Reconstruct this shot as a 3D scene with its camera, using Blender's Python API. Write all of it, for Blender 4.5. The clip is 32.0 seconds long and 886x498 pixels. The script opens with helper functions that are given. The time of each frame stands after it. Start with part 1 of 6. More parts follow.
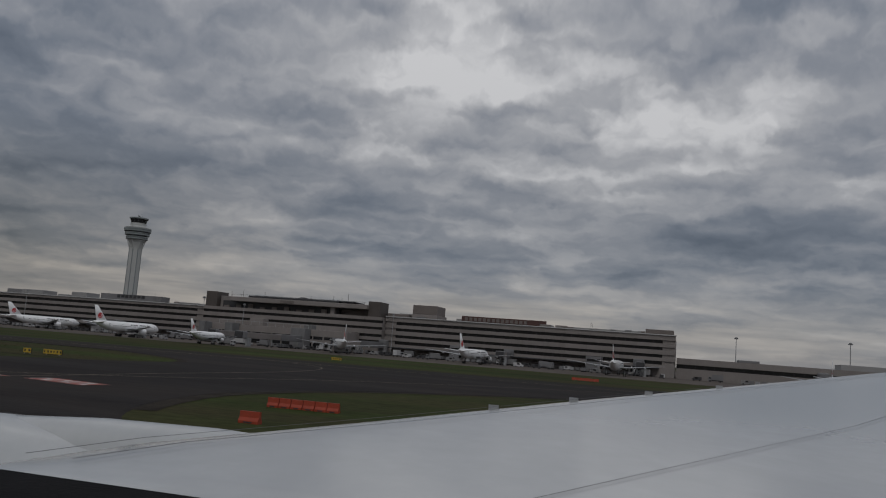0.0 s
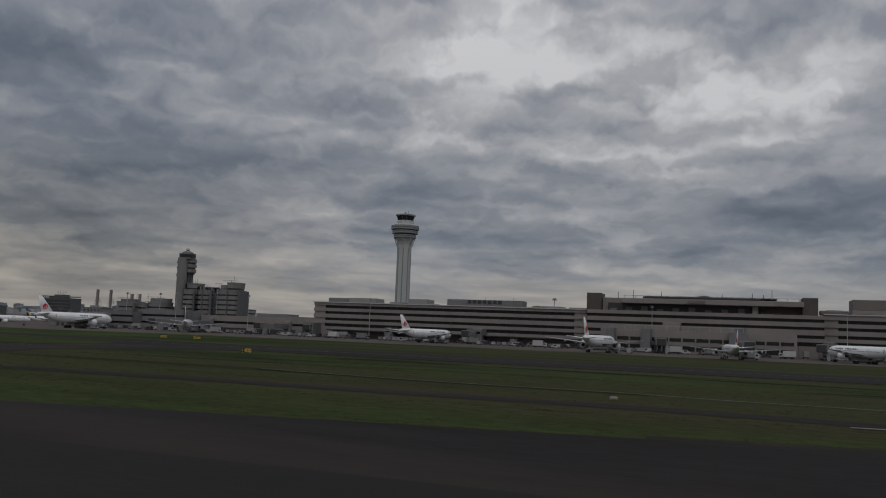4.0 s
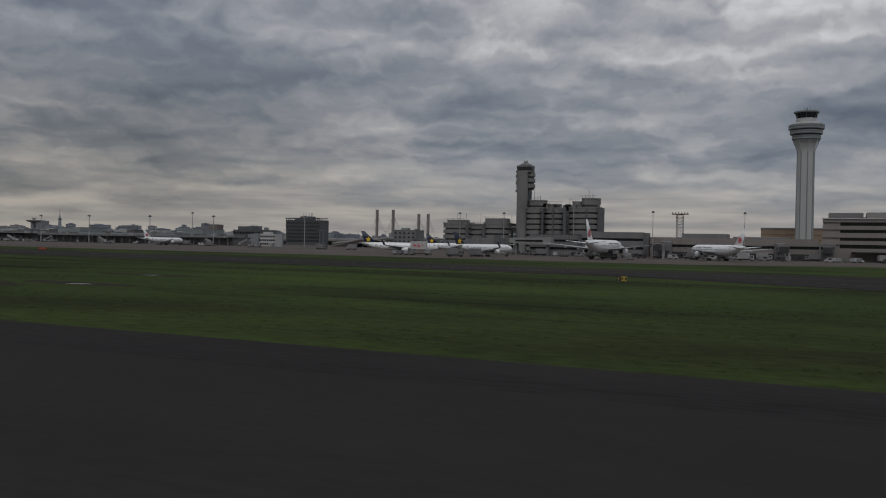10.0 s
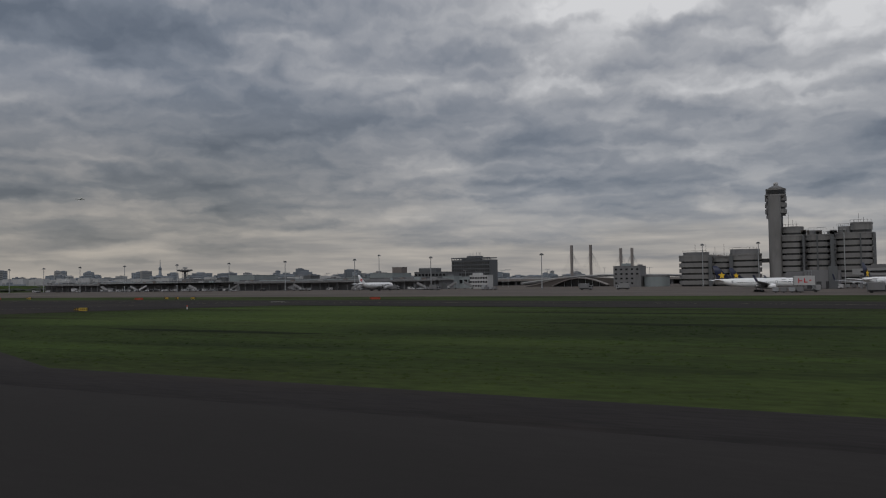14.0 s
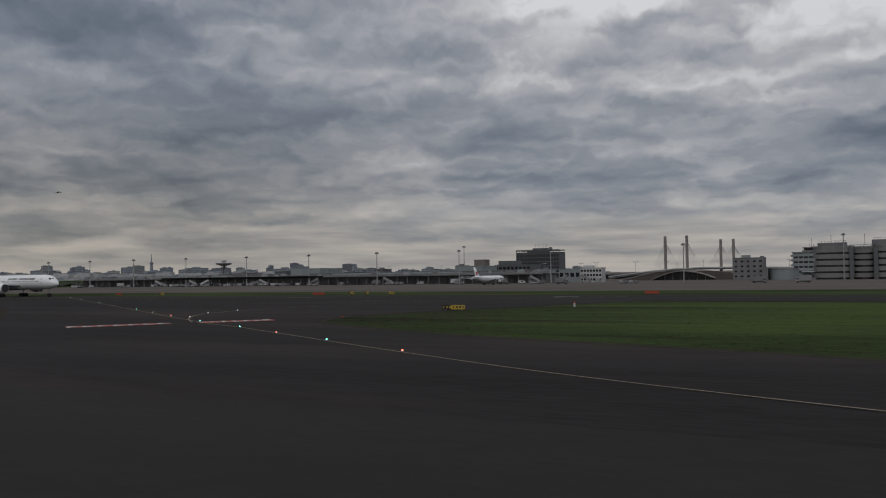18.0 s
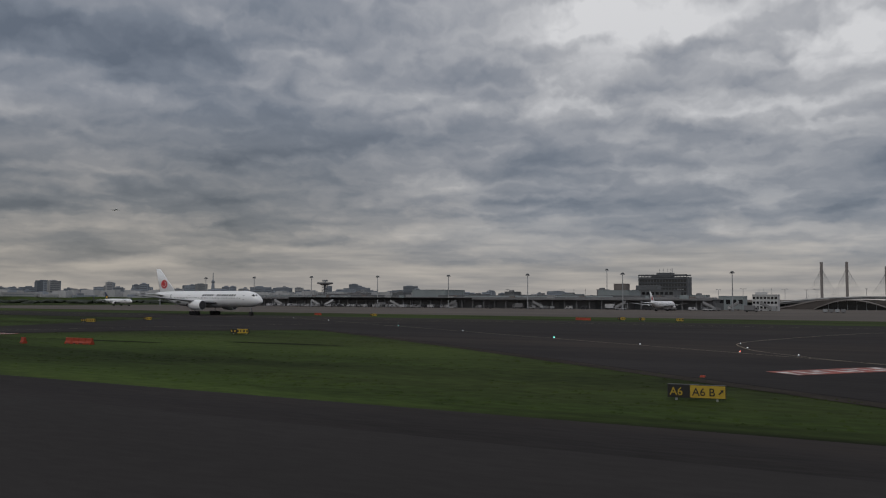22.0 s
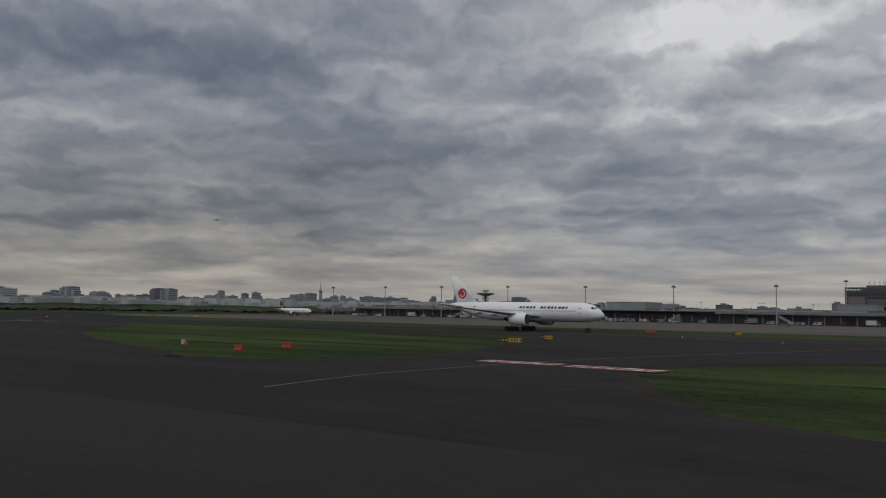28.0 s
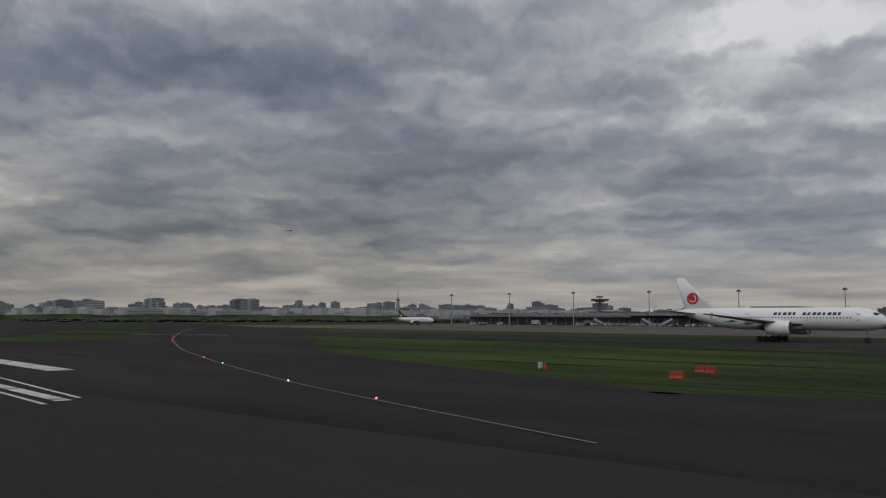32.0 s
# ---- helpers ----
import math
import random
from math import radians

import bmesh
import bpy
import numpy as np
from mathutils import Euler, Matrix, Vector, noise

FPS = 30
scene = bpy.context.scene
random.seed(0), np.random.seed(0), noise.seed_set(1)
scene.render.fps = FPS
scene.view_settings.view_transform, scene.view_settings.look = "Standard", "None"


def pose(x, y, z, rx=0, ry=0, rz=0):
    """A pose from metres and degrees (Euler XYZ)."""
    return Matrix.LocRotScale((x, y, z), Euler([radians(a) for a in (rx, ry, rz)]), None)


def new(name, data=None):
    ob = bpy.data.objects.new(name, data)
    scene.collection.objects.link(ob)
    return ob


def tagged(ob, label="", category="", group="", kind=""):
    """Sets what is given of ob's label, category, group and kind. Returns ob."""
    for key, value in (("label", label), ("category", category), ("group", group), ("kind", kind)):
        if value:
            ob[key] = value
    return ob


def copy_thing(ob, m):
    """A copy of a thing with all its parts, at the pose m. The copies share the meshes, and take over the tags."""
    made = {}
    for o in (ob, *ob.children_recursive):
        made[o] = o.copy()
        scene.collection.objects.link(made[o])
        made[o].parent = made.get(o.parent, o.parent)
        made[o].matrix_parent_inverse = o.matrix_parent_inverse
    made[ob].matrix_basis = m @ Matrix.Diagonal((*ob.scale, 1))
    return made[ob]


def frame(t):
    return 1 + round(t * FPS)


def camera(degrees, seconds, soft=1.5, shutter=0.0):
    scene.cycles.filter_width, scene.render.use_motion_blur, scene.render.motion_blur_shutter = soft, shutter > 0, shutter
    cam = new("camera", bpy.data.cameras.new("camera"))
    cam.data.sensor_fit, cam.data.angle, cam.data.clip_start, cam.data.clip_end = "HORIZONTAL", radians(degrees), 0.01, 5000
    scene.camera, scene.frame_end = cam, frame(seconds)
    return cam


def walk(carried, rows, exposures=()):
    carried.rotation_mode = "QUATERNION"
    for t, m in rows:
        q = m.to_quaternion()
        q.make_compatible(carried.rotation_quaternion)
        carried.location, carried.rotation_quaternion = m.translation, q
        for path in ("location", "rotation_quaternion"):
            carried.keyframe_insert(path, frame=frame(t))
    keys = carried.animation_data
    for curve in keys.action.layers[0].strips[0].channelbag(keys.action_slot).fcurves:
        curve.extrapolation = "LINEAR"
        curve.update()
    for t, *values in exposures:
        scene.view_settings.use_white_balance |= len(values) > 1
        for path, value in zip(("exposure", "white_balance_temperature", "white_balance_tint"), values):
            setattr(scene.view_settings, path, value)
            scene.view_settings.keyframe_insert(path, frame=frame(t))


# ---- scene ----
# camera: seconds, place along the runway, yaw, pitch, roll
EYE = 4.64
cam = camera(56.49, 32.0, soft=1.1)
EXPOSURES = [(0.0, -0.22), (5.0, -0.2), (11.0, -0.06), (16.0, 0.0), (32.0, 0.0)]
PATH = [
    (0.0, -0.00, 15.94, 6.90, -4.40),
    (0.5, -18.97, 15.65, 7.68, -4.39),
    (1.0, -37.99, 15.18, 6.94, -3.93),
    (1.5, -57.07, 16.14, 6.42, -3.20),
    (2.0, -76.12, 18.85, 5.76, -2.86),
    (2.5, -95.04, 20.58, 5.02, -2.27),
    (3.0, -113.76, 20.23, 5.34, -2.07),
    (3.5, -132.18, 20.41, 5.65, -2.26),
    (5.5, -202.05, 19.39, 5.72, -2.55),
    (6.0, -218.45, 19.88, 4.42, -2.63),
    (6.5, -234.51, 20.68, 2.98, -2.22),
    (7.0, -250.40, 22.61, 3.02, -1.63),
    (7.5, -266.22, 23.38, 3.65, -1.40),
    (8.0, -281.86, 23.45, 3.56, -1.53),
    (8.5, -297.15, 22.46, 2.96, -1.95),
    (9.0, -311.91, 23.91, 2.21, -1.96),
    (9.5, -325.97, 23.80, 0.31, -1.60),
    (10.0, -339.35, 24.80, -0.49, -1.06),
    (10.5, -352.47, 25.99, 0.66, -0.17),
    (11.0, -365.49, 27.87, 1.57, 0.25),
    (11.5, -378.46, 29.00, 2.36, 0.47),
    (12.0, -391.38, 29.58, 2.84, 0.54),
    (12.5, -404.21, 29.55, 3.35, 0.44),
    (13.0, -416.76, 29.16, 3.35, 0.83),
    (13.5, -428.83, 29.17, 2.34, 0.79),
    (15.5, -471.68, 28.11, 2.32, 1.45),
    (16.0, -481.81, 27.10, 2.63, 1.29),
    (16.5, -491.75, 26.22, 3.29, 0.93),
    (17.0, -501.54, 25.63, 3.20, 0.71),
    (17.5, -511.17, 26.27, 2.45, 0.64),
    (18.0, -520.54, 26.93, 1.84, 0.85),
    (18.5, -529.62, 27.61, 1.83, 0.97),
    (19.0, -538.32, 27.46, 1.93, 0.17),
    (19.5, -546.59, 27.24, 2.10, -0.14),
    (20.0, -554.46, 26.98, 2.21, -0.32),
    (20.5, -562.12, 26.76, 2.03, -0.63),
    (21.0, -569.61, 27.23, 2.12, -0.81),
    (21.5, -576.88, 28.79, 3.22, -0.45),
    (22.0, -583.83, 29.53, 3.49, -0.26),
    (22.5, -590.48, 30.11, 3.38, -0.43),
    (23.0, -597.03, 30.76, 3.24, -0.48),
    (23.5, -603.55, 31.26, 3.05, -0.63),
    (24.0, -610.00, 31.63, 2.80, -0.62),
    (24.5, -616.39, 31.96, 2.68, -0.72),
    (25.0, -622.69, 32.51, 3.56, -1.15),
    (25.5, -628.86, 32.87, 4.03, -1.51),
    (27.5, -652.72, 34.67, 4.11, -0.94),
    (28.0, -658.43, 35.08, 4.20, -0.88),
    (28.5, -664.01, 35.57, 4.26, -0.93),
    (29.0, -669.45, 35.95, 3.96, -0.80),
    (29.5, -674.81, 36.38, 3.70, -0.56),
    (30.0, -680.10, 36.94, 3.90, -0.51),
    (30.5, -685.27, 37.49, 4.07, -0.41),
    (31.0, -690.32, 38.09, 4.12, -0.55),
    (31.5, -695.23, 38.81, 4.30, -0.42),
    (32.0, -700.00, 39.48, 4.68, -0.23),
]
walk(cam, [(t, pose(x, 0, EYE, 90 + p, r, w)) for t, x, w, p, r in PATH], EXPOSURES)

# ---------------------------------------------------------------- sky and sun
def node(tree, kind, **values):
    n = tree.nodes.new(kind)
    for key, value in values.items():
        n.inputs[key].default_value = value
    return n


# broad banks and gaps of the cloud deck: azimuth to the left of the runway's normal and elevation, their widths (degrees), lighter or darker
BANKS = ((46, 16.5, 9, 2.8, -0.19), (36, 9.5, 8, 1.6, -0.15), (27, 6.0, 10, 1.3, -0.17), (17, 12.6, 4, 1.5, -0.08), (-2, 8.2, 10, 2.3, -0.27), (-6, 20, 6, 2.5, -0.12),
         (1, 12.6, 4.5, 1.0, 0.24), (13, 17.5, 9, 3.4, 0.23), (31, 13.3, 5, 1.2, 0.11), (14, 10.4, 4, 0.8, 0.12), (50, 13.6, 4, 1.0, 0.11), (60, 17, 7, 2.2, -0.11), (36, 17.5, 5, 2.0, -0.08),
         (60, 8, 15, 9, -0.20), (-14, 9, 10, 7, -0.12), (12, 6.5, 7, 1.2, -0.12), (2, 18, 16, 6, 0.12), (45, 4.5, 10, 2.4, -0.15), (50, 18, 12, 6, -0.06), (28, 8.8, 9, 2.4, -0.12), (58, 20, 14, 8, -0.07), (20, 17, 5, 4, 0.07))


def build_world():
    world = bpy.data.worlds.new("overcast_sky")
    scene.world = world
    world.use_nodes = True
    tr = world.node_tree
    tr.nodes.clear()
    link = tr.links.new
    out = tr.nodes.new("ShaderNodeOutputWorld")
    bg = tr.nodes.new("ShaderNodeBackground")
    co = tr.nodes.new("ShaderNodeTexCoord")
    sep = tr.nodes.new("ShaderNodeSeparateXYZ")
    link(co.outputs["Generated"], sep.inputs[0])

    def m(op, a, b=None, c=None, clamp=False):
        n = tr.nodes.new("ShaderNodeMath")
        n.operation, n.use_clamp = op, clamp
        for k, v in enumerate((a, b, c)):
            if v is None:
                continue
            if isinstance(v, (int, float)):
                n.inputs[k].default_value = v
            else:
                link(v, n.inputs[k])
        return n.outputs[0]

    def vec(op, a, b):
        n = tr.nodes.new("ShaderNodeVectorMath")
        n.operation = op
        link(a, n.inputs[0])
        if op == "SCALE":
            n.inputs["Scale"].default_value = b
        elif isinstance(b, tuple):
            n.inputs[1].default_value = b
        else:
            link(b, n.inputs[1])
        return n.outputs[0]

    def noise(v, scale, detail, rough, color=False):
        n = node(tr, "ShaderNodeTexNoise", Scale=scale, Detail=detail, Roughness=rough)
        link(v, n.inputs["Vector"])
        return n.outputs["Color" if color else "Fac"]

    # a flat cloud deck seen from below: its heaps shrink and flatten towards the horizon
    up = m("MAXIMUM", sep.outputs[2], 0.0)
    az = m("MULTIPLY", m("ARCTAN2", m("MULTIPLY", sep.outputs[0], -1.0), sep.outputs[1]), 57.296)
    high = m("MULTIPLY", m("ARCSINE", up), 57.296)
    deck = tr.nodes.new("ShaderNodeCombineXYZ")
    link(m("DIVIDE", az, 9.5), deck.inputs[0])
    link(m("DIVIDE", m("LOGARITHM", m("MULTIPLY_ADD", high, 0.19, 0.95), 2.718), 0.19), deck.inputs[1])
    flat = deck.outputs[0]
    curl = vec("SCALE", vec("SUBTRACT", noise(flat, 1.6, 2.0, 0.5, True), (0.5, 0.5, 0.5)), 0.45)
    # small round puffs fray the edges of the heaps
    near = tr.nodes.new("ShaderNodeCombineXYZ")
    link(m("DIVIDE", az, 3.4), near.inputs[0])
    link(m("DIVIDE", high, m("MULTIPLY_ADD", high, 0.05, 1.15)), near.inputs[1])
    puffs = vec("SCALE", vec("SUBTRACT", noise(near.outputs[0], 1.0, 4.0, 0.55, True), (0.5, 0.5, 0.5)), 0.80)
    place = vec("ADD", vec("ADD", flat, curl), puffs)

    def heaps(v):
        """Thickness of the cloud: round heaps in heaps, softened by drifting vapour."""
        total = m("MULTIPLY", m("SUBTRACT", noise(v, 0.75, 4.0, 0.48), 0.5), 2.1)
        for scale, gain in ((1.1, 0.34), (2.7, 0.22)):
            c = node(tr, "ShaderNodeTexVoronoi", Scale=scale)
            c.feature = "SMOOTH_F1"
            c.inputs["Smoothness"].default_value = 0.6
            link(v, c.inputs["Vector"])
            total = m("ADD", total, m("MULTIPLY", m("SUBTRACT", 0.42, c.outputs["Distance"]), gain))
        return total

    thick = heaps(place)
    # the far flank of a heap stands lighter than its near base
    flank = m("SUBTRACT", heaps(vec("ADD", place, (0.0, -0.22, 0.0))), thick)
    broad = m("SUBTRACT", noise(flat, 0.28, 2.0, 0.5), 0.5)
    light = m("ADD", m("MULTIPLY", thick, -0.50), m("MULTIPLY", broad, 0.40))
    light = m("ADD", light, m("MULTIPLY", flank, 0.22))
    # the broad banks
    wob = m("MULTIPLY", m("SUBTRACT", noise(flat, 0.9, 3.0, 0.5), 0.5), 5.0)
    elev = m("ADD", high, wob)
    for a0, e0, wa, we, gain in BANKS:
        da, de = m("DIVIDE", m("SUBTRACT", az, a0), wa), m("DIVIDE", m("SUBTRACT", elev, e0), we)
        r2 = m("ADD", m("MULTIPLY", da, da), m("MULTIPLY", de, de))
        light = m("MULTIPLY_ADD", m("POWER", 2.718, m("MULTIPLY", r2, -1.0)), gain, light)
    ramp = tr.nodes.new("ShaderNodeValToRGB")
    el = ramp.color_ramp.elements
    el[0].position, el[0].color = 0.12, (0.104, 0.123, 0.156, 1)
    el[1].position, el[1].color = 0.88, (0.56, 0.56, 0.57, 1)
    for pos, col in ((0.32, (0.156, 0.176, 0.212, 1)), (0.50, (0.236, 0.249, 0.279, 1)), (0.68, (0.347, 0.353, 0.372, 1))):
        el.new(pos).color = col
    link(m("ADD", light, 0.555), ramp.inputs[0])
    # dust over the city turns the low cloud in the west beige
    dusk = m("MULTIPLY", m("DIVIDE", m("SUBTRACT", az, 22), 22, clamp=True), m("DIVIDE", m("SUBTRACT", 13, high), 11, clamp=True))
    dust = tr.nodes.new("ShaderNodeMix")
    dust.data_type, dust.blend_type = "RGBA", "MULTIPLY"
    link(dusk, dust.inputs["Factor"])
    link(ramp.outputs[0], dust.inputs["A"])
    dust.inputs["B"].default_value = (1.09, 0.97, 0.80, 1)
    # thin pale gap over the horizon, warm, broken by flat bars of cloud
    band = tr.nodes.new("ShaderNodeValToRGB")
    be = band.color_ramp.elements
    be[0].position, be[0].color = 0.0, (0.9, 0.9, 0.9, 1)
    be[1].position, be[1].color = 0.098, (0, 0, 0, 1)
    for pos, v in ((0.035, 0.80), (0.062, 0.36)):
        be.new(pos).color = (v, v, v, 1)
    link(m("ADD", up, m("MULTIPLY", thick, 0.07)), band.inputs[0])
    warm = tr.nodes.new("ShaderNodeMix")
    warm.data_type = "RGBA"
    off = m("DIVIDE", m("SUBTRACT", az, 22), 34)
    fade = m("MAXIMUM", m("SUBTRACT", 1.0, m("MULTIPLY", m("MULTIPLY", off, off), 0.5)), 0.4)
    link(m("MULTIPLY", band.outputs[0], fade), warm.inputs["Factor"])
    link(dust.outputs["Result"], warm.inputs["A"])
    bars = noise(vec("MULTIPLY", co.outputs["Generated"], (6.0, 6.0, 70.0)), 1.0, 4.0, 0.5)
    tone = tr.nodes.new("ShaderNodeValToRGB")
    te = tone.color_ramp.elements
    te[0].position, te[0].color = 0.36, (0.238, 0.231, 0.230, 1)
    te[1].position, te[1].color = 0.62, (0.425, 0.388, 0.350, 1)
    link(bars, tone.inputs[0])
    link(tone.outputs[0], warm.inputs["B"])
    # the hidden blue sky above the clouds adds its share
    sky = tr.nodes.new("ShaderNodeTexSky")
    sky.sky_type, sky.sun_disc = "NISHITA", False
    sky.sun_elevation, sky.sun_rotation = radians(SUN_EL), radians(SUN_AZ)
    add = tr.nodes.new("ShaderNodeMix")
    add.data_type, add.blend_type = "RGBA", "ADD"
    add.inputs["Factor"].default_value = 0.004
    link(warm.outputs["Result"], add.inputs["A"])
    link(sky.outputs[0], add.inputs["B"])
    # an overcast sky is brighter overhead than at the rim
    gain = m("ADD", m("MULTIPLY", m("SUBTRACT", m("MAXIMUM", up, 0.15), 0.15), 0.75), 1.0)
    sc = tr.nodes.new("ShaderNodeVectorMath")
    sc.operation = "SCALE"
    link(add.outputs["Result"], sc.inputs[0])
    link(gain, sc.inputs["Scale"])
    link(sc.outputs[0], bg.inputs[0])
    bg.inputs[1].default_value = SKY_STRENGTH
    link(bg.outputs[0], out.inputs[0])


SUN_EL, SUN_AZ, SKY_STRENGTH = 48.0, 200.0, 1.0
build_world()
sun = new("sun", bpy.data.lights.new("sun", "SUN"))
sun.data.energy, sun.data.angle, sun.data.color = 0.6, radians(25), (1.0, 0.96, 0.9)
sun.matrix_world = pose(0, 0, 200, 90 - SUN_EL, 0, 20)

# ---------------------------------------------------------------- materials
def material(name, color, rough=0.7, metal=0.0, vary=0.12, scale=0.6, bump=0.0, fine=12.0, stain=None, stretch=(1, 1, 1), coat=0.0, random_piece=0.0, spec=0.5):
    mat = bpy.data.materials.new(name)
    mat.use_nodes = True
    tr = mat.node_tree
    link = tr.links.new
    b = tr.nodes["Principled BSDF"]
    b.inputs["Roughness"].default_value, b.inputs["Metallic"].default_value = rough, metal
    b.inputs["Specular IOR Level"].default_value = spec
    if coat:
        b.inputs["Coat Weight"].default_value = coat
        b.inputs["Coat Roughness"].default_value = 0.12
    co = tr.nodes.new("ShaderNodeTexCoord")
    mp = tr.nodes.new("ShaderNodeMapping")
    mp.inputs["Scale"].default_value = stretch
    geo = tr.nodes.new("ShaderNodeNewGeometry")
    link(geo.outputs["Position"], mp.inputs[0])
    n1 = node(tr, "ShaderNodeTexNoise", Scale=scale, Detail=5.0, Roughness=0.6)
    n2 = node(tr, "ShaderNodeTexNoise", Scale=fine, Detail=3.0, Roughness=0.6)
    link(mp.outputs[0], n1.inputs["Vector"]), link(mp.outputs[0], n2.inputs["Vector"])
    mix = tr.nodes.new("ShaderNodeMix")
    mix.data_type = "RGBA"
    lo = [max(0.0, c * (1 - vary * 1.6)) for c in color]
    hi = [min(1.0, c * (1 + vary * 1.6)) for c in color]
    mix.inputs["A"].default_value, mix.inputs["B"].default_value = (*lo, 1), (*hi, 1)
    avg = tr.nodes.new("ShaderNodeMath")
    avg.operation = "MULTIPLY_ADD"
    link(n2.outputs["Fac"], avg.inputs[0])
    avg.inputs[1].default_value = 0.4
    s = tr.nodes.new("ShaderNodeMath")
    s.operation = "MULTIPLY"
    link(n1.outputs["Fac"], s.inputs[0])
    s.inputs[1].default_value = 0.6
    link(s.outputs[0], avg.inputs[2])
    sharp = tr.nodes.new("ShaderNodeMapRange")
    sharp.inputs["From Min"].default_value, sharp.inputs["From Max"].default_value = 0.3, 0.7
    link(avg.outputs[0], sharp.inputs["Value"])
    link(sharp.outputs[0], mix.inputs["Factor"])
    result = mix.outputs["Result"]
    if stain:
        n3 = node(tr, "ShaderNodeTexNoise", Scale=scale * 0.35, Detail=6.0, Roughness=0.7, Distortion=0.6)
        link(mp.outputs[0], n3.inputs["Vector"])
        r = tr.nodes.new("ShaderNodeMapRange")
        r.inputs["From Min"].default_value, r.inputs["From Max"].default_value = 0.5, 0.68
        link(n3.outputs["Fac"], r.inputs["Value"])
        m2 = tr.nodes.new("ShaderNodeMix")
        m2.data_type = "RGBA"
        link(r.outputs[0], m2.inputs["Factor"])
        link(result, m2.inputs["A"])
        m2.inputs["B"].default_value = (*stain, 1)
        result = m2.outputs["Result"]
    if random_piece:
        info = tr.nodes.new("ShaderNodeObjectInfo")
        r = tr.nodes.new("ShaderNodeMapRange")
        r.inputs["To Min"].default_value, r.inputs["To Max"].default_value = 1 - random_piece, 1 + random_piece
        link(info.outputs["Random"], r.inputs["Value"])
        v = tr.nodes.new("ShaderNodeVectorMath")
        v.operation = "SCALE"
        link(result, v.inputs[0]), link(r.outputs[0], v.inputs["Scale"])
        result = v.outputs[0]
    link(result, b.inputs["Base Color"])
    if bump:
        bm_ = tr.nodes.new("ShaderNodeBump")
        bm_.inputs["Strength"].default_value, bm_.inputs["Distance"].default_value = bump, 0.05
        link(n2.outputs["Fac"], bm_.inputs["Height"])
        link(bm_.outputs[0], b.inputs["Normal"])
    return mat


def grass_material():
    """Mown airfield grass: green blades over brown, in long patches along the strip."""
    mat = bpy.data.materials.new("mown_grass")
    mat.use_nodes = True
    tr = mat.node_tree
    link = tr.links.new
    b = tr.nodes["Principled BSDF"]
    b.inputs["Roughness"].default_value, b.inputs["Specular IOR Level"].default_value = 0.95, 0.05
    geo = tr.nodes.new("ShaderNodeNewGeometry")

    def layer(stretch, scale, detail, lo, hi):
        mp = tr.nodes.new("ShaderNodeMapping")
        mp.inputs["Scale"].default_value = stretch
        link(geo.outputs["Position"], mp.inputs[0])
        n = node(tr, "ShaderNodeTexNoise", Scale=scale, Detail=detail, Roughness=0.6, Distortion=0.3)
        link(mp.outputs[0], n.inputs["Vector"])
        r = tr.nodes.new("ShaderNodeMapRange")
        r.inputs["From Min"].default_value, r.inputs["From Max"].default_value = lo, hi
        link(n.outputs["Fac"], r.inputs["Value"])
        return r.outputs[0], n

    def blend(fac, a, c):
        mx = tr.nodes.new("ShaderNodeMix")
        mx.data_type = "RGBA"
        link(fac, mx.inputs["Factor"])
        for key, v in (("A", a), ("B", c)):
            if isinstance(v, tuple):
                mx.inputs[key].default_value = (*v, 1)
            else:
                link(v, mx.inputs[key])
        return mx.outputs["Result"]
    tufts, fine = layer((0.5, 1, 1), 1.3, 4.0, 0.3, 0.7)
    patch, _ = layer((0.30, 1, 1), 0.055, 4.0, 0.38, 0.66)
    dry, _ = layer((0.16, 1, 1), 0.045, 4.0, 0.45, 0.64)
    dark_streaks, _ = layer((0.07, 1, 1), 0.11, 3.0, 0.60, 0.70)
    c = blend(tufts, (0.010, 0.0175, 0.0055), (0.024, 0.038, 0.010))
    c = blend(patch, c, blend(tufts, (0.034, 0.056, 0.013), (0.062, 0.095, 0.021)))
    # drier ground in the east of the field
    sx = tr.nodes.new("ShaderNodeSeparateXYZ")
    link(geo.outputs["Position"], sx.inputs[0])
    east = tr.nodes.new("ShaderNodeMapRange")
    east.inputs["From Min"].default_value, east.inputs["From Max"].default_value = -300, -160
    east.inputs["To Min"].default_value = 0.22
    link(sx.outputs[0], east.inputs["Value"])
    dm = tr.nodes.new("ShaderNodeMath")
    dm.operation = "MULTIPLY"
    link(dry, dm.inputs[0]), link(east.outputs[0], dm.inputs[1])
    more = tr.nodes.new("ShaderNodeMath")
    more.operation, more.use_clamp = "MULTIPLY_ADD", True
    link(east.outputs[0], more.inputs[0])
    more.inputs[1].default_value = 0.30
    link(dm.outputs[0], more.inputs[2])
    dry = more.outputs[0]
    c = blend(dry, c, blend(tufts, (0.032, 0.030, 0.014), (0.058, 0.053, 0.025)))
    c = blend(dark_streaks, c, (0.012, 0.015, 0.006))
    link(c, b.inputs["Base Color"])
    bp = tr.nodes.new("ShaderNodeBump")
    bp.inputs["Strength"].default_value, bp.inputs["Distance"].default_value = 0.6, 0.06
    link(fine.outputs["Fac"], bp.inputs["Height"])
    link(bp.outputs[0], b.inputs["Normal"])
    return mat


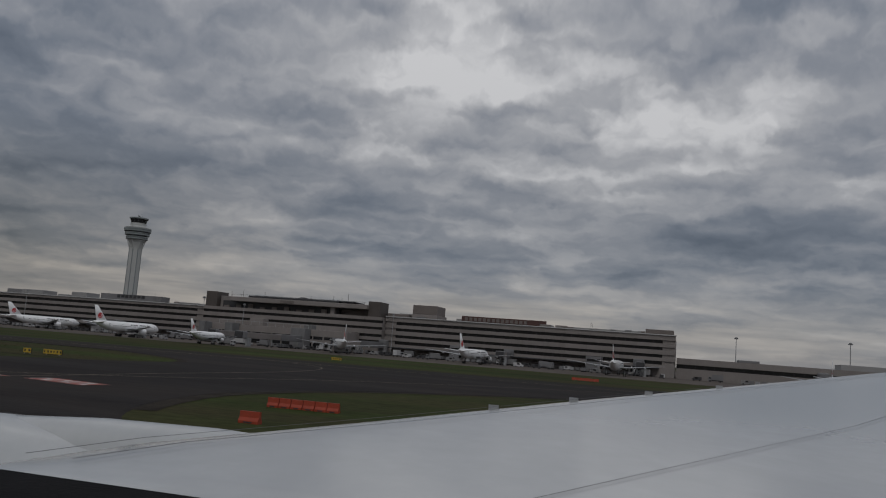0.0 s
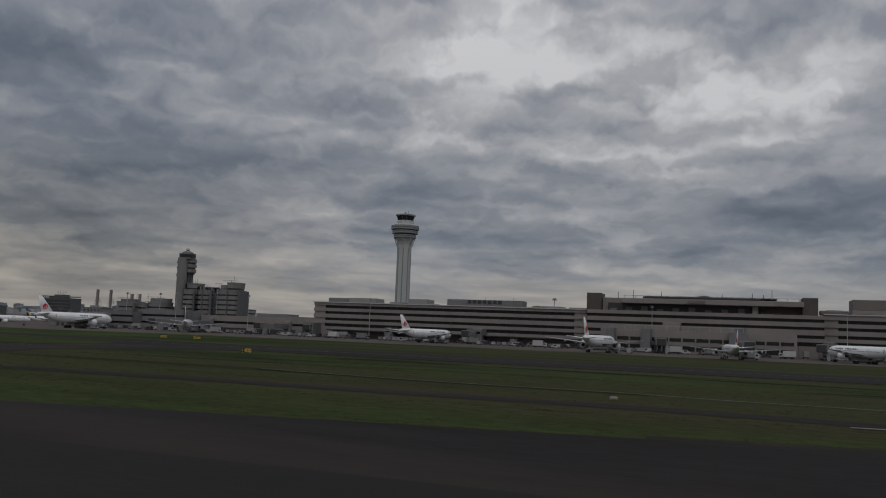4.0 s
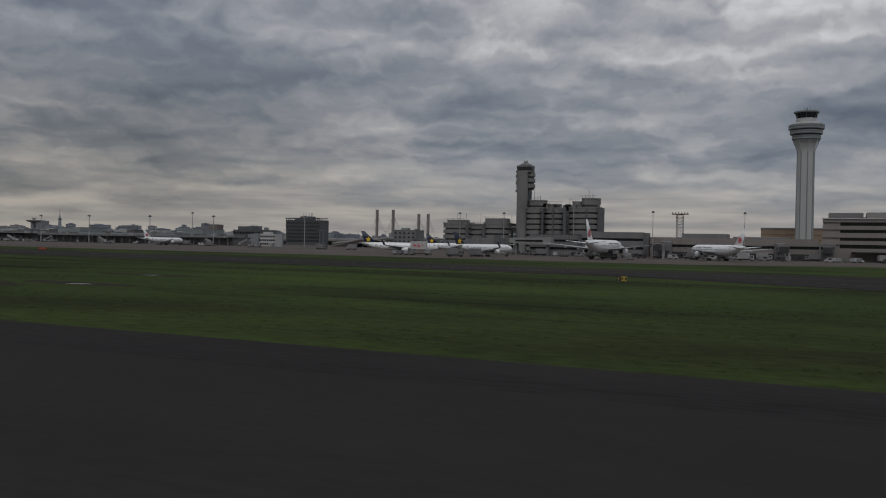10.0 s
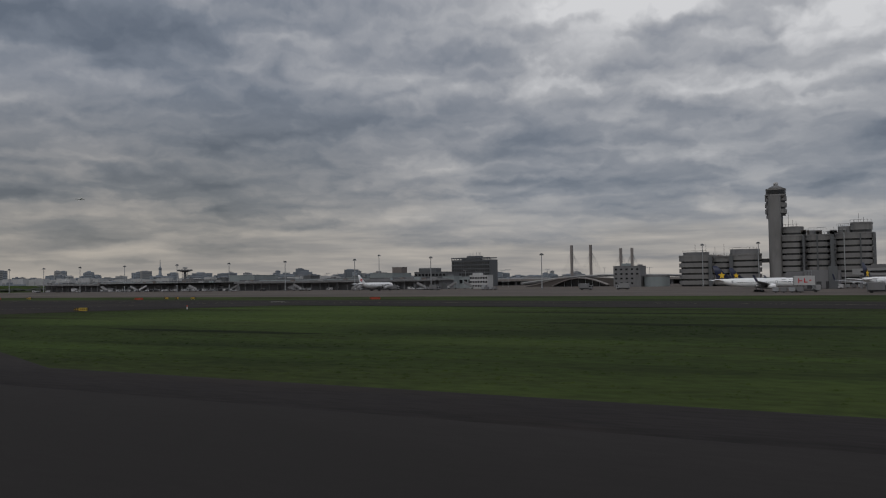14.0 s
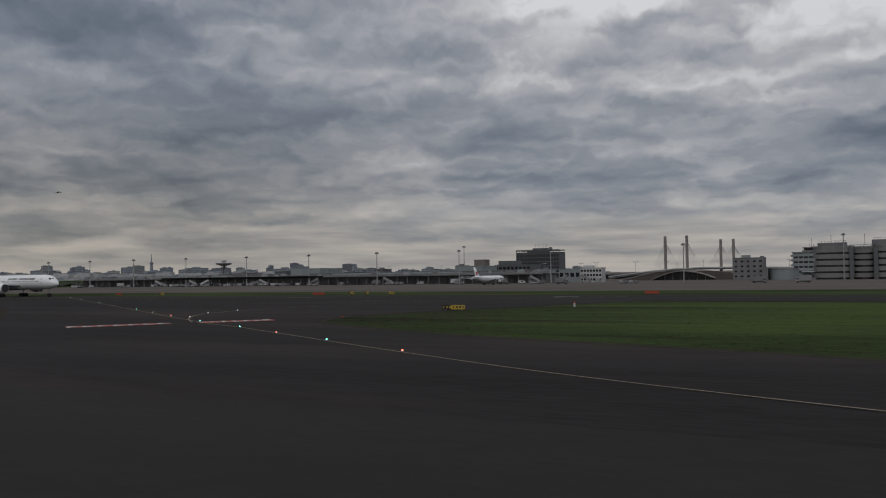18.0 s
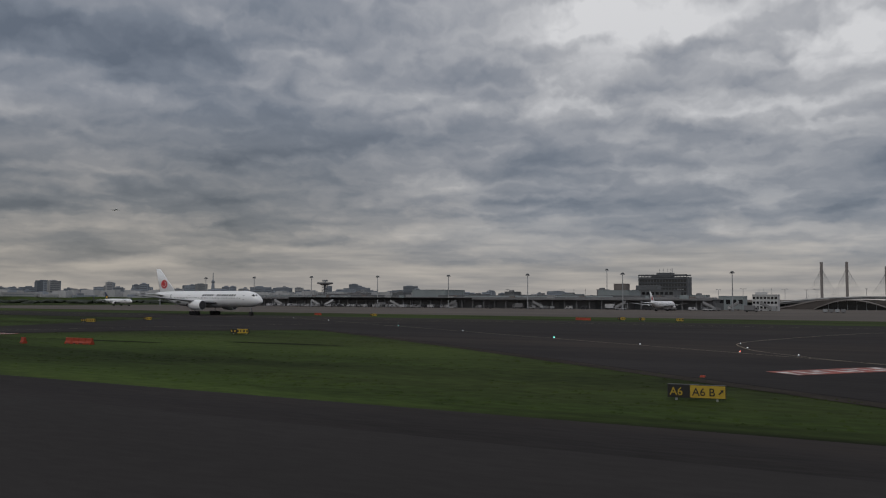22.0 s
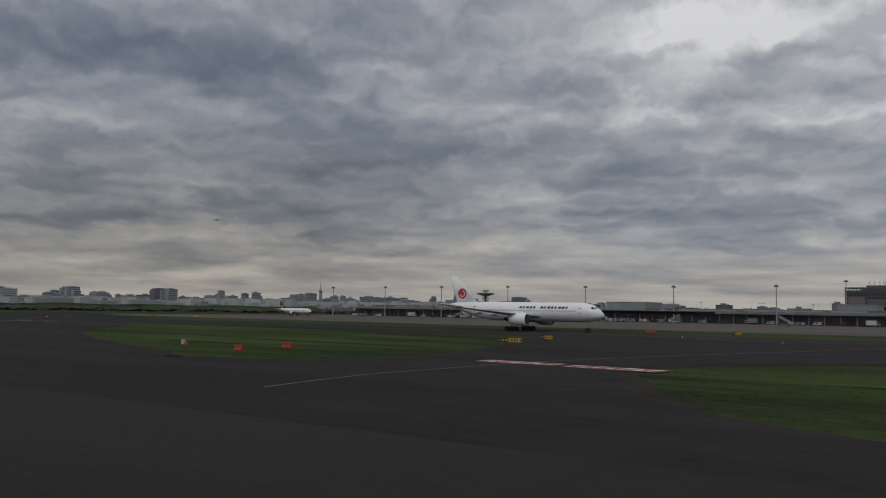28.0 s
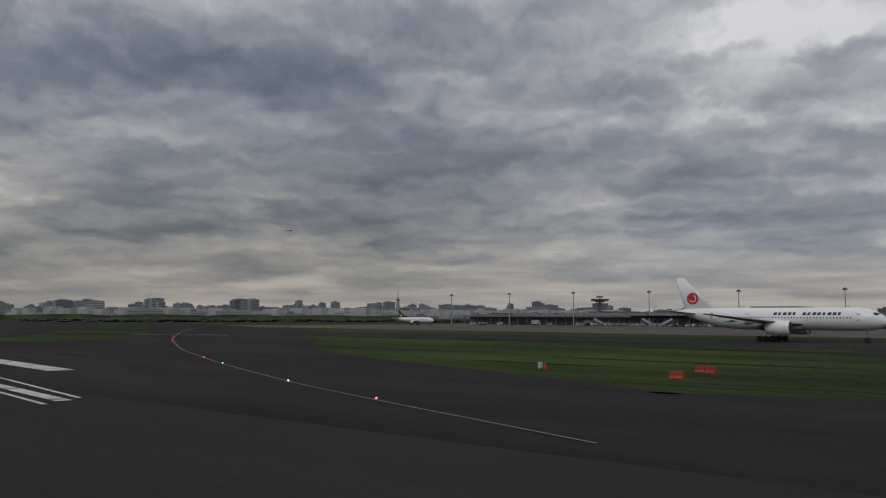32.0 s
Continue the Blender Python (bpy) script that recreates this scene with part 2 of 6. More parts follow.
GRASS = grass_material()
DIRT = material("bare_dirt", (0.034, 0.029, 0.024), 0.95, vary=0.3, scale=0.3, fine=3.0, bump=0.4, spec=0.05)
ASPHALT = material("asphalt", (0.0245, 0.022, 0.0218), 0.95, vary=0.34, scale=0.11, fine=3.0, stain=(0.043, 0.035, 0.031), stretch=(0.2, 1, 1), spec=0.08)
DARK_GRASS = material("rank_grass", (0.011, 0.016, 0.006), 0.95, vary=0.4, scale=0.3, fine=2.0, bump=0.6, spec=0.05)
GRAVEL = material("pale_gravel_track", (0.105, 0.094, 0.078), 0.95, vary=0.3, scale=0.4, fine=3.0)
PUDDLE = material("puddle_water", (0.022, 0.021, 0.018), 0.16, vary=0.3, scale=1.2, spec=0.22)
BLUEGREY = material("blue_grey_cladding", (0.23, 0.26, 0.265), 0.6, vary=0.07, scale=0.2, stretch=(1, 1, 0.3), stain=(0.20, 0.225, 0.23))
TAN = material("tan_cladding", (0.27, 0.20, 0.14), 0.75, vary=0.1, scale=0.15, stretch=(1, 1, 2))
WING_G = material("grey_wing_skin", (0.27, 0.28, 0.29), 0.35, vary=0.06, scale=0.3)
BROWN = material("dark_brown_cladding", (0.075, 0.064, 0.058), 0.7, vary=0.12, scale=0.3)
RUST = material("red_lattice_paint", (0.20, 0.105, 0.08), 0.6, vary=0.15, scale=1.0)
OLD_ASPHALT = material("worn_asphalt", (0.031, 0.0283, 0.0275), 0.95, vary=0.2, scale=0.05, fine=2.5, stain=(0.026, 0.024, 0.023), stretch=(0.3, 1, 1), spec=0.08)
APRON = material("apron_concrete", (0.108, 0.093, 0.084), 0.95, vary=0.18, scale=0.04, fine=1.0, stain=(0.085, 0.075, 0.068), stretch=(0.5, 1, 1), spec=0.1)
PAINT_W = material("white_road_paint", (0.55, 0.53, 0.51), 0.8, vary=0.25, scale=1.6, fine=5.0, stain=(0.12, 0.09, 0.085))
PAINT_Y = material("yellow_road_paint", (0.21, 0.165, 0.115), 0.8, vary=0.25, scale=0.7, fine=5.0)
PAINT_R = material("red_road_paint", (0.30, 0.075, 0.055), 0.8, vary=0.25, scale=1.3, fine=5.0, stain=(0.07, 0.05, 0.045))
PANEL = material("facade_panel", (0.235, 0.215, 0.205), 0.75, vary=0.07, scale=0.15, fine=2.0, stain=(0.20, 0.182, 0.172), stretch=(1, 1, 0.3), spec=0.2)
PANEL_D = material("dark_facade_panel", (0.15, 0.13, 0.12), 0.7, vary=0.1, scale=0.2)
GREY = material("grey_concrete", (0.17, 0.17, 0.175), 0.8, vary=0.1, scale=0.2, stain=(0.125, 0.125, 0.125), stretch=(1, 1, 0.25))
TOWERC = material("pale_concrete", (0.19, 0.187, 0.184), 0.8, vary=0.1, scale=0.25, stain=(0.145, 0.142, 0.139), stretch=(1, 1, 0.25))
DGREY = material("dark_grey_cladding", (0.10, 0.105, 0.11), 0.6, vary=0.12, scale=0.2)
ROOFM = material("roof_sheet", (0.25, 0.25, 0.25), 0.6, vary=0.1, scale=0.1)
WHITEB = material("white_rendered_wall", (0.44, 0.44, 0.44), 0.7, vary=0.05, scale=0.2)
STEEL = material("galvanised_steel", (0.33, 0.34, 0.35), 0.5, metal=0.5, vary=0.08, scale=1.0)
OFFICE_GLASS = material("grey_office_glass", (0.035, 0.037, 0.04), 0.18, vary=0.25, scale=0.3)
SLATE = material("slate_grey_cladding", (0.082, 0.088, 0.096), 0.55, vary=0.1, scale=0.2)
# dark metal; the same colour stands in for shade in open recesses
DARK = material("dark_metal_and_shade", (0.035, 0.035, 0.038), 0.6, vary=0.15, scale=0.5)
GLASS = material("dark_window_glass", (0.012, 0.013, 0.015), 0.25, vary=0.2, scale=0.25)
TOWERM = material("tower_cladding", (0.40, 0.41, 0.405), 0.45, vary=0.05, scale=0.15, stretch=(1, 1, 0.2))
TOWERG = material("green_grey_gallery", (0.19, 0.215, 0.22), 0.4, vary=0.06, scale=0.3)
WHITE_AC = material("white_aircraft_paint", (0.84, 0.845, 0.85), 0.28, vary=0.03, scale=0.15, fine=2.0, coat=0.3)
GREY_AC = material("grey_aircraft_paint", (0.42, 0.43, 0.44), 0.35, vary=0.05, scale=0.3)
RED = material("red_paint", (0.50, 0.030, 0.035), 0.4, vary=0.05, scale=0.5)
NAVY = material("navy_paint", (0.012, 0.018, 0.05), 0.4, vary=0.05, scale=0.5)
YELLOW = material("yellow_paint", (0.75, 0.48, 0.03), 0.45, vary=0.05, scale=1.0)
SIGN_Y = material("yellow_sign_face", (0.44, 0.30, 0.03), 0.5, vary=0.05, scale=2.0)
BLACK = material("black_paint", (0.018, 0.018, 0.018), 0.5, vary=0.1, scale=1.0)
ORANGE = material("orange_barrier_plastic", (0.29, 0.036, 0.011), 0.6, vary=0.12, scale=1.5)
TYRE = material("black_rubber", (0.02, 0.02, 0.02), 0.85, vary=0.1, scale=2.0)
# distance haze is mixed into these base colours, paler and bluer
CITY = material("haze_tinted_far_building", (0.21, 0.232, 0.265), 0.85, vary=0.15, scale=0.02, fine=0.3, random_piece=0.35)
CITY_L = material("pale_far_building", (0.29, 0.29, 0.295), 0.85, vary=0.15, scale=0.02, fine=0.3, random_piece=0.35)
CITY_D = material("haze_tinted_far_windows", (0.13, 0.145, 0.17), 0.7, vary=0.1, scale=0.05, random_piece=0.3)
SIGN_RED = material("dull_red_sign_paint", (0.075, 0.036, 0.031), 0.7, vary=0.1, scale=1.0)
VEHICLE = material("dull_white_vehicle_paint", (0.30, 0.30, 0.305), 0.5, vary=0.08, scale=1.0, random_piece=0.55)
WING = material("grey_white_wing_skin", (0.45, 0.465, 0.47), 0.16, vary=0.05, scale=0.5, fine=3.0, stain=(0.41, 0.42, 0.425), coat=0.4)
WALKWAY = material("black_non_slip_coating", (0.010, 0.010, 0.011), 0.95, vary=0.2, scale=2.0, fine=30.0, bump=0.2, spec=0.1)
RIBBON = material("unlit_ribbon_glass", (0.010, 0.0095, 0.0095), 0.5, vary=0.25, scale=0.2, spec=0.2)
TREES = material("far_tree_foliage", (0.022, 0.028, 0.018), 0.95, vary=0.35, scale=0.1, fine=0.8, bump=0.5)


def lamp_material(name, color, strength):
    mat = bpy.data.materials.new(name)
    mat.use_nodes = True
    b = mat.node_tree.nodes["Principled BSDF"]
    b.inputs["Base Color"].default_value = (*color, 1)
    b.inputs["Emission Color"].default_value, b.inputs["Emission Strength"].default_value = (*color, 1), strength
    return mat


LIT_W, LIT_G, LIT_R = lamp_material("lit_white_lens", (0.9, 0.95, 1.0), 1.2), lamp_material("lit_green_lens", (0.2, 1.0, 0.8), 5.0), lamp_material("lit_red_lens", (1.0, 0.16, 0.10), 5.0)


# ---------------------------------------------------------------- mesh helpers
def mesh_of(bm, name, mat, smooth=False):
    me = bpy.data.meshes.new(name)
    bm.to_mesh(me)
    bm.free()
    if mat:
        me.materials.append(mat)
    if smooth:
        me.shade_smooth()
    return me


def part(name, bm, mat, parent, label="", smooth=False):
    ob = new(name, mesh_of(bm, name, mat, smooth))
    ob.parent = parent
    if label:
        ob["label"] = label
    return ob


def share(name, me, parent, m):
    ob = new(name, me)
    ob.parent = parent
    ob.matrix_basis = m
    return ob


def solid(name, bm, mat, label, category, kind="", group="", smooth=False):
    return tagged(new(name, mesh_of(bm, name, mat, smooth)), label, category, group, kind)


def thing(name, m, label, category, group="", kind=""):
    ob = new(name)
    ob.matrix_basis = m
    return tagged(ob, label, category, group, kind)


def box(x0, x1, y0, y1, z0, z1, bevel=0.0, bm=None):
    fresh = bm is None
    bm = bm or bmesh.new()
    vs = [bm.verts.new((x, y, z)) for z in (z0, z1) for x, y in ((x0, y0), (x1, y0), (x1, y1), (x0, y1))]
    for q in ((3, 2, 1, 0), (4, 5, 6, 7), (0, 1, 5, 4), (1, 2, 6, 5), (2, 3, 7, 6), (3, 0, 4, 7)):
        bm.faces.new([vs[k] for k in q])
    if bevel and fresh:
        bmesh.ops.bevel(bm, geom=bm.edges[:], offset=bevel, segments=1, affect="EDGES")
    return bm


def prism(points, z0, z1, bm=None):
    """A solid from an outline in plan."""
    bm = bm or bmesh.new()
    lo, hi = [bm.verts.new((*p, z0)) for p in points], [bm.verts.new((*p, z1)) for p in points]
    n = len(points)
    for k in range(n):
        bm.faces.new((lo[k], lo[(k + 1) % n], hi[(k + 1) % n], hi[k]))
    bm.faces.new(hi)
    bm.faces.new(lo[::-1])
    bmesh.ops.recalc_face_normals(bm, faces=bm.faces[:])
    return bm


def sheet(points, z, bm=None):
    """A flat area of the ground."""
    bm = bm or bmesh.new()
    f = bm.faces.new([bm.verts.new((*p, z)) for p in points])
    bmesh.ops.recalc_face_normals(bm, faces=[f])
    if f.normal.z < 0:
        f.normal_flip()
    return bm


def rings(profile, seg=24, bm=None, cap=True):
    """A turned body from (radius, z) pairs, about z."""
    bm = bm or bmesh.new()
    rows = []
    for r, z in profile:
        rows.append([bm.verts.new((r * math.cos(2 * math.pi * k / seg), r * math.sin(2 * math.pi * k / seg), z)) for k in range(seg)])
    for a, b in zip(rows, rows[1:]):
        for k in range(seg):
            bm.faces.new((a[k], a[(k + 1) % seg], b[(k + 1) % seg], b[k]))
    if cap:
        bm.faces.new(rows[0][::-1])
        bm.faces.new(rows[-1])
    return bm


def loft(sections, bm=None, cap=True):
    """A skin through closed sections of equally many points."""
    bm = bm or bmesh.new()
    rows = [[bm.verts.new(p) for p in s] for s in sections]
    n = len(rows[0])
    for a, b in zip(rows, rows[1:]):
        for k in range(n):
            bm.faces.new((a[k], a[(k + 1) % n], b[(k + 1) % n], b[k]))
    if cap:
        bm.faces.new(rows[0][::-1])
        bm.faces.new(rows[-1])
    bmesh.ops.recalc_face_normals(bm, faces=bm.faces[:])
    return bm


def beam(p, q, r, bm=None, seg=6, r2=None):
    """A round bar from p to q."""
    bm = bm or bmesh.new()
    p, q = Vector(p), Vector(q)
    turn = (q - p).to_track_quat("Z", "Y")
    rows = []
    for c, rad in ((p, r), (q, r if r2 is None else r2)):
        rows.append([bm.verts.new(c + turn @ Vector((rad * math.cos(2 * math.pi * k / seg), rad * math.sin(2 * math.pi * k / seg), 0))) for k in range(seg)])
    for k in range(seg):
        bm.faces.new((rows[0][k], rows[0][(k + 1) % seg], rows[1][(k + 1) % seg], rows[1][k]))
    bm.faces.new(rows[0][::-1])
    bm.faces.new(rows[1])
    return bm

# ---------------------------------------------------------------- ground and pavements
def ground():
    bm = bmesh.new()
    sheet([(-6500, -4500), (5500, -4500), (5500, 6500), (-6500, 6500)], 0.0, bm)
    tagged(new("ground", mesh_of(bm, "ground", GRASS)), "wide flat airfield of mown green grass", "ground", kind="structure")


def curve(points, steps=6):
    """A soft line through the given plan points."""
    out = []
    n = len(points)
    for k in range(n - 1):
        p0, p1, p2, p3 = (Vector(points[max(0, min(n - 1, j))]) for j in (k - 1, k, k + 1, k + 2))
        for s in range(steps):
            u = s / steps
            v = 0.5 * (2 * p1 + (p2 - p0) * u + (2 * p0 - 5 * p1 + 4 * p2 - p3) * u * u + (3 * p1 - p0 - 3 * p2 + p3) * u ** 3)
            out.append((v.x, v.y))
    out.append(tuple(points[-1]))
    return out


PAVED = []


def exit_road(left, right, label, z=0.03, mat=None):
    """A taxiway between two edges, both running from the runway outwards."""
    a, b = curve(left), curve(right)
    PAVED.append(a + b[::-1])
    bm = bmesh.new()
    n = 40

    def at(line, u):
        k = u * (len(line) - 1)
        i = min(int(k), len(line) - 2)
        p, q = Vector(line[i]), Vector(line[i + 1])
        return p.lerp(q, k - i)
    rows = []
    for k in range(n + 1):
        p, q = at(a, k / n), at(b, k / n)
        row = [p.lerp(q, j / 4) for j in range(5)]
        rows.append([bm.verts.new((c.x, c.y, max(z - 0.03, min(z, z - 0.024 + (c.y - 30.5) * 0.012)))) for c in row])
    for r, s in zip(rows, rows[1:]):
        for j in range(4):
            bm.faces.new((r[j], r[j + 1], s[j + 1], s[j]))
    bmesh.ops.recalc_face_normals(bm, faces=bm.faces[:])
    if sum(f.normal.z for f in bm.faces) < 0:
        bmesh.ops.reverse_faces(bm, faces=bm.faces[:])
    # the edges slope down into the ground
    for side in (0, 4):
        foot = []
        for r in rows:
            out = (r[side].co - r[2].co)
            out.z = 0
            out = out.normalized() * 0.35
            foot.append(bm.verts.new((r[side].co.x + out.x, r[side].co.y + out.y, -0.01)))
        for k in range(n):
            f = bm.faces.new((rows[k][side], rows[k + 1][side], foot[k + 1], foot[k]))
            f.normal_update()
            if f.normal.z < 0:
                f.normal_flip()
    tagged(new("taxiway", mesh_of(bm, "taxiway", mat or ASPHALT)), label, "taxiway", kind="structure")
    for line in (left, right):
        edge = [q for q in curve(line) if 38 < q[1] < 130]
        stripe(edge, 3.2, DIRT, "taxiway_shoulder", "bare brown dirt shoulder along the taxiway", z=0.022, steps=1)


def stripe(points, width, mat, name, label, z=0.085, steps=6):
    """A painted line on the ground."""
    line = [Vector((*p, 0)) for p in (curve(points, steps) if len(points) > 2 else points)]
    bm = bmesh.new()
    rows = []
    for k, p in enumerate(line):
        d = (line[min(k + 1, len(line) - 1)] - line[max(k - 1, 0)]).normalized()
        s = Vector((-d.y, d.x, 0)) * width / 2
        rows.append([bm.verts.new((p.x + s.x, p.y + s.y, z)), bm.verts.new((p.x - s.x, p.y - s.y, z))])
    for a, b in zip(rows, rows[1:]):
        bm.faces.new((a[0], a[1], b[1], b[0]))
    bmesh.ops.recalc_face_normals(bm, faces=bm.faces[:])
    if sum(f.normal.z for f in bm.faces) < 0:
        bmesh.ops.reverse_faces(bm, faces=bm.faces[:])
    return tagged(new(name, mesh_of(bm, name, mat)), label, "road marking", kind="structure")


ground()
tagged(new("runway", mesh_of(prism([(-1600, -34), (400, -34), (400, 24), (-1600, 24)], -0.05, 0.05), "runway", OLD_ASPHALT)), "long grey asphalt runway with worn tyre marks", "runway", kind="structure")
tagged(new("runway_shoulder", mesh_of(prism([(-1600, 24), (400, 24), (400, 30), (-1600, 30)], -0.05, 0.05), "runway_shoulder", ASPHALT)), "dark asphalt shoulder along the runway", "runway", kind="structure")
tagged(new("parallel_taxiway", mesh_of(prism([(-1600, 136), (-560, 134), (-360, 121), (400, 128), (400, 160), (-360, 153), (-560, 171), (-1600, 176)], -0.05, 0.05), "parallel_taxiway", ASPHALT)), "dark asphalt taxiway beside the apron", "taxiway", kind="structure")
tagged(new("apron", mesh_of(prism([(-1030, 214), (-372, 213), (-330, 246), (400, 250), (400, 900), (-1030, 900)], -0.05, 0.04), "apron", APRON)), "brownish grey concrete apron in front of the terminal", "apron", kind="structure")

exit_road([(-215, 28.5), (-126, 46), (-95, 57), (-77, 70), (-66, 92), (-70, 108), (-95, 124), (-130, 133)], [(-18, 28.5), (-27, 36), (-32, 48), (-33, 60), (-28, 76), (-12, 96), (20, 120), (60, 133)], "dark taxiway exit from the runway", 0.058)
exit_road([(-236, 29), (-245, 42), (-256, 62), (-285, 80), (-400, 141)], [(-190, 29), (-222, 50), (-236, 75), (-243, 100), (-215, 141)], "dark taxiway exit with a curved yellow line", 0.058)
exit_road([(-566, 29), (-578, 37), (-593, 49), (-658, 97), (-740, 141)], [(-480, 29), (-522, 47), (-560, 62), (-574, 82), (-550, 141)], "dark taxiway exit with lit centre line", 0.058)
exit_road([(-790, 29), (-722, 47), (-706, 60), (-712, 88), (-735, 141)], [(-630, 29), (-662, 34), (-678, 48), (-680, 79), (-610, 141)], "dark taxiway exit beside a grass island", 0.064)
exit_road([(-960, 29), (-850, 62), (-845, 72), (-900, 120), (-1250, 330)], [(-715, 29), (-722, 47), (-784, 75), (-850, 130), (-980, 216)], "dark taxiway exit curving away from the runway", 0.070)
tagged(new("taxiway", mesh_of(sheet([(-800, 28), (-690, 28), (-703, 52), (-714, 47), (-722, 44.5), (-746, 54.5), (-780, 70)], 0.052), "taxiway", ASPHALT)), "dark asphalt between two taxiway exits", "taxiway", kind="structure")
tagged(new("taxiway", mesh_of(sheet([(-868, 62), (-911, 97), (-1000, 148), (-1106, 220), (-1300, 335), (-1500, 335), (-1300, 130), (-1000, 29.5), (-955, 29.5)], 0.06), "taxiway", ASPHALT)), "dark asphalt taxiway beyond a long grass island", "taxiway", kind="structure")
tagged(new("concrete_pad", mesh_of(sheet([(-579.2, 37.2), (-576.0, 32.8), (-573.0, 33.2), (-575.2, 36.6), (-577.4, 38.4)], 0.075), "concrete_pad", PANEL)), "small pale concrete pad beside the taxiway", "pavement", kind="structure")

# grass islands inside the forked exits
for pts in ([(-318, 118), (-300, 104), (-284, 95), (-268, 93), (-260, 104), (-262, 124), (-280, 137), (-330, 137)],):
    tagged(new("grass_island", mesh_of(prism(curve(pts + pts[:1], 5)[:-1], -0.05, 0.08), "grass_island", GRASS)), "rounded island of grass between taxiways", "grass", kind="structure")


def inside(x, y, poly):
    """Which of the points lie inside the outline."""
    hit = np.zeros(len(x), bool)
    for (x0, y0), (x1, y1) in zip(poly, poly[1:] + poly[:1]):
        if y0 == y1:
            continue
        cross = ((y0 > y) != (y1 > y)) & (x < (x1 - x0) * (y - y0) / (y1 - y0) + x0)
        hit ^= cross
    return hit


def grass_tufts():
    """Tufts of longer blades that give the mown strips their rough look."""
    rng = np.random.default_rng(4)
    cx, cy = rng.uniform(-880, -60, 3000), 32.5 + 88 * rng.random(3000) ** 1.4
    x = np.repeat(cx, 9) + rng.normal(0, 2.6, 3000 * 9)
    y = np.repeat(cy, 9) + rng.normal(0, 0.7, 3000 * 9)
    keep = (y > 32) & (y < 119)
    for poly in PAVED + [[(-800, 28), (-690, 28), (-703, 52), (-714, 47), (-722, 44.5), (-746, 54.5), (-780, 70)]]:
        keep &= ~inside(x, y, poly)
    x, y = x[keep], y[keep]
    n = len(x)
    verts, faces = np.zeros((n * 6, 3)), []
    for b in range(2):
        w, h = rng.uniform(0.06, 0.20, n), rng.uniform(0.02, 0.07, n)
        a = rng.uniform(-0.7, 0.7, n)
        lean, dx = rng.uniform(-0.1, 0.1, n), rng.uniform(-0.2, 0.2, n)
        for k, (u, v) in enumerate(((-1, 0), (1, 0), (0, 1))):
            verts[b * 3 + k::6, 0] = x + dx + u * w * np.cos(a) + v * lean
            verts[b * 3 + k::6, 1] = y + u * w * np.sin(a) + v * rng.uniform(0.12, 0.3, n)
            verts[b * 3 + k::6, 2] = v * h
    me = bpy.data.meshes.new("grass_tufts")
    me.from_pydata(verts.tolist(), [], np.arange(n * 6).reshape(-1, 3).tolist())
    me.materials.append(GRASS)
    tagged(new("grass_tufts", me), "rough tufts of green and brown grass on the airfield", "grass", kind="stuff")


grass_tufts()

# ---------------------------------------------------------------- passenger terminal
def window_strip(parent, x0, x1, y, z0, z1, pane=3.6, name="window", frame_mat=None):
    """A ribbon window: dark panes set back behind thin mullions."""
    w = part(name, box(x0, x1, y - 0.05, y + 0.45, z0, z1), RIBBON, parent)
    bm = bmesh.new()
    n = max(1, int((x1 - x0) / pane))
    for k in range(1, n):
        x = x0 + (x1 - x0) * k / n
        box(x - 0.05, x + 0.05, y - 0.1, y - 0.05, z0, z1, bm=bm)
    tagged(part("mullion", bm, DARK, w), kind="stuff")
    return w


def banded_block(parent, x0, x1, y0, y1, levels, z_top, pane=3.6, mat=None, inset=0.0):
    """Storeys of pale spandrels and dark ribbon windows. levels: (window bottom, window top)."""
    mat = mat or PANEL
    z = 0.0
    edges = []
    for a, b in levels:
        edges.append((z, a))
        z = b
    edges.append((z, z_top))
    n = max(2, int((x1 - x0) / 8.5))
    for a, b in edges:
        if b - a < 0.05 or b < 3.0:
            continue
        me = mesh_of(box(0, (x1 - x0) / n - 0.06, y0, y0 + 0.9, a, b), "facade_panel", mat)
        for k in range(n):
            share("facade_panel", me, parent, pose(x0 + (x1 - x0) * k / n, 0, 0))
    part("core", box(x0 + 0.2, x1 - 0.2, y0 + 0.5, y1, 0.05, z_top - 0.1), mat, parent)
    for a, b in levels:
        window_strip(parent, x0 + inset, x1 - inset, y0 + 0.3, a, b, pane)


FY = 340.0
terminal = thing("passenger_terminal", pose(0, 0, 0), "long beige-grey airport terminal with dark ribbon windows on four floors", "terminal building")
LEV = [(5.0, 6.4), (7.8, 9.0), (10.75, 11.95), (13.4, 14.7)]
banded_block(terminal, -340, -212, FY, 420, LEV, 15.9, inset=6.0)
banded_block(terminal, -124, -2, FY, 420, LEV, 16.6, inset=5.0)
banded_block(terminal, -212, -124, FY - 4, 420, [(4.6, 6.1), (7.5, 8.7), (10.7, 11.8), (13.5, 14.7)], 16.1)
# shade below the deck is put into this storey's dark colour
part("recessed_storey", box(-204, -146, FY - 1, FY + 30, 16.1, 19.2), DARK, terminal, "recessed storey under the deck, coloured dark for its shade")
part("deck_support", box(-149, -147, FY - 3.5, FY - 1.2, 16.1, 19.0), PANEL, terminal)
part("recessed_storey", box(-146, -131, FY + 2, FY + 30, 16.1, 19.0), PANEL_D, terminal)
for k in range(9):
    part("roof_duct", box(-203 + k * 6.1, -200.5 + k * 6.1, FY - 1.6, FY - 1.1, 16.2, 17.0 + (k % 3) * 0.5), PANEL_D, terminal)
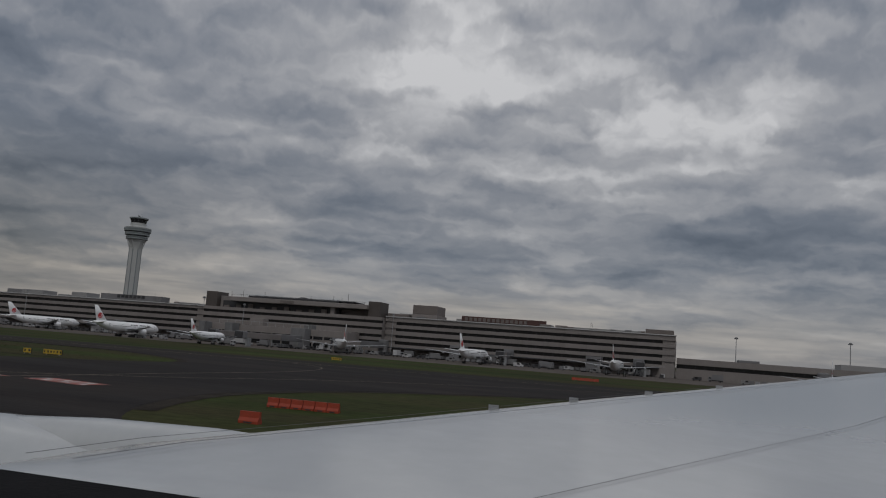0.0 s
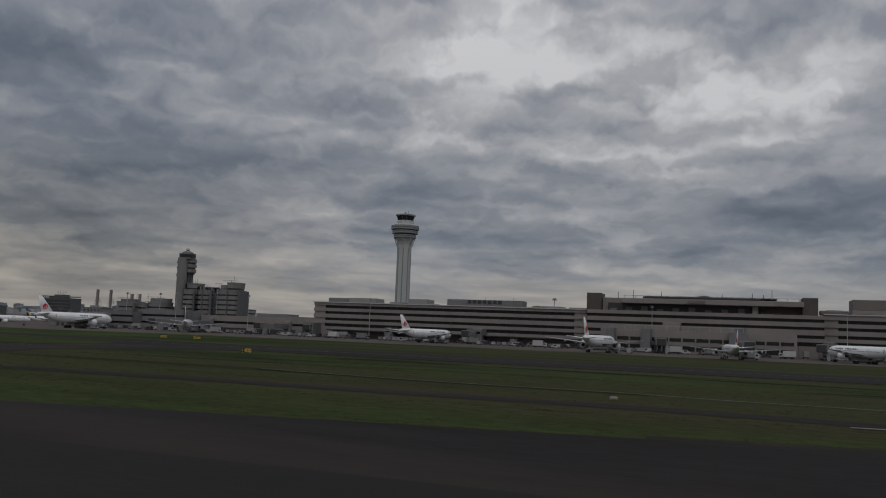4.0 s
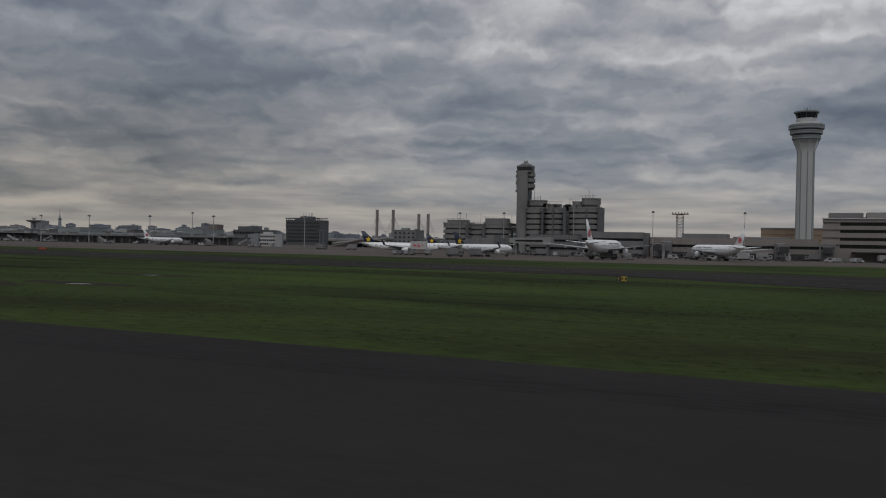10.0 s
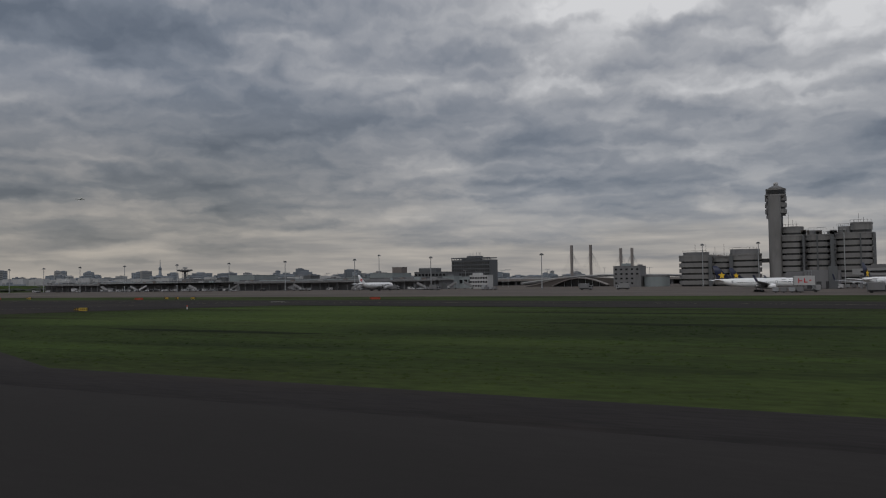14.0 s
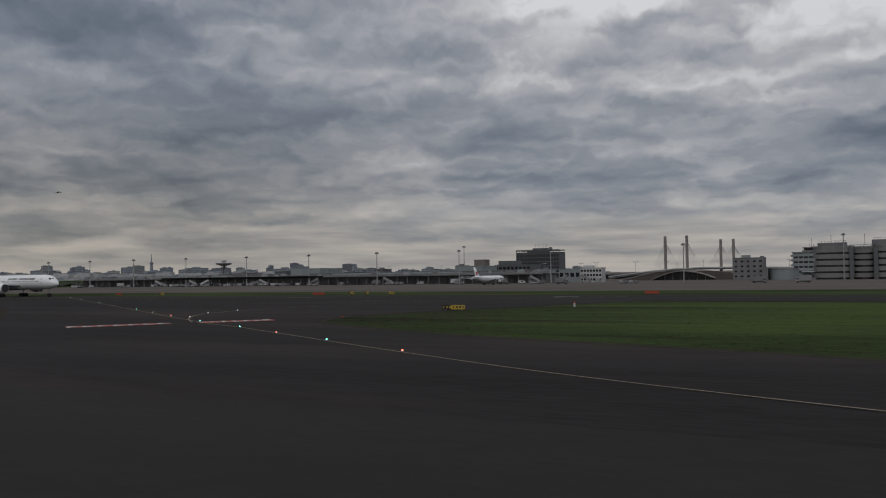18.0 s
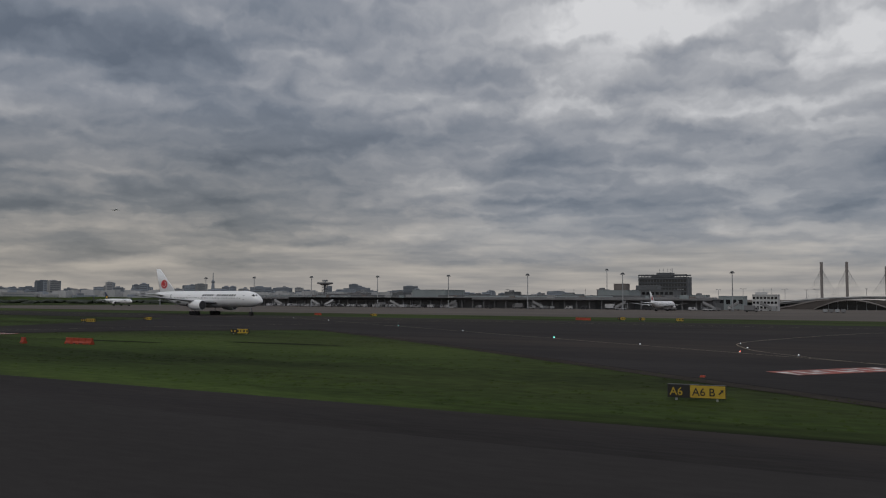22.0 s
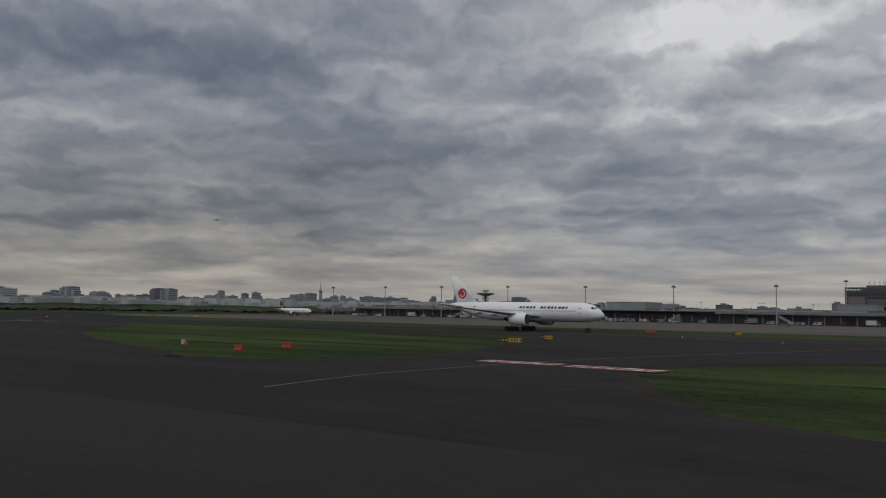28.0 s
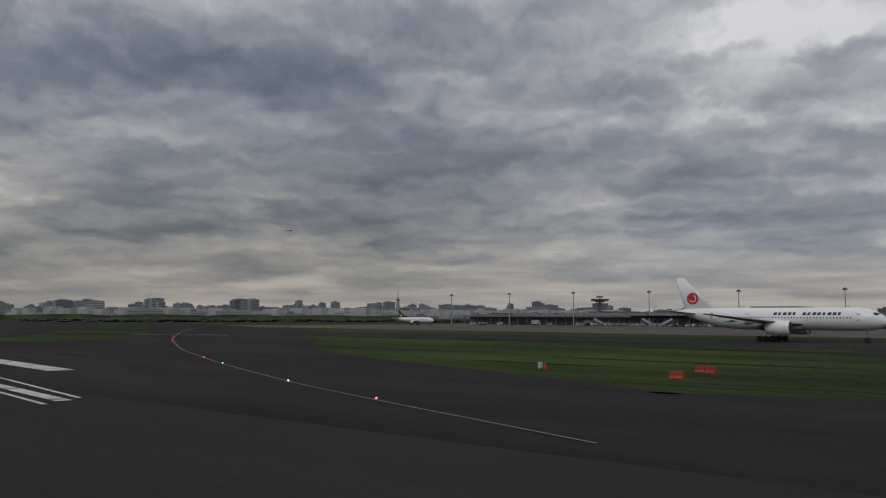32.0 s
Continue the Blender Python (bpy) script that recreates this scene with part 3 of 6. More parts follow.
part("roof_edge", box(-340.3, -212, FY - 0.5, FY + 1.2, 15.9, 16.25), WHITEB, terminal)
part("roof_edge", box(-124, -1.7, FY - 0.5, FY + 1.2, 16.6, 16.95), WHITEB, terminal)
part("observation_deck", box(-198, -131, FY - 5.5, FY + 20, 19.0, 21.0, 0.15), PANEL, terminal)
part("deck_hedge", box(-190, -146, FY - 3.5, FY - 1.5, 21.0, 21.9, 0.2), DARK, terminal)
part("deck_house", box(-172.5, -166, FY - 5.9, FY - 5.52, 19.4, 20.5), PANEL_D, terminal)
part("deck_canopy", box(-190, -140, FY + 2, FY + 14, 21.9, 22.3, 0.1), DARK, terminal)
for x, z in ((-194, 24.5), (-200, 23.6), (-183, 24), (-160, 23.4), (-149, 24), (-142, 25.4), (-145, 23.5)):
    part("roof_mast", beam((x, FY - 1, 20.8), (x, FY - 1, z), 0.09), DARK, terminal)
for k in range(16):
    part("fence_post", beam((-197 + k * 4.3, FY - 5.2, 20.9), (-197 + k * 4.3, FY - 5.2, 22.1), 0.06), DARK, terminal)
part("fence_rail", box(-197.2, -132, FY - 5.25, FY - 5.15, 22.0, 22.1), DARK, terminal)
part("stair_room", box(-206.6, -198.2, FY + 1, FY + 10, 16.1, 21.3, 0.1), PANEL, terminal)
part("stair_tower", box(-212.6, -206.8, FY - 2, FY + 8, 15.9, 23.0, 0.15), BROWN, terminal, "dark brown stair tower on the roof")
part("stair_tower", box(-131.5, -126, FY - 3, FY + 8, 16.0, 22.7, 0.15), BROWN, terminal, "dark brown stair tower on the roof")
part("roof_dome", rings([(9, 20.9), (7, 22.0), (4, 22.6), (0.5, 22.8)], 18), DARK, terminal).matrix_basis = pose(-167, FY + 6, 0.3) @ Matrix.Diagonal((0.45, 0.45, 1, 1))
part("plant_room", box(-113.6, -102.4, FY + 5, FY + 18, 18.8, 22.8, 0.15), PANEL_D, terminal)
part("plant_room_base", box(-113.8, -102.2, FY + 4.6, FY + 20, 16.6, 18.8, 0.1), PANEL, terminal)
part("roof_vent", box(-125, -115, FY + 4, FY + 9, 16.6, 18.4, 0.3), PANEL_D, terminal)
part("roof_plant", box(-122, -116, FY + 12, FY + 18, 16.5, 18.9, 0.12), GREY, terminal)
for x0, x1, y, z in ((-325, -311.5, 6, 18.6), (-306, -300, 10, 17.4), (-296, -287, 8, 18.9), (-239, -226, 12, 17.4), (-222, -214, 8, 17.0), (-96, -54, 14, 18.4), (-50, -16, 10, 17.9)):
    part("roof_plant", box(x0, x1, FY + y, FY + y + 10, 15.8, z, 0.12), ROOFM, terminal)
part("roof_lantern", box(-338, -326, FY + 10, FY + 20, 15.8, 18.6, 0.2), GREY, terminal)
part("end_block", box(-14, -3, FY + 4, FY + 30, 16.6, 18.9, 0.15), PANEL_D, terminal)
rnd = random.Random(8)
for k in range(44):
    x = rnd.choice((rnd.uniform(-335, -215), rnd.uniform(-120, -6)))
    w, d_, hh = rnd.uniform(0.6, 2.6), rnd.uniform(0.8, 2.4), rnd.uniform(0.5, 1.5)
    y = FY + rnd.uniform(2.5, 30)
    part("roof_unit", box(x - w, x + w, y, y + d_, 15.9 if x < -200 else 16.5, (16.2 if x < -200 else 16.9) + hh, 0.05), rnd.choice((GREY, ROOFM, PANEL_D, PANEL)), terminal)
for k in range(12):
    x = rnd.choice((rnd.uniform(-335, -215), rnd.uniform(-120, -6)))
    part("roof_mast", beam((x, FY + 6, 15.9), (x, FY + 6, rnd.uniform(18.5, 20.5)), 0.05), DARK, terminal)
# roof lettering, too far to be read, stays plain bars
board = part("sign_board", box(-276, -241.5, FY + 5, FY + 12, 16.2, 19.1), GREY, terminal)
for k in range(7):
    part("letter_bar", box(-266.4 + k * 2.32, -264.7 + k * 2.32, FY + 4.8, FY + 4.99, 17.4 + 0.15 * (k % 2), 18.9), DARK, board)
for x0, x1, z in ((-341, -335.5, 6.4), (-262, -255.5, 6.2), (-92, -86, 6.4), (-36, -30, 6.2), (-300, -297, 5.4)):
    gh = part("gate_house", box(x0, x1, FY - 8, FY - 0.6, 0.05, z, 0.1), GREY, terminal)
    part("window", box(x0 + 0.5, x1 - 0.5, FY - 8.06, FY - 7.98, z - 2.0, z - 1.0), GLASS, gh)
# low podium with a roof terrace in front of the centre, gate houses and a plant box
podium = part("podium", box(-204, -134, FY - 18, FY - 4.2, 0.05, 8.5, 0.1), PANEL, terminal)
for z0, z1 in ((1.0, 2.9), (4.4, 5.7)):
    part("window_strip", box(-203, -135, FY - 18.06, FY - 17.9, z0, z1), GLASS, podium)
for k in range(15):
    part("column", box(-203 + k * 4.85, -202.5 + k * 4.85, FY - 18.3, FY - 18.07, 0.05, 5.8), PANEL, podium)
part("terrace_rail", box(-195, -152, FY - 17.6, FY - 17.5, 10.0, 10.15), STEEL, podium)
for k in range(12):
    part("rail_post", box(-195 + k * 3.9, -194.85 + k * 3.9, FY - 17.6, FY - 17.5, 8.5, 10.05), STEEL, podium)
part("plant_box", box(-181, -174.5, FY - 16, FY - 11, 8.5, 11.6, 0.1), PANEL, podium)
part("plant_box", box(-155, -151, FY - 16, FY - 12, 8.5, 10.4, 0.1), GREY, podium)
for x0, x1, z in ((-188.2, -184.6, 8.9), (-157, -150.5, 8.6), (-201, -198, 8.7)):
    part("gate_house", box(x0, x1, FY - 24, FY - 18.05, 0.05, z, 0.1), GREY, podium)
board = part("sign_board", box(-92, -55, FY + 8, FY + 8.6, 17.0, 19.5), SIGN_RED, terminal)
for k in range(14):
    part("letter_bar", box(-90.5 + k * 2.0, -89.2 + k * 2.0, FY + 7.8, FY + 7.99, 17.5, 19.0), PANEL_D, board)
# open ground floor behind columns, its shade put in as a dark sheet
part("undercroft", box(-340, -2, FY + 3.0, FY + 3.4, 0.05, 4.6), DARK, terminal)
bm = box(0, 0.8, FY + 0.1, FY + 0.9, 0, 4.7)
col = mesh_of(bm, "column", PANEL)
for k in range(46):
    share("column", col, terminal, pose(-339 + k * 7.4, 0, 0))
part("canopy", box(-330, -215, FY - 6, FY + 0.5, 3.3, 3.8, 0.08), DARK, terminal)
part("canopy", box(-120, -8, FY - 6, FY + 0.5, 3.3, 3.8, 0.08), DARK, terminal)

# lower wings on both sides
west = thing("terminal_west_wing", pose(0, 0, 0), "low beige terminal wing with a dark ribbon window", "terminal building")
banded_block(west, -404, -341, FY + 2, 400, [(4.3, 5.4)], 8.2)
part("roof_room", box(-397, -378, 380, 392, 8.2, 10.4, 0.1), GREY, west)
part("roof_plant", box(-374, -352, FY + 24, FY + 36, 8.2, 9.0, 0.12), GREY, west)
# dark sheet in place of the shade under the wing's ground floor
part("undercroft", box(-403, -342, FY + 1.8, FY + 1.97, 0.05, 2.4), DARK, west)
for k in range(8):
    share("column", mesh_of(box(0, 0.7, FY + 1.1, FY + 1.7, 0, 2.6), "column", PANEL) if k == 0 else west.children[-1].data, west, pose(-476 + k * 7.8, 0, 0))
far_west = thing("terminal_corner_block", pose(0, 0, 0), "stepped grey terminal corner building with dark glazed band", "terminal building")
banded_block(far_west, -449, -429, 322, 345, [(2.6, 3.4), (5.6, 6.5)], 8.4, mat=GREY)
banded_block(far_west, -429, -404.3, 329, 345, [(3.0, 4.0), (6.4, 7.4)], 9.9, mat=GREY)
part("gate_house", box(-470, -458.5, 316, 324, 0.05, 6.6, 0.1), GREY, far_west)
part("lift_shaft", box(-462, -459.2, 315.4, 315.98, 0.05, 7.9, 0.05), DGREY, far_west)
for k in range(3):
    part("service_door", box(-469 + k * 3.0, -467.4 + k * 3.0, 315.85, 315.98, 0.1, 2.6), DARK, far_west)
for k in range(5):
    part("pipe", beam((-469.5 + k * 0.5, 315.8, 2.8), (-469.5 + k * 0.5, 315.8, 6.4), 0.07), STEEL, far_west)
part("gate_house_step", box(-476, -470.1, 318, 324, 0.05, 6.2, 0.1), GREY, far_west)
br_ = part("link_bridge", loft([[(x, 313, a), (x, 317, a), (x, 317, b), (x, 313, b)] for x, a, b in ((-454.5, 4.9, 6.8), (-437, 4.2, 7.3))]), ROOFM, far_west, "pale enclosed passenger bridge with a dark window band")
part("window", loft([[(x, 312.9, a), (x, 312.98, a), (x, 312.98, b), (x, 312.9, b)] for x, a, b in ((-452, 5.5, 6.1), (-440.5, 5.3, 6.2))]), GLASS, br_)
for x in (-452, -439):
    part("leg", box(x - 0.4, x + 0.4, 314, 316, 0, 4.7), GREY, br_)
east = thing("terminal_east_wing", pose(0, 0, 0), "low beige terminal wing with a dark ribbon window", "terminal building")
banded_block(east, -1.5, 190, FY + 3, 400, [(4.2, 5.8)], 8.2)
part("roof_plant", box(60, 95, FY + 14, FY + 28, 8.2, 10.4, 0.12), ROOFM, east)
part("roof_plant", box(22, 30, FY + 10, FY + 20, 8.2, 9.2, 0.12), GREY, east)


def jet_bridge(x, y0, y1, lean=0.0, label="grey passenger boarding bridge on steel legs"):
    j = thing("boarding_bridge", pose(x, y0, 0, 0, 0, lean), label, "boarding bridge", "boarding bridges at the terminal")
    n = y1 - y0
    part("tunnel", box(-1.1, 1.1, 3, n, 3.0, 5.2, 0.12), PANEL, j)
    part("outer_tunnel", box(-1.35, 1.35, n * 0.45, n, 2.9, 5.4, 0.12), GREY, j)
    part("cab", box(-1.7, 1.7, 0, 3.4, 2.8, 5.5, 0.3), GREY, j)
    part("bellows", box(-1.5, 1.5, -0.7, 0.05, 2.9, 5.3, 0.1), DARK, j)
    part("rotunda", rings([(2.2, 0.05), (2.2, 6.2), (1.6, 6.6)], 14), GREY, j).matrix_basis = pose(0, n, 0)
    for sx in (-0.8, 0.8):
        leg = part("leg", beam((sx, n * 0.35, 0.5), (sx, n * 0.35, 3.0), 0.22), STEEL, j)
        part("wheel", beam((sx - 0.2, n * 0.35, 0.42), (sx + 0.2, n * 0.35, 0.42), 0.4, seg=12), TYRE, leg)
    part("window", box(-1.37, -1.355, n * 0.5, n * 0.95, 3.9, 4.6), GLASS, j)
    part("service_stair", box(1.4, 2.2, 2.5, 5.5, 0.1, 3.2), STEEL, j)
    return j


# ---------------------------------------------------------------- control tower
def control_tower(x, y):
    t = thing("control_tower", pose(x, y, 0), "tall pale grey control tower with a flared green-grey head", "control tower")
    part("shaft", rings([(4.3, 0), (4.15, 54.6)], 8), TOWERM, t).matrix_basis = pose(0, 0, 0, 0, 0, 14)
    part("flare", rings([(4.15, 54.6), (4.4, 56.6), (5.0, 58.6), (6.1, 60.5)], 8), TOWERM, t).matrix_basis = pose(0, 0, 0, 0, 0, 14)
    for k in range(8):
        a = 2 * math.pi * k / 8 + radians(14)
        c, s = math.cos(a), math.sin(a)
        part("corner_pilaster", beam((4.25 * c, 4.25 * s, 0), (4.1 * c, 4.1 * s, 54.4), 0.3, seg=6), TOWERG, t, "grey-green corner strip")
        part("bracket", beam((4.1 * c, 4.1 * s, 54.4), (6.4 * c, 6.4 * s, 60.6), 0.26), TOWERM, t)
    # three tiers of gallery, each wider than the one below, with a dark glazed gap between
    for name, r, z0, z1 in (("lower_gallery", 6.9, 60.5, 62.8), ("middle_gallery", 7.9, 63.2, 65.3), ("upper_gallery", 8.6, 65.7, 67.9)):
        g = part(name, rings([(r - 0.5, z0), (r, z0 + 0.25), (r, z1 - 0.1), (r - 0.15, z1)], 40), TOWERG, t)
        part("gallery_window", rings([(r - 0.35, z1), (r - 0.2, z1 + 0.42)], 40), GLASS, g)
        part("gallery_band", rings([(r, z0 + 1.25), (r + 0.05, z0 + 1.27), (r + 0.05, z0 + 1.4), (r, z0 + 1.42)], 40, cap=False), DARK, g)
    part("gallery_roof", rings([(8.5, 67.9), (8.6, 68.15), (5.6, 69.6)], 40), TOWERM, t)
    part("neck", rings([(5.1, 69.5), (5.0, 71.3), (4.8, 71.5)], 32), TOWERM, t, "pale ring under the cab")
    cab = part("cab_glass", rings([(4.6, 71.4), (5.5, 74.3)], 24), GLASS, t, "dark slanted cab windows")
    for k in range(12):
        a = 2 * math.pi * k / 12
        c, s = math.cos(a), math.sin(a)
        part("mullion", beam((4.62 * c, 4.62 * s, 71.4), (5.52 * c, 5.52 * s, 74.3), 0.07, seg=4), TOWERG, cab)
    part("roof", rings([(5.7, 74.2), (6.1, 74.5), (6.1, 75.1), (4.2, 75.6), (1.2, 75.7)], 32), TOWERG, t)
    part("beacon", rings([(0.5, 75.7), (0.5, 76.6), (0.15, 76.8)], 10), DARK, t)
    for k, (dx, dy, hh) in enumerate(((1.5, 0.5, 78.0), (-1.2, 0.8, 77.6), (0.2, -1.4, 77.2))):
        part("antenna", beam((dx, dy, 75.5), (dx, dy, hh), 0.07), DARK, t)
    return t


control_tower(-348.8, 464)


# ---------------------------------------------------------------- old tower and its rounded office blocks
def rounded(w, d, r, seg=6):
    """Plan outline of a w x d block with round corners, centred."""
    pts = []
    for cx, cy, a0 in ((w / 2 - r, -d / 2 + r, -90), (w / 2 - r, d / 2 - r, 0), (-w / 2 + r, d / 2 - r, 90), (-w / 2 + r, -d / 2 + r, 180)):
        for k in range(seg + 1):
            a = radians(a0 + 90 * k / seg)
            pts.append((cx + r * math.cos(a), cy + r * math.sin(a)))
    return pts


def drum(parent, x, y, w, d, z0, floors, step, name="office_drum", top=1.0, inset=1.7):
    body = part(name, prism([(px + x, py + y) for px, py in rounded(w - inset, d - inset, min(w, d) * 0.40)], z0, z0 + floors * step + top * 0.6), OFFICE_GLASS, parent)
    for k in range(floors):
        z = z0 + k * step
        part("spandrel", prism([(px + x, py + y) for px, py in rounded(w, d, min(w, d) * 0.42)], z + step * 0.30, z + step), TOWERC, body)
    part("parapet", prism([(px + x, py + y) for px, py in rounded(w + 0.3, d + 0.3, min(w, d) * 0.42)], z0 + floors * step + 0.02, z0 + floors * step + top), TOWERC, body)
    return body


def old_tower():
    o = thing("old_control_tower", pose(0, 0, 0), "older grey concrete control tower with a dark cab", "control tower")
    part("shaft", prism([(px - 494.4, py + 441) for px, py in rounded(6.0, 5.6, 2.4, 10)], 0, 45.2), TOWERC, o, smooth=False)
    part("stair_core", box(-497.0, -491.4, 444.2, 449, 0, 36.5, 0.1), DGREY, o)
    part("core_slot", box(-491.38, -491.3, 445, 446.2, 3, 34), DARK, o)
    for z in (36.2, 39.4, 42.6):
        b = part("balcony", prism([(px - 494.3, py + 446.4) for px, py in rounded(10.0, 8.0, 2.4)], z, z + 2.2), TOWERC, o)
        # the shaded gap below each balcony is a dark solid
        part("balcony_void", prism([(px - 494.3, py + 446.4) for px, py in rounded(8.6, 7.0, 2.0)], z - 0.98, z - 0.02), DARK, b)
    for z in (33.5, 38.0, 41.8):
        part("side_box", box(-498.2, -497.3, 440, 443, z, z + 1.6, 0.1), GREY, o)
    part("head", prism([(px - 494.3, py + 445) for px, py in rounded(9.6, 9.6, 3.0)], 44.9, 45.7), TOWERC, o)
    cab = part("cab_glass", prism([(px - 494, py + 445) for px, py in rounded(9.3, 9.3, 3.2)], 45.7, 47.9), GLASS, o)
    part("roof", prism([(px - 494, py + 445) for px, py in rounded(9.4, 9.4, 3.2)], 47.9, 48.6), TOWERC, o)
    part("radome", rings([(4.2, 48.6), (3.0, 49.5), (1.9, 50.1), (0.9, 50.5)], 16), GREY, o, smooth=True).matrix_basis = pose(-494, 445, 0)
    part("white_ball", rings([(0.5, 50.3), (1.15, 50.8), (1.2, 51.4), (0.8, 52.0), (0.1, 52.2)], 12), WHITEB, o, smooth=True).matrix_basis = pose(-494, 445, 0)
    a = thing("airport_office_block", pose(0, 0, 0), "dark grey office block of rounded stacked floors with dark glass", "office building", "rounded offices by the old tower")
    drum(a, -486.6, 446, 11.6, 16, 0, 8, 3.0)
    drum(a, -486.8, 446, 10.0, 11, 25.05, 1, 3.4, "roof_drum", 0.7, 0.5)
    part("roof_slab", prism([(px - 481, py + 449) for px, py in rounded(6, 9, 1.5)], 0, 23.5), GREY, a)
    drum(a, -475, 446, 12.2, 16, 0, 8, 3.0, top=0.8)
    part("roof_drum", prism([(px - 477.4, py + 447) for px, py in rounded(7.8, 9, 3.4)], 24.85, 27.0), GREY, a)
    part("link_block", box(-469.4, -467, 441, 452, 0, 23, 0.1), DGREY, a)
    drum(a, -459.4, 446, 17.6, 16, 0, 8, 3.05, top=0.8)
    drum(a, -456, 446, 9.6, 11, 25.25, 1, 4.0, "roof_drum", 0.8, 0.5)
    part("roof_drum", prism([(px - 463.4, py + 447) for px, py in rounded(5.6, 8, 1.6)], 25.22, 28.4), GREY, a)
    part("side_slab", box(-451.2, -450.0, 441, 452, 0, 25, 0.1), DGREY, a)
    for x0, h in ((-488.5, 36.5), (-486.5, 32.5), (-485.0, 32.0), (-457, 34.5), (-455, 32.5), (-468, 28.5), (-459, 32)):
        part("mast", beam((x0, 445, 25), (x0, 445, h), 0.08), DARK, a)
    for x0 in (-481.0, -468.4):
        stair = part("fire_stair", box(x0 - 0.15, x0 + 0.15, 437.9, 438.2, 0, 24.6), DARK, a, "dark steel fire stair")
        for k in range(9):
            z = 2 + k * 2.5
            part("brace", beam((x0 - 1.2, 437.4, z), (x0 + 1.2, 437.4, z + 2.4), 0.16), DARK, stair)
            part("brace", beam((x0 + 1.2, 437.4, z), (x0 - 1.2, 437.4, z + 2.4), 0.16), DARK, stair)
            part("landing", box(x0 - 1.7, x0 + 1.7, 437.2, 438.6, z - 0.2, z + 0.1), DARK, stair)
    rn = random.Random(3)
    for x0, x1, z in ((-490.5, -483, 29.3), (-479, -471, 27.1), (-466.5, -461, 28.5), (-460.5, -451.5, 30.2), (-480.5, -470, 25.0), (-467.5, -452, 25.3)):
        rail = part("roof_rail", box(x0, x1, 438.6, 438.68, z + 0.85, z + 0.95), DARK, a)
        for k in range(7):
            x = x0 + (x1 - x0) * k / 6
            part("rail_post", box(x - 0.05, x + 0.05, 438.6, 438.68, z - 0.1, z + 0.85), DARK, rail)
    for k in range(16):
        x, w, z = rn.uniform(-491, -452), rn.uniform(0.4, 1.5), rn.uniform(25.6, 27.4)
        part("roof_unit", box(x - w, x + w, 442, 444, 24.6, z, 0.05), rn.choice((GREY, DGREY, ROOFM, BROWN)), a)
    for x0, x1 in ((-481.6, -480.6), (-469.3, -467.6), (-456.5, -455.9), (-475.3, -474.7)):
        part("service_shaft", box(x0, x1, 437.0, 437.6, 0, 24.5, 0.05), DGREY, a)
    part("ladder", box(-463.4, -463.0, 436.9, 437.0, 0, 25.5), STEEL, a)
    b = thing("airport_office_annex", pose(0, 0, 0), "lower dark grey office block with rounded ends and dark glass bands", "office building", "rounded offices by the old tower")
    drum(b, -532.5, 440, 18, 13, 0, 5, 3.0)
    drum(b, -519.5, 442, 12, 13, 0, 5, 2.9)
    drum(b, -508.5, 440, 15, 13, 0, 5, 3.05)
    part("roof_drum", prism([(px - 533, py + 440) for px, py in rounded(13, 8, 3.4)], 15.8, 17.6), GREY, b)
    part("roof_drum", prism([(px - 509, py + 441) for px, py in rounded(14, 9, 3.6)], 16.0, 18.6), GREY, b)
    for x0, x1, z in ((-539, -527, 17.6), (-515.5, -502.5, 18.6), (-525, -514, 15.5)):
        rail = part("roof_rail", box(x0, x1, 434.6, 434.68, z + 0.7, z + 0.8), DARK, b)
        for k in range(9):
            x = x0 + (x1 - x0) * k / 8
            part("rail_post", box(x - 0.05, x + 0.05, 434.6, 434.68, z - 0.2, z + 0.7), DARK, rail)
    for x0 in (-524.8, -514.6):
        part("service_shaft", box(x0 - 0.9, x0 + 0.9, 433.6, 434.4, 0, 15.0, 0.05), DGREY, b)
    for x0 in (-533.5, -528, -519):
        part("mast", beam((x0, 440, 16), (x0, 440, 21.5), 0.08), DARK, b)
    part("link_bridge", box(-502, -497, 441, 445, 11.6, 13.6, 0.1), DARK, b)
    part("link_bridge", box(-490.5, -487, 441, 445, 22, 24.0, 0.1), DARK, o)
    part("link_bridge", box(-490.5, -487, 441, 445, 12, 14.0, 0.1), DARK, o)


old_tower()


# ---------------------------------------------------------------- other buildings
def block(name, x0, x1, y0, y1, h, mat, label, rows=0, cols=0, wz0=1.0, cat="building", wmat=None, group="", wide=0.33):
    """A plain building with a parapet and single windows on the side towards the runway."""
    b = thing(name, pose((x0 + x1) / 2, y0, 0), label, cat, group)
    w = (x1 - x0) / 2
    wall = part("wall", box(-w, w, 0, y1 - y0, 0, h), mat, b)
    part("parapet", box(-w - 0.12, w + 0.12, -0.12, y1 - y0, h + 0.004, h + 0.35), mat, b)
    if rows and cols:
        step = (h - wz0) / rows
        pw = 2 * w / cols
        me = mesh_of(box(-pw * wide, pw * wide, -0.1, 0.05, 0, step * (0.15 + wide)), "window", wmat or GLASS)
        for r in range(rows):
            for c in range(cols):
                share("window", me, wall, pose(-w + pw * (c + 0.5), 0, wz0 + r * step + step * 0.2))
    return b


h = block("hotel_building", -751, -717, 575, 588, 20.4, SLATE, "dark grey slab building with glazed floors and roof masts", 0, 0)
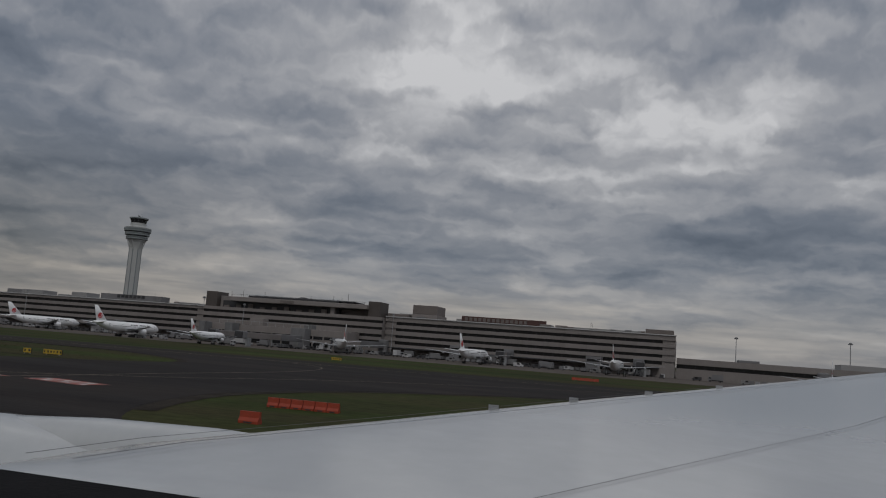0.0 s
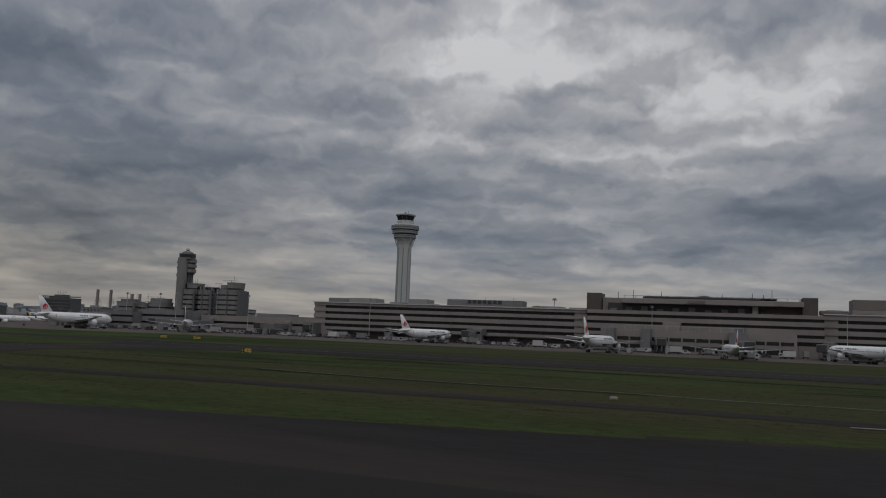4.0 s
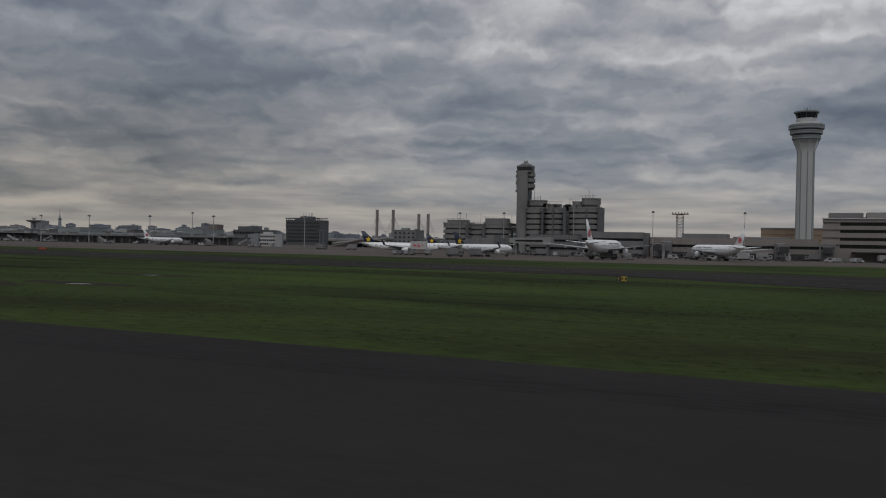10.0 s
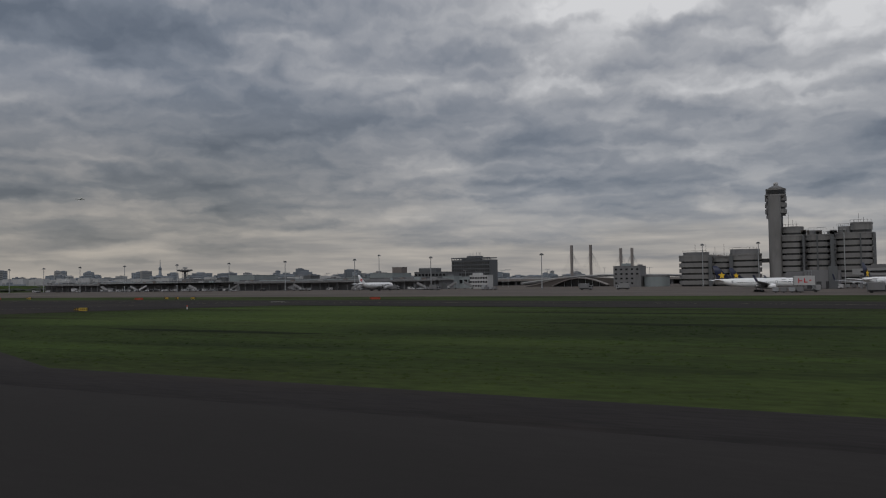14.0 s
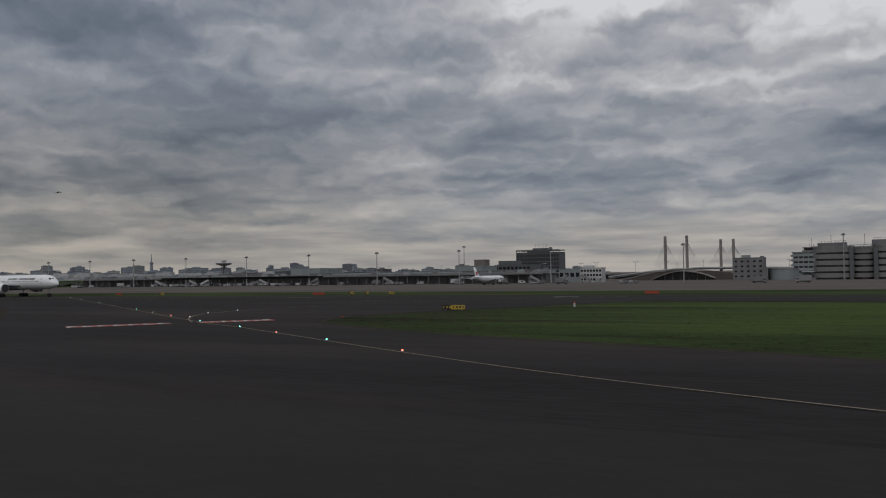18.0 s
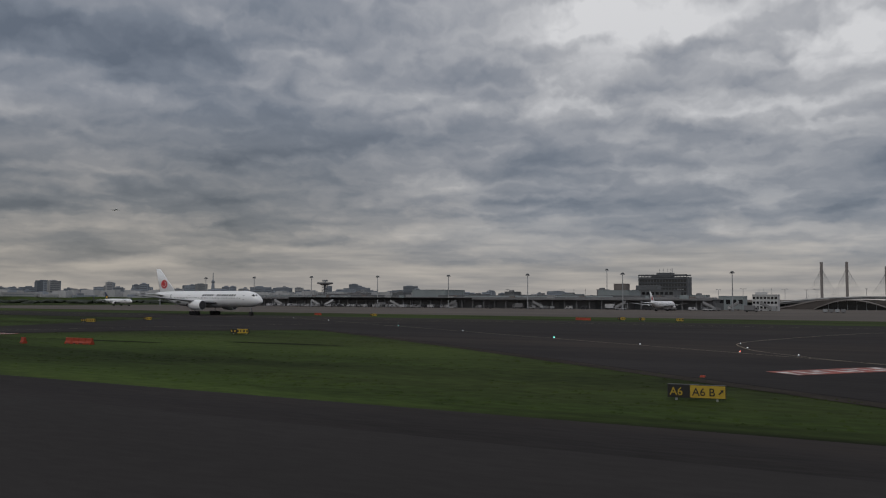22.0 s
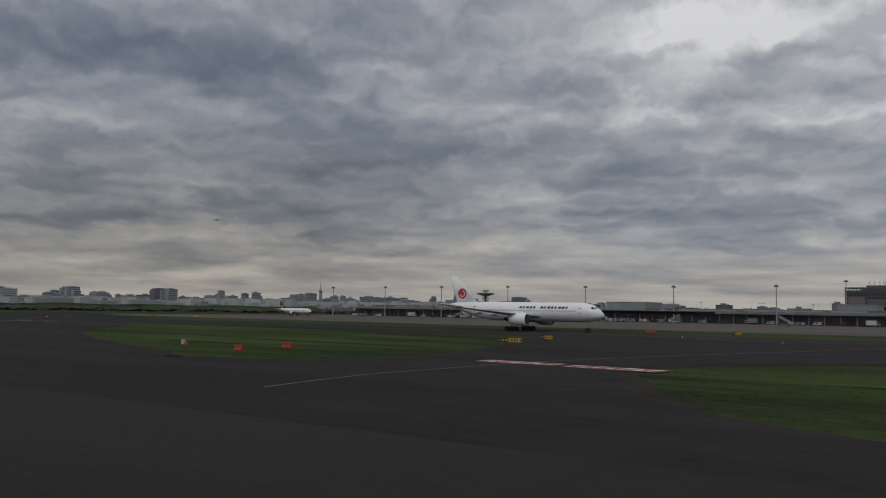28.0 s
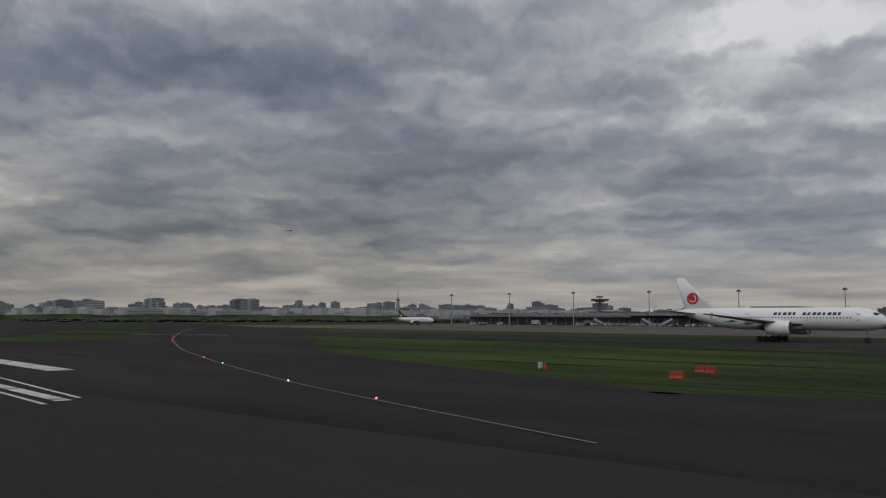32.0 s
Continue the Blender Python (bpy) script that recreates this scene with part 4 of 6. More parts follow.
for r in range(6):
    part("window_band", box(-16.4, 16.4, -0.12, 0.05, 2.5 + r * 2.95, 4.3 + r * 2.95), OFFICE_GLASS, h)
    part("ledge", box(-17, 17, -0.3, 0.0, 4.6 + r * 2.95, 5.0 + r * 2.95), SLATE, h)
    for k in range(17):
        part("window_pier", box(-16.6 + k * 2.05, -16.3 + k * 2.05, -0.2, -0.121, 2.5 + r * 2.95, 4.3 + r * 2.95), SLATE, h)
# an open frame round the roof: sky shows through its end bays
part("roof_frame", box(-17, 17, -0.5, 0.1, 21.7, 22.6, 0.05), SLATE, h)
part("roof_frame", box(-17, 17, 11.4, 12, 21.7, 22.6, 0.05), SLATE, h)
part("roof_screen", box(-7.5, 7.0, -0.3, 0.1, 20.75, 21.7), SLATE, h)
for k in range(5):
    for sg in (-1, 1):
        part("frame_post", box(sg * (16.7 - k * 2.2) - 0.2, sg * (16.7 - k * 2.2) + 0.2, -0.3, 0.1, 20.7, 21.7), SLATE, h)
part("plant_room", box(-5, 6, 3, 10, 20.7, 23.9, 0.1), SLATE, h)
for x in (-3.5, -1, 2.2, 4.4, 5.4):
    part("mast", beam((x, 6, 23), (x, 6, 26.8), 0.16), STEEL, h)

w = block("white_operations_building", -648, -637, 405, 412, 7.2, WHITEB, "small white three-storey building with square windows", 3, 7, 0.6)
part("roof_room", box(-4.4, 0.5, 1.5, 5, 7.2, 8.7, 0.1), WHITEB, w)
for x in (-3, -1, 2.5):
    part("mast", beam((x, 3, 7.3), (x, 3, 10.4), 0.06), STEEL, w)
part("stair", box(2.9, 5.0, -2.4, -0.1, 0.05, 2.2), STEEL, w)
s = block("grey_stone_building", -580, -565, 448, 460, 11.2, GREY, "grey four-storey building with small dark windows", 4, 5, 1.0, wide=0.2)
part("roof_room", box(-3.5, 0.5, 2, 7, 11.2, 12.9, 0.1), BLUEGREY, s)
part("roof_room", box(5.6, 7.2, 2, 7, 11.2, 12.2, 0.1), GREY, s)
block("grey_shed", -565.0, -562.4, 440, 450, 5.6, GREY, "low grey metal-clad shed", 0, 0)
tk = thing("round_tank_building", pose(-555.4, 446, 0), "low round grey tank building", "building")
part("wall", rings([(6.8, 0), (6.8, 5.3)], 28), BLUEGREY, tk)
part("roof", rings([(7.0, 5.3), (7.0, 5.6), (1.0, 5.9)], 28), GREY, tk)
block("blue_grey_hangar", -731, -714, 430, 452, 9.6, BLUEGREY, "blue-grey box-shaped cargo building", 0, 0)
for x0, x1, hh, mm in ((-735.2, -731.2, 10.2, GREY), (-791.5, -785.5, 9.0, DGREY), (-756, -746, 7.6, BLUEGREY), (-684.5, -676.5, 7.2, BLUEGREY), (-870, -862, 8.6, DGREY), (-905, -893, 8.2, GREY), (-772, -766, 7.2, GREY), (-815, -806, 7.4, DGREY)):
    rb_ = block("roof_room_building", x0, x1, 440, 450, hh, mm, "small box-shaped building behind the cargo shed", 0, 0)
    part("roof_unit", box(-1.2, 1.0, 2, 5, hh + 0.3, hh + 1.2, 0.05), GREY, rb_)
g = block("brown_office_building", -726, -702, 476, 495, 10.4, DGREY, "dark office building with a stepped roof", 2, 9, 4.2)
rr = block("dark_roof_house", -730.3, -723.2, 455, 462, 13.6, PANEL_D, "dark brown house behind the cargo building", 0, 0)
part("roof_room", box(-11, 2, 4, 12, 10.4, 13.3, 0.1), DGREY, g)
block("blue_grey_hangar", -849, -826, 430, 455, 10.1, BLUEGREY, "grey box-shaped cargo building", 0, 0)
block("radar_building", -1000, -966, 530, 545, 8.4, GREY, "grey square building under a radar tower", 0, 0)
block("grey_warehouse", -958, -905, 470, 490, 7.2, GREY, "low grey warehouse with a flat roof", 0, 0)
block("small_hangar", -668, -656, 430, 440, 6.6, BLUEGREY, "small blue-grey building beside the apron road", 1, 4, 2.0)
k1 = block("tan_parking_building", -371, -337.5, 485, 505, 14.4, TAN, "long tan building behind the tower with a dark top band", 0, 0)
part("top_band", box(-16.9, 16.9, -0.2, 20, 14.75, 15.7, 0.05), PANEL_D, k1)
for k in range(4):
    part("floor_line", box(-16.8, 16.8, -0.1, 0.02, 3.2 + 2.9 * k, 3.5 + 2.9 * k), PANEL_D, k1)


def traffic_building():
    """Blue-grey offices with window bands, balconies at the end and a small dark red lookout on the roof."""
    b = thing("airport_traffic_building", pose(-544.5, 567, 0), "blue-grey office block with window bands and a dark red rooftop lookout", "office building")
    part("core", box(-15, 15, 0.3, 16, 0, 15.6), OFFICE_GLASS, b)
    for k in range(5):
        z = 1.2 + k * 3.05
        part("spandrel", box(-15.2, 15.2, 0, 16.2, z, z + 1.75, 0.05), BLUEGREY, b)
        part("balcony", box(-16.4, -15.21, 1, 7, z, z + 1.1, 0.05), BLUEGREY, b)
    part("roof_slab", box(-15.6, 15.4, -0.3, 16.4, 15.6, 16.2, 0.05), GREY, b)
    for k in range(11):
        part("window_pier", box(-14.8 + k * 2.9, -14.4 + k * 2.9, 0.05, 0.29, 0.1, 15.4), BLUEGREY, b)
    part("stair_slot", box(-2.2, -0.6, -0.1, -0.01, 0.1, 15.5), GLASS, b)
    deck = part("lookout_base", prism([(px - 4.5, py + 6) for px, py in rounded(10.5, 9.0, 1.5)], 16.2, 17.1), GREY, b)
    part("lookout_window", prism([(px - 4.5, py + 6) for px, py in rounded(8.2, 7.0, 2.0)], 17.1, 18.5), GLASS, deck)
    part("lookout_roof", prism([(px - 4.5, py + 6) for px, py in rounded(9.8, 8.6, 2.2)], 18.5, 19.1), SIGN_RED, deck, "dark red flat lookout roof")
    part("rail", box(-9.6, 0.6, 1.3, 1.4, 17.6, 17.7), SIGN_RED, deck)
    for x, z in ((-4.2, 25.0), (-5.2, 21.5), (-3.0, 21.0)):
        part("mast", beam((x, 6, 19.0), (x, 6, z), 0.12), STEEL, b)
    part("entrance_canopy", box(-10, 2, -4, -0.35, 3.4, 3.9, 0.05), WHITEB, b)
    for x in (-9.6, -4, 1.6):
        part("canopy_post", box(x - 0.15, x + 0.15, -3.8, -3.5, 0.05, 3.4), STEEL, b)


traffic_building()


def elevated_road():
    """A low grey road on piers behind the apron, with a pale parapet."""
    r = thing("elevated_road", pose(0, 0, 0), "low grey elevated road on piers behind the apron", "road bridge")
    part("deck", box(-1005, -560, 622, 634, 3.4, 4.2), GREY, r)
    part("parapet", box(-1005, -560, 621.6, 621.98, 3.5, 5.2), PANEL, r)
    pier = mesh_of(box(-1.0, 1.0, 624, 632, 0.0, 3.4), "pier", GREY)
    for k in range(18):
        share("pier", pier, r, pose(-998 + k * 25.5, 0, 0))
    part("retaining_wall", box(-1005, -560, 634.2, 635, 0.0, 3.3), DGREY, r)


elevated_road()

# long cargo shed with an overhanging roof on posts
def cargo_shed(x0, x1, y, label):
    c = thing("cargo_shed", pose(0, 0, 0), label, "shed")
    part("back_wall", box(x0, x1, y + 5, y + 22, 0.05, 5.0), GREY, c)
    part("roof", box(x0 - 1, x1 + 1, y - 1.5, y + 23, 5.0, 5.5, 0.05), ROOFM, c)
    part("roof_ridge", box(x0, x1, y + 6, y + 16, 5.5, 6.1, 0.1), GREY, c)
    part("fascia", box(x0 - 1, x1 + 1, y - 1.7, y - 1.5, 4.6, 5.45), GREY, c)
    part("roof_terrace", box(x0 + 12, x1 - 18, y + 10, y + 21, 5.5, 7.0, 0.1), DGREY, c)
    part("terrace_wall", box(x0 + 30, x1 - 50, y + 8, y + 9.9, 5.5, 6.6, 0.1), BLUEGREY, c)
    post = mesh_of(box(-0.22, 0.22, y - 0.2, y + 0.24, 0.0, 4.9), "post", GREY)
    bay = mesh_of(box(-1.7, 1.7, y + 4.8, y + 4.98, 0.1, 3.4), "shutter", DGREY)
    n = int((x1 - x0) / 6.5)
    for k in range(n + 1):
        share("post", post, c, pose(x0 + (x1 - x0) * k / n, 0, 0))
        if k % 3 == 1:
            share("shutter", bay, c, pose(x0 + (x1 - x0) * (k + 0.5) / n, 0, 0))
    rnd = random.Random(int(-x0))
    for k in range(26):
        x, w, hh = rnd.uniform(x0 + 3, x1 - 3), rnd.uniform(0.5, 2.2), rnd.uniform(0.4, 1.3)
        y1 = y + rnd.uniform(2, 14)
        part("roof_unit", box(x - w, x + w, y1, y1 + 1.5, 5.48, 6.0 + hh, 0.04), rnd.choice((GREY, ROOFM, PANEL_D, BLUEGREY)), c)
    for k in range(7):
        x = rnd.uniform(x0 + 3, x1 - 3)
        part("roof_mast", beam((x, y + 4, 5.45), (x, y + 4, rnd.uniform(8.0, 10.5)), 0.05), DARK, c)
    return c


cargo_shed(-1012, -830, 400, "long dark open cargo shed with a flat grey roof")
cargo_shed(-829, -665, 396, "long dark open cargo shed with a flat grey roof")


# ---------------------------------------------------------------- masts
def lamp_mast(height):
    l = thing("apron_lamp_mast", pose(0, 0, 0), "tall grey floodlight mast with a ring of lamps", "lamp post", "apron floodlight masts")
    part("pole", rings([(0.30, 0), (0.16, height - 0.3)], 8), STEEL, l)
    part("base", rings([(0.6, 0), (0.5, 0.7)], 8), GREY, l)
    c = part("lamp_ring", rings([(0.45, height - 0.4), (0.75, height - 0.2), (0.75, height), (0.3, height + 0.25)], 12), DGREY, l)
    for k in range(6):
        a = math.pi * k / 3
        part("floodlight", box(0.8 * math.cos(a) - 0.22, 0.8 * math.cos(a) + 0.22, 0.8 * math.sin(a) - 0.22, 0.8 * math.sin(a) + 0.22, height - 0.75, height - 0.3), STEEL, c)
    return l


mast = lamp_mast(16.9)
mast.matrix_basis = pose(-649.6, 365, 0)
for x, y in ((-697.5, 366), (-743, 363), (-788, 366), (-832, 367), (-872, 361), (-911, 358), (-951, 360), (-992, 362), (-589.4, 366)):
    copy_thing(mast, pose(x, y, 0))
tall = lamp_mast(21.5)
tall.matrix_basis = pose(-528, 431, 0)
for x, y in ((-501, 430), (-233, 369), (26.6, 443), (-728, 436), (75, 420), (-306.5, 330), (-366.3, 326), (-117, 330), (-398, 315), (-185, 325)):
    copy_thing(tall, pose(x, y, 0, 0, 0, 30) @ Matrix.Diagonal((0.55, 0.55, 0.82, 1) if y < 360 else (1, 1, 1, 1)))


def roadside_lamps():
    l = thing("street_lamp", pose(0, 0, 0), "slim grey street lamp on an elevated road", "lamp post", "street lamps on the far road")
    part("pole", rings([(0.16, 0), (0.10, 11.5)], 6), STEEL, l)
    part("arm", beam((-1.6, 0, 11.5), (1.6, 0, 11.5), 0.10), STEEL, l)
    part("lamp_head", box(-1.9, -1.1, -0.2, 0.2, 11.3, 11.6), STEEL, l)
    part("lamp_head", box(1.1, 1.9, -0.2, 0.2, 11.3, 11.6), STEEL, l)
    l.matrix_basis = pose(-648, 520, 0)
    for k, x in enumerate((-668, -689, -707, -765, -790, -820, -850, -885, -640, -632, -605, -560, -580, -935)):
        copy_thing(l, pose(x, 500 + (k * 37 % 60), 0, 0, 0, (k * 53) % 90))


roadside_lamps()


def lattice(parent, half, z0, z1, bays, r=0.12, taper=1.0):
    bm = bmesh.new()
    for k in range(bays):
        u, v = k / bays, (k + 1) / bays
        a, b = half * (1 + (taper - 1) * u), half * (1 + (taper - 1) * v)
        za, zb = z0 + (z1 - z0) * u, z0 + (z1 - z0) * v
        q = ((-1, -1), (1, -1), (1, 1), (-1, 1))
        for i in range(4):
            p, n = q[i], q[(i + 1) % 4]
            beam((p[0] * a, p[1] * a, za), (p[0] * b, p[1] * b, zb), r, bm, 4)
            beam((p[0] * a, p[1] * a, za), (n[0] * b, n[1] * b, zb), r * 0.7, bm, 4)
            beam((p[0] * b, p[1] * b, zb), (n[0] * b, n[1] * b, zb), r * 0.7, bm, 4)
    return bm


sc = thing("antenna_scaffold_tower", pose(-427.7, 571, 0), "red and white lattice tower with a wide antenna deck", "antenna tower")
for k in range(6):
    part("lattice_bay", lattice(sc, 2.1, k * 4.33, (k + 1) * 4.33, 2, 0.16), RUST if k == 5 else STEEL, sc)
part("deck", box(-5.2, 5.2, -3, 3, 26.0, 26.6, 0.05), RUST, sc)
for k in range(6):
    part("antenna", box(-5 + k * 2 - 0.25, -5 + k * 2 + 0.25, -0.3, 0.3, 26.4, 27.8), STEEL, sc)
rd = thing("radar_tower", pose(-984.5, 519, 0), "grey radar tower with a broad round deck", "radar tower")
part("lattice", lattice(rd, 1.7, 0, 15.5, 7, 0.16), STEEL, rd)
part("shaft", rings([(1.0, 0), (1.0, 15.5)], 10), GREY, rd)
part("deck", rings([(2.0, 15.2), (6.3, 16.4), (6.5, 17.2), (6.0, 17.5)], 24), GREY, rd)
part("antenna", box(-2.6, 2.6, -0.3, 0.3, 18.2, 19.6, 0.1), STEEL, rd)
part("pedestal", rings([(0.7, 17.4), (0.5, 18.3)], 10), GREY, rd)

# cable-stayed road bridge beyond the apron
br = thing("cable_stayed_bridge", pose(0, 0, 0), "distant road bridge with four slender grey pylons and stay cables", "bridge")
PYL = ((-627.5, 511.5, 26.6), (-614.6, 511.5, 26.6), (-595.2, 513, 23.8), (-588, 513, 23.8))
for x, y, z in PYL:
    p = part("pylon", prism([(x - 0.7, y - 0.9), (x + 0.7, y - 0.9), (x + 0.7, y + 0.9), (x - 0.7, y + 0.9)], 0, z), PANEL, br)
    bm = bmesh.new()
    for k in range(7):
        for sgn in (-1, 1):
            beam((x, y, z - 0.6 - k * 0.5), (x + sgn * (2.0 + k * 1.15), y + 2, 6.0), 0.035, bm, 4)
    tagged(part("stay_cable", bm, STEEL, p), kind="stuff")
deck = [(-662, 1.2), (-650, 2.6), (-636, 4.2), (-622, 5.3), (-605, 5.9), (-580, 5.8), (-555, 5.2)]
part("deck", loft([[(x, 507, z), (x, 519, z), (x, 519, z + 0.9), (x, 507, z + 0.9)] for x, z in deck]), GREY, br)
part("parapet", loft([[(x, 506.7, z + 0.9), (x, 507.0, z + 0.9), (x, 507.0, z + 1.5), (x, 506.7, z + 1.5)] for x, z in deck]), WHITEB, br)
for x in (-645, -632, -603, -570):
    part("pier", box(x - 0.8, x + 0.8, 511, 515, 0, 4.2), GREY, br)
ramp = thing("road_ramp", pose(0, 0, 0), "brown-walled road ramp climbing to the bridge", "road ramp")
part("ramp_body", loft([[(x, 486, -0.05), (x, 500, -0.05), (x, 500, z), (x, 486, z)] for x, z in ((-650, 0.05), (-642, 1.5), (-634, 3.6), (-628, 5.0), (-622, 5.5), (-600, 5.4), (-588, 4.2), (-572, 1.5), (-560, 0.05))]), BROWN, ramp)
part("ramp_parapet", loft([[(x, 485.6, z), (x, 485.95, z), (x, 485.95, z + 0.7), (x, 485.6, z + 0.7)] for x, z in ((-650, 0.0), (-642, 1.3), (-634, 3.3), (-628, 4.6), (-622, 5.1))]), PANEL, ramp)
arch = thing("footbridge_arch", pose(0, 0, 0), "pale curved footbridge arching over a glazed passage", "bridge")
curve_z = ((-629, 0.2), (-626, 1.5), (-622, 3.1), (-618, 4.3), (-613, 5.0), (-608, 4.8), (-603, 3.9), (-598, 2.4), (-594, 0.8))
part("arch_deck", loft([[(x, 479, z), (x, 484, z), (x, 484, z + 0.55), (x, 479, z + 0.4)] for x, z in curve_z]), PANEL, arch)
part("passage_glass", loft([[(x, 483.2, 0.0), (x, 483.5, 0.0), (x, 483.5, max(0.1, z - 0.15)), (x, 483.2, max(0.1, z - 0.15))] for x, z in curve_z]), GLASS, arch)
for x, z in ((-622, 3.0), (-617.5, 4.3), (-613, 4.9), (-608.5, 4.7), (-604, 4.0), (-599.5, 2.8)):
    part("post", box(x - 0.12, x + 0.12, 482.6, 482.9, 0, z), STEEL, arch)

# ---------------------------------------------------------------- airliners
def airfoil(chord, thick, n=7):
    """Closed wing section: x back from the leading edge, z up."""
    up = []
    for k in range(n + 1):
        u = (1 - math.cos(math.pi * k / n)) / 2
        t = 5 * thick * (0.2969 * math.sqrt(u) - 0.126 * u - 0.3516 * u * u + 0.2843 * u ** 3 - 0.1015 * u ** 4)
        up.append((u * chord, t * chord))
    return up + [(x, -z * 0.7) for x, z in up[-2:0:-1]]


def wing_mesh(stations, side=1):
    """stations: (span y, leading edge x, chord, z, thickness); x grows forward."""
    secs = []
    for y, xle, chord, z, th in stations:
        secs.append([(xle - px, side * y, z + pz) for px, pz in airfoil(chord, th)])
    return loft(secs)


def disc(radius, seg=20):
    return [(radius * math.cos(2 * math.pi * k / seg), radius * math.sin(2 * math.pi * k / seg)) for k in range(seg)]


def airliner(length, radius, span, fin_h, engine_r, label, tail="circle", winglet=False, lettering=True, detail=True):
    """Nose towards +x, origin on the ground under the wing root."""
    a = thing("airliner", pose(0, 0, 0), label, "airplane", "airliners on the airport")
    zc = radius * 2.05
    nose, rear = length * 0.47, -length * 0.53
    secs = []
    prof = ((0.0, 0.02, -0.30), (0.008, 0.28, -0.25), (0.025, 0.52, -0.18), (0.05, 0.76, -0.09), (0.085, 0.93, -0.03), (0.13, 1.0, 0), (0.3, 1, 0), (0.5, 1, 0), (0.66, 1, 0), (0.74, 0.95, 0.05), (0.82, 0.78, 0.2), (0.9, 0.54, 0.40), (0.96, 0.30, 0.58), (1.0, 0.10, 0.68))
    for u, r, dz in prof:
        secs.append([(nose - u * length, r * radius * math.sin(2 * math.pi * k / 20), zc + radius * dz + r * radius * math.cos(2 * math.pi * k / 20)) for k in range(20)])
    body = part("fuselage", loft(secs), WHITE_AC, a, smooth=True)
    part("belly_fairing", loft([[(x, r * radius * math.sin(2 * math.pi * k / 12), zc - radius * 0.72 + r * radius * 0.42 * math.cos(2 * math.pi * k / 12)) for k in range(12)] for x, r in ((length * 0.13, 0.25), (length * 0.09, 0.9), (-length * 0.08, 0.95), (-length * 0.14, 0.3))]), GREY_AC, a, smooth=True)
    # cockpit windows
    for s in (-1, 1):
        for k in range(2):
            ang0, ang1 = radians(12 + 22 * k), radians(31 + 22 * k)
            u0, u1 = (0.034, 0.050) if k == 0 else (0.042, 0.058)
            bm = bmesh.new()
            vs = []
            for u, ang in ((u0, ang0), (u0, ang1), (u1, ang1), (u1, ang0)):
                r = radius * (0.60 + (u - 0.034) * 11.0) * 1.03
                vs.append(bm.verts.new((nose - u * length, s * r * math.sin(ang), zc - radius * 0.12 + r * math.cos(ang) * 0.97)))
            bm.faces.new(vs)
            part("cockpit_window", bm, BLACK, body)
        # cabin windows as one fine row, doors as outlined panels
        bm = bmesh.new()
        n = int(length * 0.62 / 0.62)
        for k in range(n):
            x = nose - length * 0.15 - k * length * 0.62 / n
            ang = radians(84)
            yy, zz = s * radius * 1.004 * math.sin(ang), zc + radius * math.cos(ang)
            f = [bm.verts.new((x + dx, yy, zz + dz)) for dx, dz in ((-0.11, -0.15), (0.11, -0.15), (0.11, 0.15), (-0.11, 0.15))]
            bm.faces.new(f)
        tagged(part("cabin_window_row", bm, DARK, body), kind="stuff")
        if lettering:
            bm = bmesh.new()
            x = nose - length * 0.19
            short = lettering == "short"
            for k in range(6 if short else 14):
                if k == (3 if short else 5):
                    continue
                x0 = x - (13 - k) * length * 0.0222 - length * 0.016 if s < 0 else x - k * length * 0.0222
                ang0, ang1 = radians(56), radians(71)
                if short:
                    x0, ang0, ang1 = nose - length * (0.16 + 0.026 * k), radians(48), radians(80)
                wid = length * 0.021 if short else length * (0.0155, 0.012, 0.0165)[k % 3]
                vs = []
                for dx, ang in ((0.0, ang1), (wid, ang1), (wid + length * 0.004, ang0), (length * 0.004, ang0)):
                    vs.append(bm.verts.new((x0 + dx, s * radius * 1.012 * math.sin(ang), zc + radius * 1.012 * math.cos(ang))))
                bm.faces.new(vs)
            tagged(part("lettering_bar", bm, DARK, body, "row of dark slanted lettering bars"), kind="stuff")
        for u in (0.12, 0.34, 0.62, 0.80):
            bm = bmesh.new()
            x = nose - u * length
            rr = radius * (1.006 if u < 0.7 else 0.86)
            zz0 = zc + (0 if u < 0.7 else radius * 0.14)
            f = [bm.verts.new((x + dx, s * rr * math.sin(ang), zz0 + rr * math.cos(ang))) for dx, ang in ((-0.35, radians(62)), (0.35, radians(62)), (0.35, radians(98)), (-0.35, radians(98)))]
            bm.faces.new(f)
            part("cabin_door", bm, GREY_AC, body)
    half = span / 2
    root = length * 0.165
    for s in (-1, 1):
        w = part("wing", wing_mesh([(radius * 0.4, length * 0.13, root * 1.25, zc - radius * 0.55, 0.12), (half * 0.33, length * 0.035, root * 0.78, zc - radius * 0.30, 0.11), (half * 0.97, -length * 0.165, root * 0.26, zc + radius * 0.35, 0.10), (half, -length * 0.185, root * 0.16, zc + radius * 0.40, 0.09)], s), WING_G, a, smooth=True)
        if winglet:
            part("winglet", loft([[(x, s * (half - 0.05 + dy), z) for x, z in ((-length * 0.185, zc + radius * 0.40), (-length * 0.185 - root * 0.18, zc + radius * 0.40), (-length * 0.225 - root * 0.12, zc + radius * 1.7), (-length * 0.225, zc + radius * 1.7))] for dy in (0, 0.08)]), NAVY if tail == "star" else WHITE_AC, w)
        for k in range(3):
            y = half * (0.22 + 0.2 * k)
